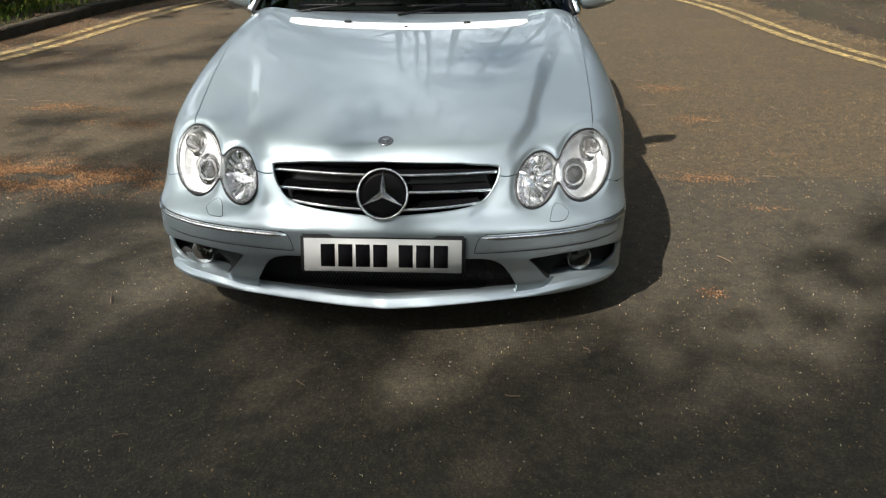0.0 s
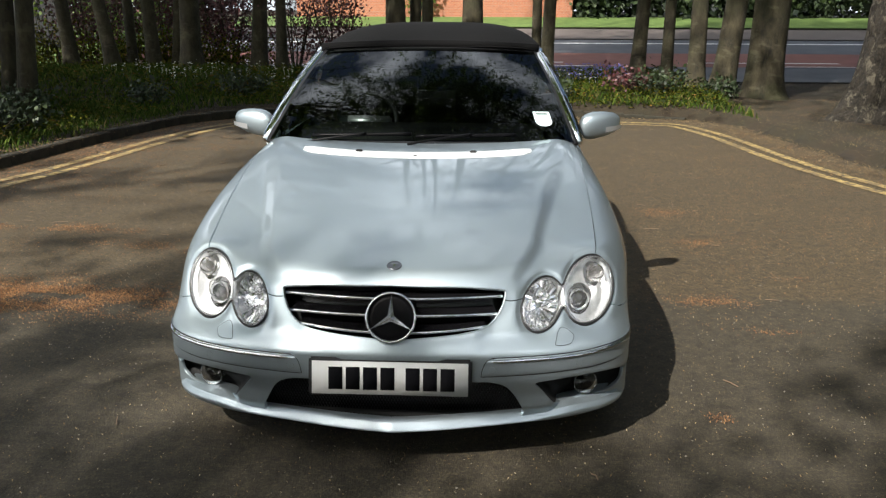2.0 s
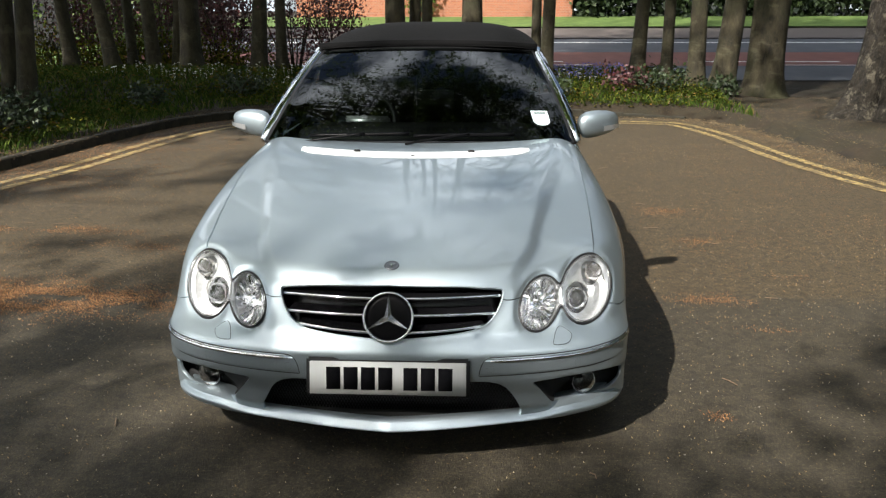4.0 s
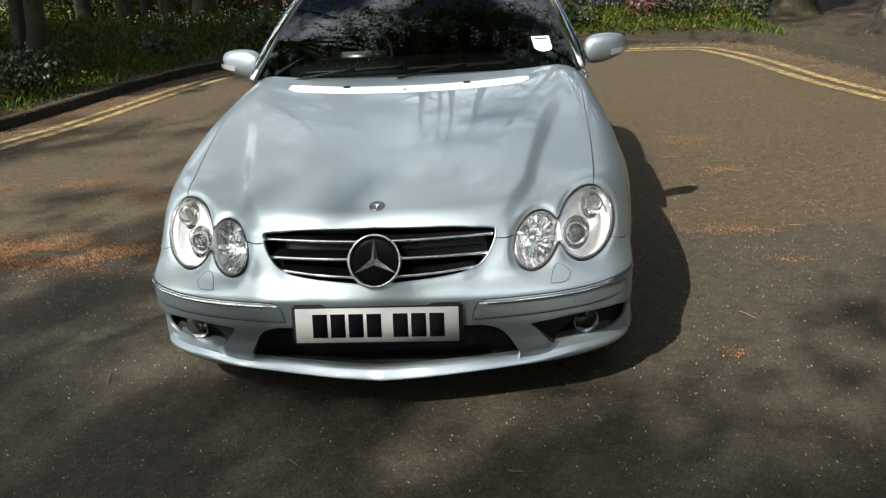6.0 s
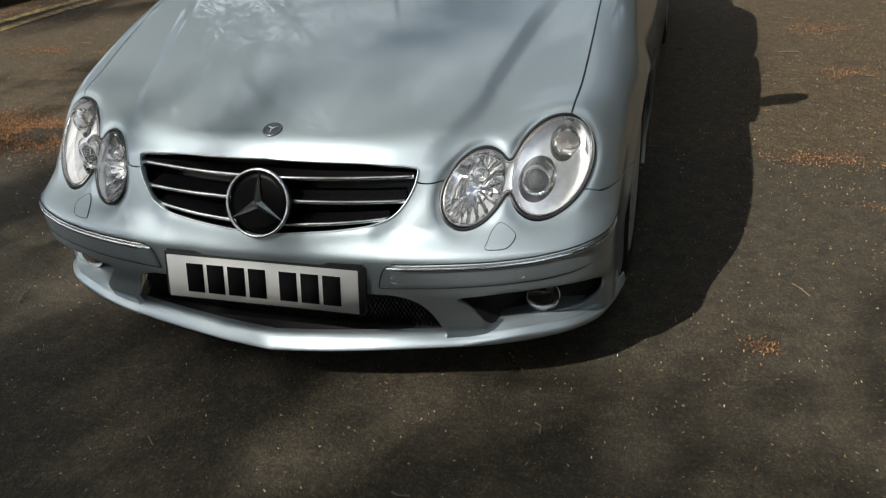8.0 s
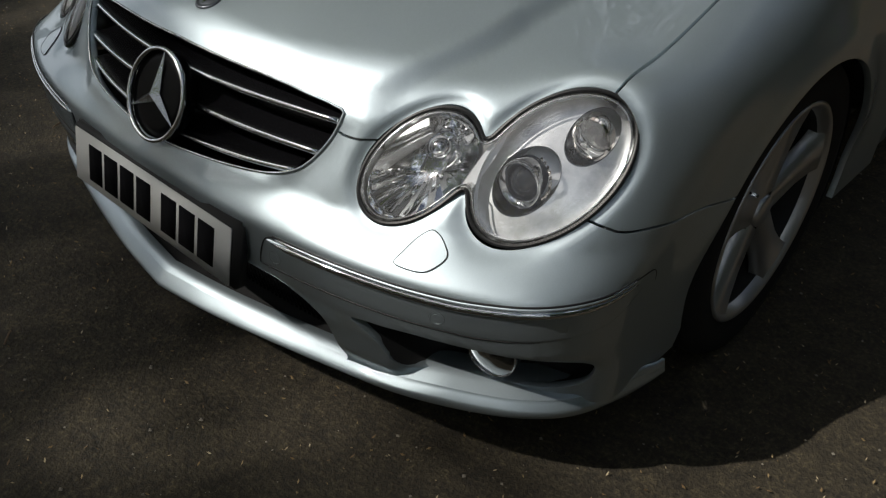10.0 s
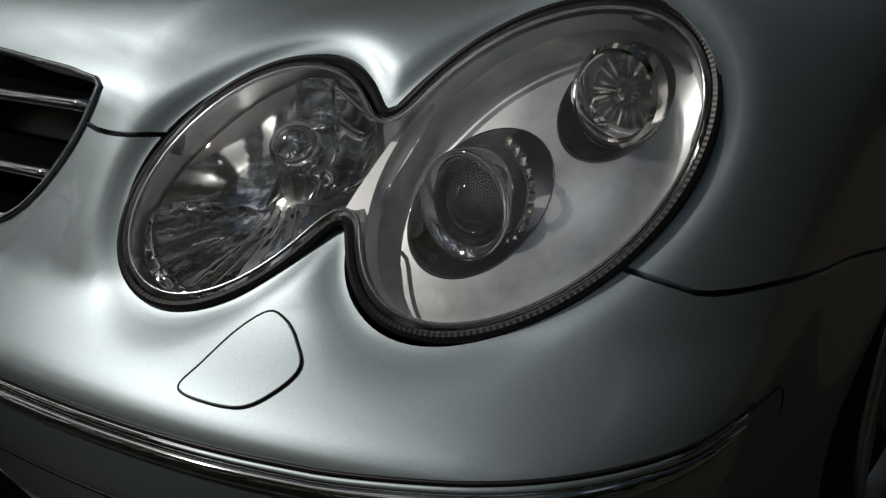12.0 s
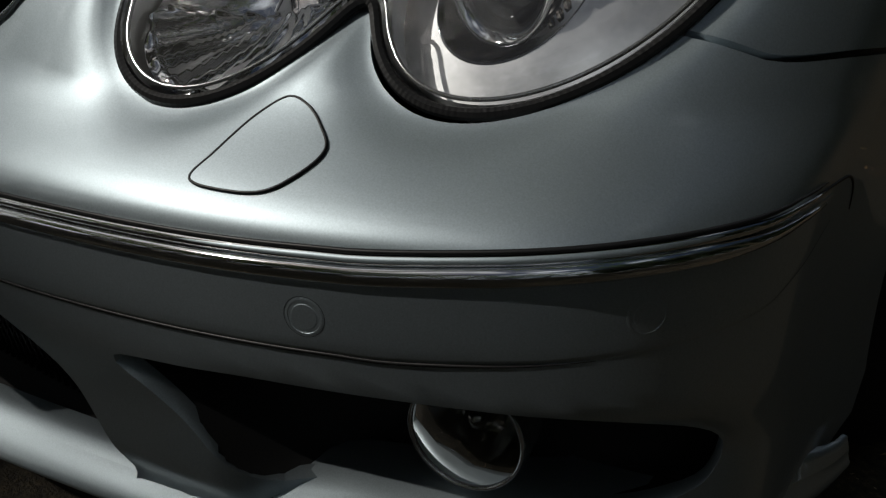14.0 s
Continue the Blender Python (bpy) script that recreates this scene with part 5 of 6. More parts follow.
# side windows under the roof
ys = np.linspace(1.75, 3.55, 19)
rows = []
for t in (0, 0.5, 1):
    row = []
    for y in ys:
        low = np.array((flank_x(y, 0.92) - 0.03, y, 0.925))
        s = max(0.0, (y - 2.07) / 2.0)
        up = roof_at(1.0, s) if y > 2.07 else screen_at(1, (y - 1.42) / 0.65) + np.array((0.03, 0, 0))
        row.append(low * (1 - t) + up * t + np.array((0.012 * math.sin(math.pi * t), 0, 0)))
    rows += row
both("side_window", np.array(rows), grid_faces(3, 19), SCREEN, car, "side window, the cabin's shade in its tint")

# door mirrors
a, b = np.linspace(-math.pi / 2, math.pi / 2, 13), np.arange(28) * 2 * math.pi / 28
V = []
for i in a:
    for j in b:
        ci, si = abs(math.cos(i)) ** 0.7, math.copysign(abs(math.sin(i)) ** 0.8, math.sin(i))
        cj, sj = math.copysign(abs(math.cos(j)) ** 0.75, math.cos(j)), math.copysign(abs(math.sin(j)) ** 0.75, math.sin(j))
        x = 0.108 * si
        thin = 1.0 - 0.16 * si
        V.append((0.890 + x, 1.735 + 0.058 * ci * cj * thin + 0.10 * max(0, -si) ** 2 * 0 + 0.035 * si, 0.972 + 0.066 * ci * sj * thin + 0.010 * si))
mirrors = both("door_mirror", V, grid_faces(13, 28, True), PAINT, car, "painted door mirror with a clear indicator")
V, F = sweep(np.array([(0.735, 1.66, 0.925), (0.77, 1.68, 0.922), (0.81, 1.71, 0.935), (0.85, 1.73, 0.955)]), circle(0.026, 10), sizes=[1.25, 1.05, 1.0, 1.15])
both("mirror_arm", V, F, PAINT, mirrors)
V = np.array([(0.915 + 0.085 * s, 1.735 - 0.0595 * (1 - 0.13 * (0.25 + 0.75 * s)) * (1 - max(0, s - 0.55) ** 2 * 2.2) + 0.035 * (0.22 + 0.75 * s), 0.952 + h * 0.014 * (1 - 0.3 * s) + 0.012 * s) for h in (-1, -0.3, 0.3, 1) for s in np.linspace(0, 1, 12)])
both("mirror_indicator", V + np.array((0, -0.004, 0)), grid_faces(4, 12), SATIN, mirrors, "clear indicator strip")

# wipers, bonnet vent
for u0, u1, t0, t1 in ((-0.70, -0.05, 0.022, 0.045), (-0.02, 0.62, 0.026, 0.040)):
    pth = np.array([screen_at(u0 + (u1 - u0) * s, t0 + (t1 - t0) * s) + np.array((0, -0.010, 0.014)) for s in np.linspace(0, 1, 12)])
    V, F = sweep(pth, [(-0.005, -0.006), (0.005, -0.006), (0.006, 0.004), (0.0, 0.010), (-0.006, 0.004)])
    w = mesh_ob("wiper", V, F, EMBLACK, car, "black wiper blade")
    arm = np.array([screen_at(u0 + (u1 - u0) * 0.55, t0 + (t1 - t0) * 0.55) + np.array((0, -0.014, 0.022)), screen_at(u0 + (u1 - u0) * 0.15, -0.01) + np.array((0, -0.02, 0.02)), screen_at(u0 - 0.05, -0.03) + np.array((0, -0.02, 0.012))])
    V, F = sweep(spline(arm, 5), [(-0.008, -0.004), (0.008, -0.004), (0.006, 0.005), (-0.006, 0.005)])
    mesh_ob("wiper_arm", V, F, EMBLACK, w)
xs = np.linspace(-0.515, 0.515, 61)
V = []
for k in range(10):
    s = k / 9
    for x in xs:
        end = 1 - step(0.47, 0.515, abs(x)) * (abs(s - 0.5) * 1.2)
        y = 1.035 + 0.10 * (x / 0.515) ** 2 + 0.085 * (0.5 + (s - 0.5) * end)
        V.append((x, y, 0))
V = solve_axis(V, 2, 1.3, 0.35)
lift = np.repeat([0.001] + [0.0065 if k % 2 else 0.0025 for k in range(8)] + [0.001], len(xs))
V[:, 2] += lift
mesh_ob("bonnet_vent", V, grid_faces(10, len(xs)), VENT, car, "ribbed air vent across the bonnet, the light it catches painted pale", smooth=False)

# washer jets at the vent's front edge
for x in (-0.255, 0.255):
    p = solve_axis([(x, 1.098 + 0.10 * (x / 0.515) ** 2, 0.0)], 2, 1.3, 0.35)[0]
    part("washer_jet", box_bm((0.030, 0.014, 0.010), (p[0], p[1], p[2] + 0.010), 0.003), DULLBLACK, car, "small black washer jet")
v, f = lathe([(0.0, 0.004), (0.006, 0.0035), (0.009, 0.0)], 14, "z")
p = solve_axis([(0.0, 1.062, 0.0)], 2, 1.3, 0.35)[0] + np.array((0, 0, 0.005))
mesh_ob("vent_clip", v + p, f, DULLBLACK, car)

# cabin
part("dashboard", box_bm((1.32, 0.45, 0.16), (0, 1.75, 0.87), 0.05), TRIMGREY, car, "dark dashboard")
v, f = lathe([(0.175 + 0.014 * math.cos(t), 0.014 * math.sin(t)) for t in np.linspace(0, 2 * math.pi, 11)], 40)
wheel_turn = Matrix.Rotation(radians(-28), 3, "X")
steer = mesh_ob("steering_wheel", turned(v, wheel_turn, (-0.36, 2.08, 0.93)), f, TRIMGREY, car, "dark steering wheel")
part("wheel_boss", box_bm((0.30, 0.03, 0.07), (-0.36, 2.08, 0.93), 0.012), SATIN, steer)
for x in (-0.36, 0.36):
    seat = part("seat", box_bm((0.50, 0.50, 0.20), (x, 2.45, 0.55), 0.05), TRIMGREY, car, "dark leather seat")
    part("backrest", box_bm((0.48, 0.16, 0.62), (x, 2.75, 0.88), 0.06, Matrix.Rotation(radians(-14), 3, "X")), TRIMGREY, seat)
    part("headrest", box_bm((0.26, 0.10, 0.16), (x, 2.84, 1.22), 0.04), TRIMGREY, seat)
part("cabin_floor", box_bm((1.66, 2.6, 0.05), (0, 2.6, 0.40), 0.01), TRIMGREY, car)
part("rear_shelf", box_bm((1.30, 0.9, 0.06), (0, 3.4, 0.86), 0.02), TRIMGREY, car)
# permit on the windscreen
PERMIT = material("pale blue paper", (0.62, 0.80, 0.82), 0.6)
pt = np.vstack([[(-0.042, 0.052), (0.042, 0.052), (0.042, -0.02)], [(0.042 * math.cos(t), -0.02 - 0.034 * math.sin(t)) for t in np.linspace(0.2, math.pi - 0.2, 9)], [(-0.042, -0.02)]])
c = screen_at(0.835, 0.20)
ex, et = screen_at(0.85, 0.20) - screen_at(0.82, 0.20), screen_at(0.835, 0.22) - screen_at(0.835, 0.18)
ex, et = ex / np.linalg.norm(ex), et / np.linalg.norm(et)
nn = np.cross(ex, et)
V = np.array([c + ex * q[0] + et * q[1] + nn * h for h in (0.0035, 0.0025) for q in pt])
m = len(pt)
permit = mesh_ob("parking_permit", V, [tuple(range(m)), tuple(range(2 * m - 1, m - 1, -1))] + [(k, m + k, m + (k + 1) % m, (k + 1) % m) for k in range(m)], PERMIT, None, smooth=False)
tagged(permit, "pale blue paper permit stuck to the windscreen", "permit")
V = np.array([c + ex * (x) + et * (0.035 + y) + nn * 0.0042 for x, y in ((-0.03, -0.005), (0.03, -0.005), (0.03, 0.005), (-0.03, 0.005))])
mesh_ob("print_bar", V, [(0, 1, 2, 3)], TRIMGREY, permit, smooth=False)

# ---- ground ----
KERB_LINE = resample(spline([(-5.6, -14), (-5.3, -6), (-5.1, 0), (-4.9, 4), (-4.55, 5.6), (-4.3, 7.4), (-3.9, 9.0), (-3.0, 9.95), (-1.5, 10.15), (1.0, 10.2), (2.6, 10.1), (3.5, 9.7), (3.95, 8.4), (4.25, 6.2), (4.75, 4.6), (5.8, 2.8), (7.6, 1.2), (11.0, 0.2)], 8), 0.3)
YARD = np.vstack([KERB_LINE, [(14, -40), (-8, -40)]])


def outside(x, y):
    """How far a place lies beyond the kerb; below zero within the car park."""
    p = np.stack([np.ravel(x), np.ravel(y)], 1)
    d = away(p, KERB_LINE)
    far = (p[:, 1] < -13) | (p[:, 0] > 10.5)
    return np.where(inside(p, YARD) | far, -d, d).reshape(np.shape(x))


def bank(x, y):
    """The height of the ground: flat car park, banks beyond the kerbs, a road rising beyond."""
    x, y = np.asarray(x, float), np.asarray(y, float)
    e = outside(x, y)
    rise = 0.115 * step(0.06, 0.30, e) + np.clip(e, 0, 3.2) * (0.012 + 0.10 * step(8.5, 11.5, y) * step(5.2, 3.2, x))
    road = 0.15 + 0.069 * (np.minimum(y, 34) - 13.5)
    w = step(13.2, 14.4, y)
    return rise * (1 - w) + road * w


def soil_z(x, y):
    bumps = np.array([noise.noise((a * 0.9, b * 0.9, 0.3)) for a, b in zip(np.ravel(x), np.ravel(y))]).reshape(np.shape(x))
    return bank(x, y) + 0.05 * bumps * step(0.1, 0.8, outside(x, y)) * (np.asarray(y) < 14)


xs = np.unique(np.round(np.r_[np.linspace(-70, -12, 13), np.linspace(-12, 12, 193), np.linspace(12, 70, 13)], 4))
ys = np.unique(np.round(np.r_[np.linspace(-70, -8, 14), np.linspace(-8, 16, 161), np.linspace(16, 40, 25), np.linspace(40, 500, 10)], 4))
gx, gy = np.meshgrid(xs, ys)
e = outside(gx, gy)
# the grid's points near the kerb move onto its line
for _ in range(2):
    near = np.abs(e) < 0.09
    px, py, h = gx[near], gy[near], 0.01
    dx, dy = (outside(px + h, py) - outside(px - h, py)) / (2 * h), (outside(px, py + h) - outside(px, py - h)) / (2 * h)
    gx[near], gy[near] = px - np.clip(dx, -1, 1) * e[near], py - np.clip(dy, -1, 1) * e[near]
    e = outside(gx, gy)
base = np.stack([gx, gy, soil_z(gx, gy) - 0.004], -1)
base[e > 0.0] += (0, 0, 0.004)
flat = mesh_ob("ground", base.reshape(-1, 3), grid_faces(len(ys), len(xs)), ASPHALT)
flat.data.materials.append(SOIL)
centre = np.array([tuple(p.center) for p in flat.data.polygons])
beyond = outside(centre[:, 0], centre[:, 1]) > 0.0
flat.data.polygons.foreach_set("material_index", beyond.astype(int))
tagged(flat, "worn grey asphalt car park with earth banks round it", "ground", kind="structure")


def strip_mesh(name, line, width, mat, lift, label, category, z=None):
    p = np.array(line, float)
    t = np.gradient(p, axis=0)
    n = np.stack([-t[:, 1], t[:, 0]], 1) / np.linalg.norm(t, axis=1)[:, None]
    v = []
    for s in (-0.5, 0.5):
        q = p + s * width * n
        v += [(a, b, lift + (0 if z is None else z(a, b))) for a, b in q]
    ob = mesh_ob(name, v, [f[::-1] for f in grid_faces(2, len(p))], mat)
    return tagged(ob, label, category, kind="structure")


t = np.gradient(KERB_LINE, axis=0)
inw = np.stack([t[:, 1], -t[:, 0]], 1) / np.linalg.norm(t, axis=1)[:, None]
kerb = new("kerb")
tagged(kerb, "low mossy concrete kerb stones round the car park", "kerb", kind="structure")
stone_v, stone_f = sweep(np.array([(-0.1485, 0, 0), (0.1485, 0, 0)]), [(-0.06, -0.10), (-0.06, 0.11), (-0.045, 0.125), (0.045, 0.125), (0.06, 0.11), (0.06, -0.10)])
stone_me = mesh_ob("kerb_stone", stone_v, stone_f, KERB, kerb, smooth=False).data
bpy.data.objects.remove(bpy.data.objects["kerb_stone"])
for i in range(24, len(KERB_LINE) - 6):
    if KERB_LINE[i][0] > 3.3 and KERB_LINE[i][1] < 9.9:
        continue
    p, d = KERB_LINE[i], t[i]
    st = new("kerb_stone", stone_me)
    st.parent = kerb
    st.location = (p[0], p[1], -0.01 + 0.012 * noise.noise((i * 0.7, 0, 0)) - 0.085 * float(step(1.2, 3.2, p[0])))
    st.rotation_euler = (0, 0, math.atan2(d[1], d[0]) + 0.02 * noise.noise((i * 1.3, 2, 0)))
for k, off in enumerate((0.55, 0.77)):
    strip_mesh("yellow_line", (KERB_LINE + off * inw)[56:132], 0.105, YELLOW, 0.003, "worn double yellow line painted on asphalt", "road marking")


def band(name, y0, y1, mat, label, lift, x0=-8.6, x1=60):
    v = [(x, y, 0.15 + 0.069 * (y - 13.5) + lift) for y in (y0, y1) for x in np.linspace(x0, x1, 13)]
    tagged(mesh_ob(name, v, grid_faces(2, 13), mat), label, "road", kind="structure")


PAVE = material("pale far pavement", (0.11, 0.092, 0.082), 0.9)
VERGE = material("mown verge grass", (0.12, 0.19, 0.04), 0.9)
k = tex(VERGE, "Noise", 2.5, 8.0, 0.8)
feed(VERGE, ramp(VERGE, k.outputs[0], [(0.3, (0.035, 0.07, 0.012)), (0.6, (0.10, 0.16, 0.03)), (0.75, (0.34, 0.33, 0.17))]), "Base Color")
band("road", 14.3, 22.2, ROADGREY, "grey asphalt road beyond the trees", 0.020)
band("road_lane", 16.4, 18.9, ROADRED, "red surfaced strip along the middle of the road", 0.026)
band("road_line", 21.05, 21.22, WHITE, "white painted road edge line", 0.032)
for k in range(9):
    x = -7.5 + k * 6.2
    band("lane_mark", 17.0, 17.1, WHITE, "white dashed marking on the red strip", 0.033, x, x + 3.4)
    band("lane_mark", 16.42, 16.5, WHITE, "white dashed marking on the red strip", 0.033, x + 2, x + 4)
band("verge", 14.4, 26.0, VERGE, "sunlit mown grass beyond the trees", 0.03, -40, -8.7)
band("pavement", 22.2, 25.3, PAVE, "pale pavement along the far side of the road", 0.05)
band("verge", 25.3, 29.5, VERGE, "sunlit mown grass verge with daisies", 0.10)

# brick wall, fence, far hedge
wall = part("wall_far", box_bm((10.2, 0.35, 4.2), (-1.6, 29.6, 2.9)), BRICK, None, smooth=False)
tagged(wall, "sunlit orange brick wall across the road", "wall", kind="structure")
fence = empty("fence", "grey weathered board fence behind the trees", "fence", at=(-14.6, 19.7, 0.55))
for k in range(26):
    part("fence_board", box_bm((0.145, 0.025, 1.7), (k * 0.15, 0.01 * (k % 2), 0.95), 0.004), FENCE, fence, smooth=False)
part("fence_rail", box_bm((3.9, 0.05, 0.09), (1.9, -0.04, 1.5)), FENCE, fence)
part("gravel_board", box_bm((3.9, 0.05, 0.16), (1.9, -0.03, 0.06)), FENCE, fence, "pale concrete gravel board")


# ---- trees ----
def leaf_cloud(name, centres, spread, count, size, mat, parent, rng, droop=0.0, label=""):
    """A crown of many small leaf blades round the given twig ends."""
    c = np.array(centres)[rng.integers(0, len(centres), count)]
    p = c + rng.normal(0, 1, (count, 3)) * np.array(spread)
    p[:, 2] -= droop * rng.random(count) ** 2
    if droop > 0.4:
        # leaves gathered on hanging sprays
        sprays = np.array(centres)[rng.integers(0, len(centres), count // 45)] + rng.normal(0, 1, (count // 45, 3)) * np.array(spread) * 1.3
        which, fall = rng.integers(0, len(sprays), count), rng.random(count)
        lengths = droop * (0.35 + 0.65 * rng.random(len(sprays)))
        p = sprays[which] + rng.normal(0, 0.13, (count, 3)) * (0.4 + fall)[:, None]
        p[:, 2] -= fall * lengths[which]
    d = rng.normal(0, 1, (count, 3))
    d[:, 2] -= 0.6 * droop
    d /= np.linalg.norm(d, axis=1)[:, None]
    o = np.cross(d, rng.normal(0, 1, (count, 3)))
    o /= np.linalg.norm(o, axis=1)[:, None] + 1e-9
    s = size * (0.6 + 0.8 * rng.random(count))[:, None]
    v = np.stack([p, p + d * s * 0.5 + o * s * 0.32, p + d * s, p + d * s * 0.5 - o * s * 0.32], 1).reshape(-1, 3)
    me = bpy.data.meshes.new(name)
    me.vertices.add(len(v))
    me.vertices.foreach_set("co", v.ravel())
    me.loops.add(len(v))
    me.loops.foreach_set("vertex_index", np.arange(len(v)))
    me.polygons.add(count)
    me.polygons.foreach_set("loop_start", np.arange(count) * 4)
    me.polygons.foreach_set("loop_total", np.full(count, 4))
    me.update()
    me.materials.append(mat)
    ob = new(name, me)
    ob.parent = parent
    return tagged(ob, label)


def tree(at, r, h, lean=(0.0, 0.0), leaves=900, bark=None, seed=1, crown=(0.35, 1.0), spread=2.2, size=0.10, flare=1.5, limbs=9, droop=0.0, knobs=0.0, fan=None, label="", foliage=None):
    rng = np.random.default_rng(seed)
    bark = bark or BARK
    x, y = at
    z0 = float(bank(x, y)) - 0.08
    top = empty("tree", label or "tall tree with a bare grey-green trunk", "tree", "trees round the car park", at=(x, y, z0))
    ts = np.r_[0, 0.005, 0.01, 0.018, 0.03, 0.045, 0.06, 0.1, np.linspace(0.15, 1, 16)] if not knobs else np.r_[np.linspace(0, 0.24, 96), np.linspace(0.3, 1, 14)]
    wob = [(0.25 * noise.noise((seed * 3.1, s * 3, 0)), 0.25 * noise.noise((seed * 1.7, 5, s * 3))) for s in ts]
    line = np.array([(lean[0] * s * h + w[0] * s, lean[1] * s * h + w[1] * s, s * h) for s, w in zip(ts, wob)])
    rad = r * (1 - 0.86 * ts) * (1 + (flare - 1) * np.exp(-ts * h / 0.22))
    n = 120 if knobs else 20
    a = np.arange(n) * 2 * np.pi / n
    V = []
    for i, (p, q) in enumerate(zip(line, rad)):
        ridge = 1 + (0.10 + 0.25 * math.exp(-p[2] / 0.4)) * np.array([noise.noise((math.cos(t) * 1.6 + seed, math.sin(t) * 1.6, p[2] * 0.35)) for t in a])
        if knobs:
            ridge += 0.45 * knobs * np.array([noise.noise((math.cos(t) * 3 + seed, math.sin(t) * 3, p[2] * 1.5)) for t in a])
            # loose plates of bark with deep cracks between them
            for t_, (c, s_) in enumerate(zip(np.cos(a), np.sin(a))):
                warp = 0.35 * noise.noise((c * 5, s_ * 5, p[2] * 4))
                d = noise.voronoi((c * 5.2 + warp, s_ * 5.2 + warp, p[2] * 3.4 + warp))[0]
                ridge[t_] += knobs * (min((d[1] - d[0]) * 2.2, 0.5) - 0.35) * 0.9
        elif r > 0.15:
            ridge += 0.5 * math.exp(-p[2] / 0.22) * np.maximum(0, np.cos(2.5 * a + seed) * np.cos(1.5 * a + 2 * seed)) ** 1.0
        V.append(np.stack([p[0] + q * ridge * np.cos(a), p[1] + q * ridge * np.sin(a), np.full(n, p[2])], 1))
    mesh_ob("trunk", np.vstack(V), grid_faces(len(ts), n, True), bark, top)
    ends, bv, bf = [], [], []
    for k in range(limbs):
        s = crown[0] + (crown[1] - crown[0]) * (k + 0.5) / limbs
        b = np.array([np.interp(s, ts, line[:, j]) for j in range(3)])
        az = k * 2.4 + rng.random() * 0.8 if fan is None else fan[0] + (fan[1] - fan[0]) * ((k * 0.618) % 1.0)
        ln = spread * (1.15 - 0.5 * s) * (0.8 + 0.5 * rng.random())
        d = np.array((math.cos(az), math.sin(az), 0.45 + 0.3 * rng.random()))
        pts = [b, b + d * ln * 0.35, b + d * ln * 0.7 + (0, 0, 0.1 * ln), b + d * ln + (0, 0, 0.05 * ln)]
        rr = np.interp(s, ts, rad) * 0.5
        lines = [(spline(pts, 4), np.linspace(rr, rr * 0.2, 13))]
        for m in range(5):
            c = b + d * ln * (0.35 + 0.15 * m)
            d2 = d + rng.normal(0, 0.7, 3)
            e2 = c + d2 * ln * 0.36
            lines.append((np.array([c, (c + e2) / 2 + rng.normal(0, 0.08, 3), e2 - (0, 0, droop * 0.4)]), np.linspace(rr * 0.35, rr * 0.08, 3)))
            ends += [e2, (c + e2) / 2]
        ends.append(pts[-1])
        for pth, sz in lines:
            v, f = sweep(pth, circle(1.0, 5), sizes=np.maximum(sz, 0.006))
            o = sum(map(len, bv))
            bv.append(v)
            bf += [tuple(i + o for i in q) for q in f]
    mesh_ob("branchwork", np.vstack(bv), bf, bark, top, "branching limbs")
    if leaves:
        leaf_cloud("crown", ends, (0.32 * spread / 2.2, 0.32 * spread / 2.2, 0.28), leaves, size, foliage or LEAF, top, rng, droop, "crown of small young leaves")
    return top


# trees seen beyond the car: place, radius, lean
for k, (x, y, r, lx, ly) in enumerate(((-6.15, 8.6, 0.105, 0.10, 0.0), (-5.74, 8.3, 0.12, 0.08, 0.0), (-7.43, 13.1, 0.13, -0.07, 0.0), (-6.67, 13.2, 0.13, -0.15, 0.0), (-6.5, 13.7, 0.10, -0.02, 0.0), (-6.05, 13.6, 0.14, -0.03, 0.0), (-5.66, 13.7, 0.10, 0.10, 0.0), (-5.22, 13.3, 0.19, 0.02, 0.0), (-4.01, 13.6, 0.15, 0.04, 0.0), (-3.5, 13.3, 0.10, 0.02, 0.0), (-1.28, 12.6, 0.20, 0.0, 0.0), (-0.95, 12.9, 0.11, 0.01, 0.0), (-0.7, 12.2, 0.10, 0.02, 0.0), (0.08, 12.5, 0.19, 0.0, 0.0), (1.22, 12.6, 0.09, -0.01, 0.0), (1.36, 12.3, 0.115, 0.03, 0.0), (2.95, 12.4, 0.12, 0.05, 0.0), (3.42, 12.2, 0.10, 0.01, 0.0), (3.85, 11.9, 0.14, -0.005, 0.0), (4.32, 12.0, 0.20, 0.10, 0.02))):
    tree((x, y), r, 11 + 3 * ((k * 7) % 5) / 4, (lx, ly), 420, None, 10 + k, (0.36, 1.0), 1.9, 0.10, 1.6, 13)
tree((4.90, 11.7), 0.31, 15, (0.03, 0.0), 200, None, 51, (0.4, 1.0), 2.6, 0.13, 1.5, label="stout grey-green trunk with flared roots")
tree((5.66, 9.0), 0.46, 15, (0.09, 0.03), 250, ROUGHBARK, 52, (0.45, 1.0), 2.8, 0.13, 1.75, knobs=0.22, label="old leaning tree with thick scaly bark")
# trees whose boughs hang over the car
for k, (x, y, n, sp) in enumerate(((-7.4, 3.0, 78000, 10.0), (8.0, 4.4, 50000, 10.0), (-7.8, 8.0, 20000, 8.0))):
    tree((x, y), 0.32, 18, (0.03 if x < 0 else -0.03, 0.0), n, None, 140 + k, (0.66, 1.0), sp, 0.145, 1.5, 19, 3.0, fan=((-0.5, 0.8), (2.45, 3.15), (-1.0, -0.2))[k], label="tall tree with boughs drooping over the car")
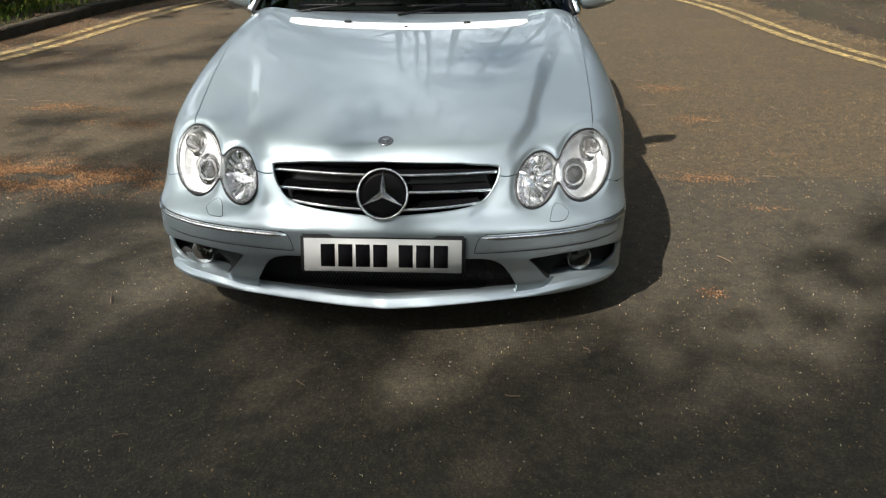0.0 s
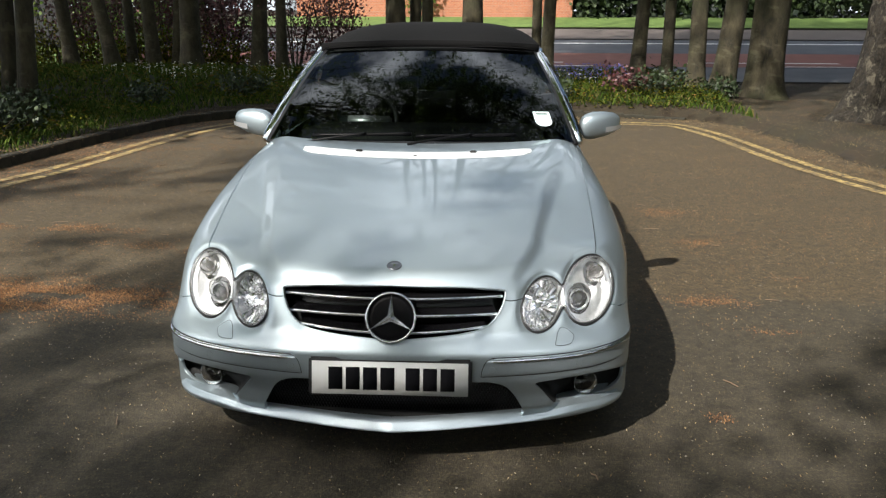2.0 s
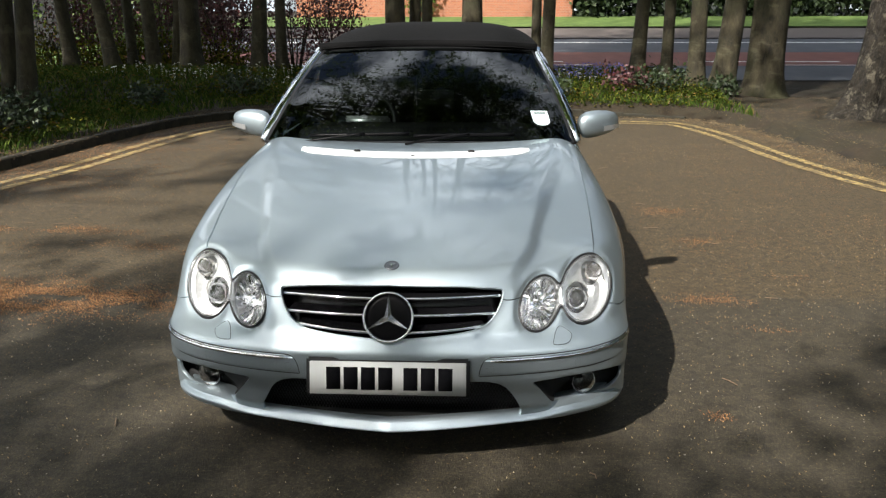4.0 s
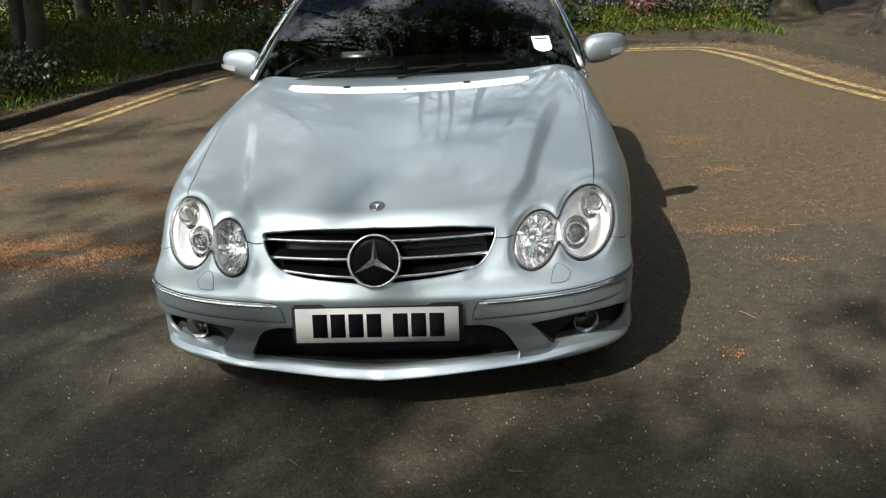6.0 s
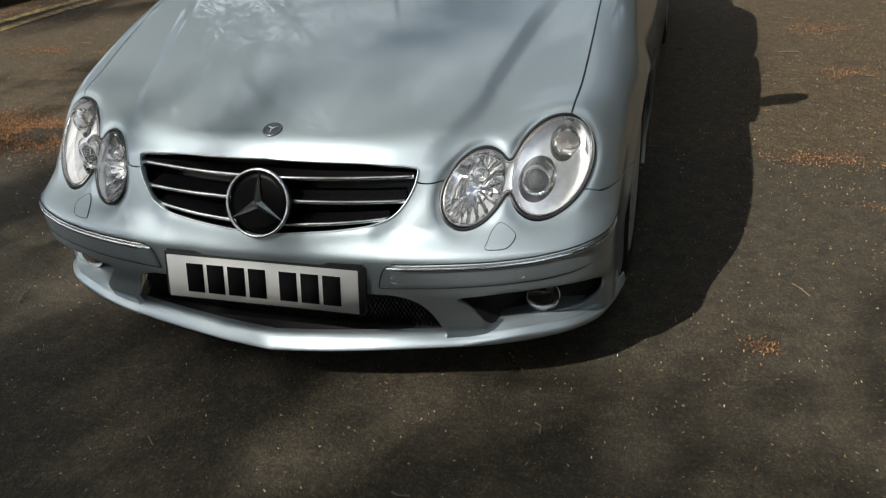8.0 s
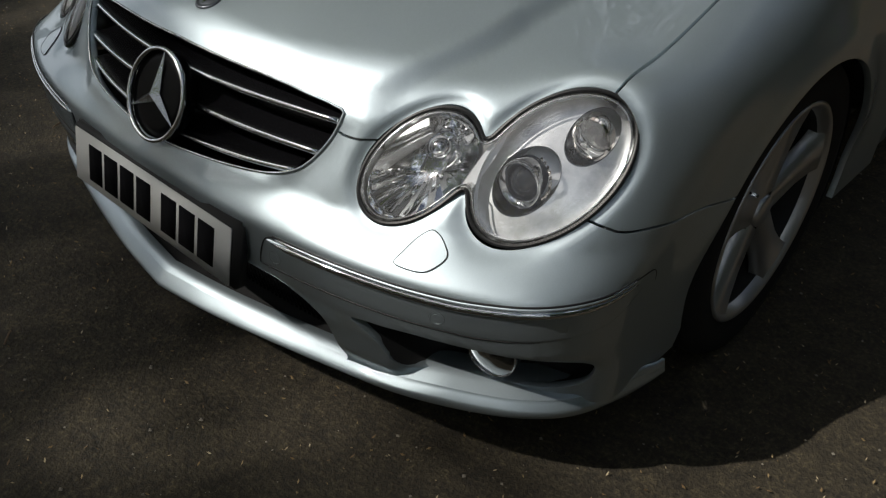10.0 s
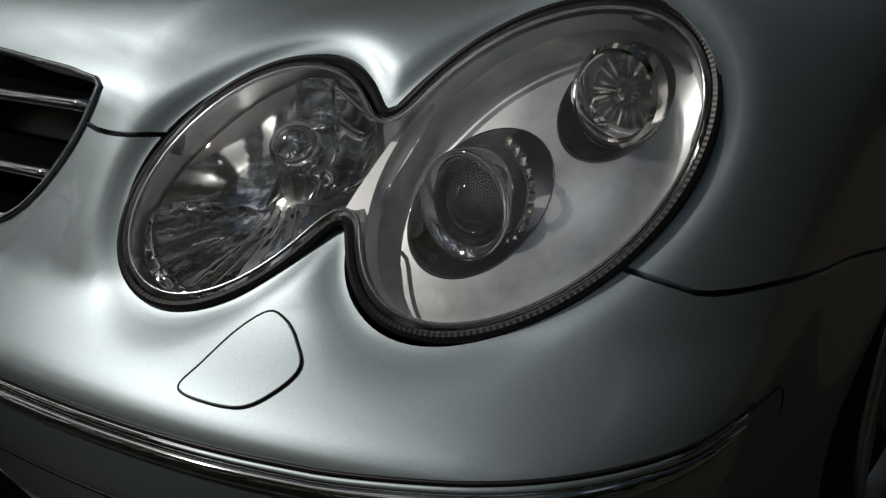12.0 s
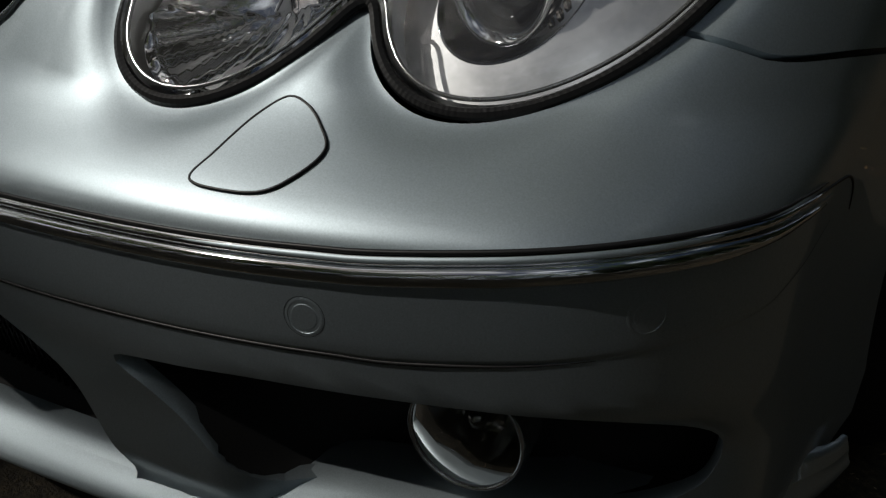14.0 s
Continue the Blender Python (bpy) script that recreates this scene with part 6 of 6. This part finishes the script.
# unseen trees behind and beside the camera, placed for what paint and glass mirror and for dappled shade
BEHIND = ((-5.6, -15.6, 0.30, 15, 6000, 3.4), (-2.6, -17.5, 0.28, 16, 6000, 3.4), (0.6, -14.2, 0.30, 9, 4000, 3.3), (4.2, -12.0, 0.26, 8, 3500, 3.2), (8.2, -9.0, 0.24, 7, 2500, 2.0), (10.5, -3.0, 0.30, 15, 5000, 3.2), (-9.4, -10.4, 0.26, 12, 10000, 3.1), (-12.2, 1.2, 0.28, 15, 16000, 3.4), (-9.0, 5.6, 0.22, 13, 16000, 3.2), (-13.0, 4.0, 0.26, 15, 12000, 3.4), (-5.0, -11.8, 0.24, 11.5, 7500, 2.8), (-1.4, -11.6, 0.24, 12, 4200, 2.8), (-12.5, -9.0, 0.3, 16, 3500, 3.4), (13, -10, 0.3, 8, 2500, 2.4), (-6, -21, 0.3, 17, 3500, 3.6), (3, -21, 0.3, 10, 3500, 3.6), (9, -17, 0.3, 10, 3500, 3.6), (11.5, 6.5, 0.25, 14, 3000, 3.0), (-2.2, -9.6, 0.22, 12.5, 1700, 2.3), (-6.6, -10.9, 0.24, 12.5, 3300, 1.8))
for k, (x, y, r, h, n, sp) in enumerate(BEHIND):
    tree((x, y), r, h, (0.02 * ((k % 3) - 1), 0.0), int(n * 2.9), None, 80 + k, (0.22, 1.0), sp, 0.13, 1.5, 11, 0.5, label="tall tree with drooping young leaves")


def bush(at, size, count, mat, seed, label, leaf=0.07, z=None):
    rng = np.random.default_rng(seed)
    x, y = at
    z0 = float(bank(x, y)) if z is None else z
    top = empty("bush", label, "bush", at=(x, y, z0))
    bv, bf, ends = [], [], []
    for k in range(9):
        az, tilt = k * 2.4, 0.25 + 0.5 * rng.random()
        e = np.array((math.cos(az) * size[0] * tilt * 1.4, math.sin(az) * size[1] * tilt * 1.4, size[2] * (0.55 + 0.45 * rng.random())))
        v, f = sweep(spline([(0.1 * e[0], 0.1 * e[1], -0.05), e * 0.5 + rng.normal(0, 0.05, 3), e], 4), circle(1.0, 5), sizes=np.linspace(0.022, 0.006, 9))
        o = sum(map(len, bv))
        bv.append(v)
        bf += [tuple(i + o for i in q) for q in f]
        ends += [e, e * 0.75 + rng.normal(0, 0.08, 3), e * 0.5 + rng.normal(0, 0.1, 3)]
    mesh_ob("woody_base", np.vstack(bv), bf, BARK, top)
    leaf_cloud("foliage", ends, np.array(size) * 0.22, count, leaf, mat, top, rng)
    return top


for k, (x, y, sx, sz) in enumerate(((-7.6, 14.4, 1.2, 2.2), (-6.2, 14.8, 1.1, 2.4), (-4.9, 14.6, 1.0, 2.3), (-3.5, 14.4, 1.0, 2.1), (-2.6, 13.6, 0.7, 1.7))):
    bush((x, y), (sx, 0.7, sz), (5200 if x < -4.5 else 2400), PURPLE, 200 + k, "dark red-leaved shrub among the trees", 0.062)
for k in range(8):
    bush((-9.6 + k * 0.72, 14.05 + 0.25 * (k % 2)), (0.75, 0.4, 0.62 + 0.12 * (k % 3)), 1500, UNDER, 240 + k, "low green thicket behind the trunks", 0.06)
for k in range(6):
    bush((-11.6 + k * 0.8, 20.5 + 0.5 * (k % 2)), (1.2, 0.9, 4.2), 5500, PURPLE if k % 2 else LEAF, 210 + k, "tall dark shrub in the shade of the wood", 0.14)
# unseen evergreens added on the right, so that the wing mirrors no bright sky
for k in range(14):
    bush((9.6 + 0.5 * (k % 2), -5.0 + k * 1.6), (1.5, 1.4, 7.2 + 0.9 * (k % 3)), 6500, EVERGREEN, 300 + k, "tall dark evergreen, added out of view to darken the wing's reflection", 0.26)
# unseen hedge added behind the camera to hide the bright horizon from reflections
for k in range(11):
    bush((-9.5 + k * 1.9, -12.5 - 0.6 * (k % 2)), (1.4, 1.1, 2.2 + 0.5 * (k % 3)), 2200, EVERGREEN, 320 + k, "dark green hedge shrub, added out of view to block low sky", 0.16)
for k in range(13):
    bush((4.4 + k * 1.75, 30.0 + 0.5 * (k % 2)), (1.7, 1.2, 5.2 + 0.8 * (k % 3)), 14000, EVERGREEN, 230 + k, "dark green hedge shrub behind the verge", 0.25)
bush((-2.2, 29.0), (0.7, 0.5, 3.2), 1500, LEAF, 260, "narrow green shrub against the brick wall", 0.14)
bush((2.2, 29.1), (1.6, 0.5, 1.6), 1300, LEAF, 261, "dark green shrub against the brick wall", 0.14, z=2.6)
for k, (x, y, s, m) in enumerate(((3.1, 11.2, 0.40, EVERGREEN), (1.35, 10.9, 0.32, EVERGREEN), (4.1, 11.2, 0.28, EVERGREEN), (2.6, 11.4, 0.38, PURPLE), (-5.7, 8.0, 0.4, EVERGREEN), (-5.3, 7.0, 0.35, EVERGREEN), (-4.7, 9.6, 0.3, EVERGREEN), (-3.6, 10.8, 0.35, EVERGREEN))):
    bush((x, y), (s, s, s * 0.9), 520, m, 280 + k, "low leafy shrub on the bank", 0.065)


# ---- grass, flowers, litter ----
def scatter(name, n, region, make, mat, label, category, seed):
    rng = np.random.default_rng(seed)
    v, f = [], []
    b = 0
    for p in region(rng, n):
        q, g = make(rng, p)
        v.append(q)
        f += [tuple(i + b for i in t) for t in g]
        b += len(q)
    ob = mesh_ob(name, np.vstack(v), f, mat, smooth=False)
    return tagged(ob, label, category, kind="stuff")


def on_bank(x0, x1, y0, y1, least=0.15, most=99):
    def spread(rng, n):
        x, y = rng.uniform(x0, x1, n), rng.uniform(y0, y1, n)
        e = outside(x, y)
        ok = (e > least) & (e < most)
        x, y = x[ok], y[ok]
        return np.stack([x, y, soil_z(x, y)], 1)
    return spread


def blade(tall):
    def make(rng, p):
        h = tall * (0.4 + 0.9 * rng.random())
        a, w = rng.uniform(0, 2 * np.pi), 0.004 + 0.005 * rng.random()
        d, o = np.array((math.cos(a), math.sin(a), 0)), np.array((-math.sin(a), math.cos(a), 0))
        return np.array([p - o * w, p + o * w, p + d * h * 0.15 + (0, 0, h * 0.6) + o * w * 0.6, p + d * h * 0.5 + (0, 0, h)]), [(0, 1, 2), (0, 2, 3)]
    return make


scatter("grass", 32000, on_bank(-8, 4.1, 8.8, 13.6, 0.3), blade(0.105), GRASS, "rough grass on the bank under the trees", "grass", 1)
scatter("grass", 24000, on_bank(-9, -4.0, 3.0, 9.5, 0.10), blade(0.085), GRASS, "short rough grass beyond the kerb", "grass", 2)


def broad_leaf(rng, p):
    """A bent leaf on its stalk, low over the ground."""
    a, s, h = rng.uniform(0, 2 * np.pi), 0.025 + 0.045 * rng.random(), 0.02 + 0.16 * rng.random() ** 1.6
    d, o = np.array((math.cos(a), math.sin(a), 0)), np.array((-math.sin(a), math.cos(a), 0))
    c, up = p + (0, 0, h), np.array((0, 0, 1.0))
    return np.array([c, c + d * s * 0.5 + o * s * 0.42 + up * s * 0.25, c + d * s * 1.1 - up * s * 0.15, c + d * s * 0.5 - o * s * 0.42 + up * s * 0.25]), [(0, 1, 2), (0, 2, 3)]


scatter("undergrowth", 8500, on_bank(-9, -4.3, 3.0, 12.8, 0.3), broad_leaf, UNDER, "low dark leafy plants on the shaded bank", "plants", 31)
scatter("undergrowth", 9000, on_bank(-4.3, 4.0, 10.2, 13.0, 0.2), broad_leaf, UNDER, "low leafy plants under the trees", "plants", 32)


def petals(rng, p):
    h = 0.05 + 0.11 * rng.random()
    v, f = [p + (-0.004, 0, 0), p + (0.004, 0, 0), p + (0, 0, h)], [(0, 1, 2)]
    for k in range(5):
        a = k * 1.257 + rng.random()
        c = p + (0, 0, h)
        v += [c, c + 0.020 * np.array((math.cos(a - 0.4), math.sin(a - 0.4), 0.9)), c + 0.028 * np.array((math.cos(a), math.sin(a), 0.5)), c + 0.020 * np.array((math.cos(a + 0.4), math.sin(a + 0.4), 0.9))]
        f.append(tuple(range(3 + 4 * k, 7 + 4 * k)))
    return np.array(v), f


scatter("flowers", 150, on_bank(-6.4, -2.9, 11.6, 13.6, 0.3), petals, PETAL, "white spring flowers in the grass", "flowers", 5)
BLUEBELL = material("violet blue petals", (0.10, 0.10, 0.32), 0.7)
scatter("flowers", 420, on_bank(1.3, 2.9, 12.2, 13.5, 0.3), petals, BLUEBELL, "violet-blue spring flowers under the trees", "flowers", 7)
scatter("flowers", 25, on_bank(1.2, 2.4, 11.5, 12.8, 0.3), petals, PETAL, "white spring flowers in the grass", "flowers", 6)


def flake_bit(big):
    def make(rng, p):
        a, s = rng.uniform(0, 2 * np.pi), big * (0.5 + rng.random())
        d, o = np.array((math.cos(a), math.sin(a), 0)) * s, np.array((-math.sin(a), math.cos(a), 0)) * s * 0.45
        up = np.array((0, 0, 0.004 + 0.4 * s * rng.random()))
        return np.array([p - d, p - o + up * 0.5, p + d + up, p + o + up * 0.2]), [(0, 1, 2, 3)]
    return make


def drifts(rng, n):
    out = []
    for cx, cy, sx, sy, share in ((-2.25, 1.68, 0.62, 0.15, 0.38), (-3.4, 1.9, 0.7, 0.16, 0.12), (-2.7, 3.17, 0.55, 0.07, 0.05), (-2.0, 2.72, 0.5, 0.10, 0.03), (-2.9, 5.0, 0.5, 0.7, 0.05), (-3.75, 5.9, 0.35, 1.4, 0.14), (1.55, 1.82, 0.14, 0.06, 0.009), (1.36, 1.42, 0.12, 0.03, 0.002), (1.65, 1.37, 0.14, 0.03, 0.0022), (1.25, 0.44, 0.03, 0.022, 0.0022), (1.73, 3.93, 0.12, 0.07, 0.006), (1.8, 3.01, 0.12, 0.07, 0.006), (2.12, 2.33, 0.14, 0.06, 0.006), (2.2, 3.2, 0.8, 0.7, 0.04), (3.2, 5.4, 0.9, 1.5, 0.09), (-3.0, 7.2, 0.4, 0.7, 0.05), (3.9, 7.6, 0.25, 1.2, 0.05), (0.5, 9.6, 2.5, 0.25, 0.043)):
        k = int(n * share)
        out.append(np.stack([rng.normal(cx, sx, k), rng.normal(cy, sy, k)], 1))
    p = np.vstack(out)
    p = p[outside(p[:, 0], p[:, 1]) < -0.08]
    clump = np.array([noise.noise((a * 3.1, b * 5.3, 0.7)) + 0.6 * noise.noise((a * 9, b * 14, 3.1)) for a, b in p])
    p = p[clump + rng.normal(0, 0.25, len(p)) > 0.05]
    return np.c_[p, np.full(len(p), 0.001)]


scatter("leaf_litter", 110000, drifts, flake_bit(0.0043), LITTER, "drifts of orange fallen bud scales on the asphalt", "litter", 8)
scatter("leaf_litter", 11000, lambda rng, n: np.c_[rng.uniform(-4, 4, n), rng.uniform(-2.2, 7, n), np.full(n, 0.001)], flake_bit(0.0042), TAN, "scattered bud scales on the asphalt", "litter", 9)
def strewn(rng, n):
    p = np.c_[rng.uniform(1.0, 4.6, n), 1.4 + 7.5 * rng.random(n) ** 0.8]
    clump = np.array([noise.noise((a * 1.4, b * 1.9, 4.2)) + 0.7 * noise.noise((a * 5, b * 8, 1.1)) for a, b in p])
    p = p[(clump + rng.normal(0, 0.22, n) > 0.08) & (outside(p[:, 0], p[:, 1]) < -0.05)]
    return np.c_[p, np.full(len(p), 0.001)]


scatter("leaf_litter", 26000, strewn, flake_bit(0.0047), TAN, "tan bud scales strewn over the asphalt", "litter", 12)
scatter("leaf_litter", 20000, on_bank(3.0, 7.5, 4.0, 11.8, 0.0), flake_bit(0.0075), TAN, "dry leaf litter on the earth bank", "litter", 14)
scatter("leaf_litter", 11000, lambda rng, n: np.c_[KERB_LINE[ki := rng.integers(46, 84, n)] + inw[ki] * np.abs(rng.normal(0.05, 0.32, n))[:, None] + rng.normal(0, 0.1, (n, 2)) + inw[ki] * 0.1, np.full(n, 0.001)], flake_bit(0.009), LITTER, "brown leaf litter gathered along the kerb", "litter", 15)
scatter("leaf_litter", 9000, lambda rng, n: np.c_[KERB_LINE[ki := rng.integers(96, 134, n)] + inw[ki] * rng.normal(0.15, 0.22, n)[:, None] + rng.normal(0, 0.12, (n, 2)), np.full(n, 0.012)], flake_bit(0.0085), TAN, "brown leaf litter along the edge of the earth bank", "litter", 16)
scatter("leaf_litter", 9000, lambda rng, n: np.c_[KERB_LINE[ki := rng.integers(40, 92, n)] - inw[ki] * rng.normal(0.06, 0.09, n)[:, None] + rng.normal(0, 0.08, (n, 2)), rng.uniform(0.112, 0.125, n)], flake_bit(0.010), MOULD, "brown leaf mould lying over the kerb stones", "litter", 19)
CHAFF = material("pale dry chaff", (0.40, 0.32, 0.19), 0.9)
oi = CHAFF.node_tree.nodes.new("ShaderNodeNewGeometry")
feed(CHAFF, ramp(CHAFF, oi.outputs["Random Per Island"], [(0.0, (0.16, 0.10, 0.045)), (0.6, (0.36, 0.27, 0.14)), (1.0, (0.55, 0.47, 0.32))]), "Base Color")
scatter("leaf_litter", 3600, lambda rng, n: np.c_[rng.uniform(-2.2, 2.8, n), rng.uniform(-1.6, 2.4, n), np.full(n, 0.001)], flake_bit(0.0033), CHAFF, "fine pale chaff strewn over the asphalt", "litter", 18)
GRIT = material("pale grit", (0.22, 0.20, 0.165), 0.9)


def pebble(rng, p):
    s = 0.0012 + 0.0040 * rng.random() ** 5
    v = np.array([(1, 0, 0), (0, 1, 0), (-1, 0, 0), (0, -1, 0), (0, 0, 0.9)]) * s * (0.7 + 0.6 * rng.random((5, 3)))
    return v + p, [(0, 1, 4), (1, 2, 4), (2, 3, 4), (3, 0, 4)]


scatter("grit", 5200, lambda rng, n: np.c_[rng.uniform(-2.5, 3.5, n), rng.uniform(-2.0, 3.5, n), np.zeros(n)], pebble, GRIT, "pale grit lying on the asphalt", "grit", 10)
TWIG = material("dry twig", (0.16, 0.11, 0.07), 0.9)


def twig(rng, p):
    a, ln = rng.uniform(0, 2 * np.pi), 0.03 + 0.09 * rng.random()
    d = np.array((math.cos(a), math.sin(a), 0.0)) * ln
    pts = np.array([p + (0, 0, 0.003), p + d * 0.5 + rng.normal(0, 0.006, 3) * (1, 1, 0) + (0, 0, 0.004), p + d + (0, 0, 0.003)])
    return sweep(pts, circle(0.0022, 5))


scatter("twigs", 90, lambda rng, n: np.c_[KERB_LINE[ki := rng.integers(100, 130, n)] + inw[ki] * rng.normal(-0.2, 0.35, n)[:, None], np.full(n, 0.02)], twig, TWIG, "dry twigs and roots at the edge of the bank", "twigs", 24)
scatter("twigs", 160, lambda rng, n: np.vstack([np.c_[rng.uniform(-4, 3.5, n // 2), rng.uniform(-2, 6, n // 2), np.zeros(n // 2)], np.c_[rng.normal(-4.0, 0.3, n // 2), rng.uniform(4, 9, n // 2), np.zeros(n // 2)]]), twig, TWIG, "small dry twigs on the asphalt", "twigs", 23)
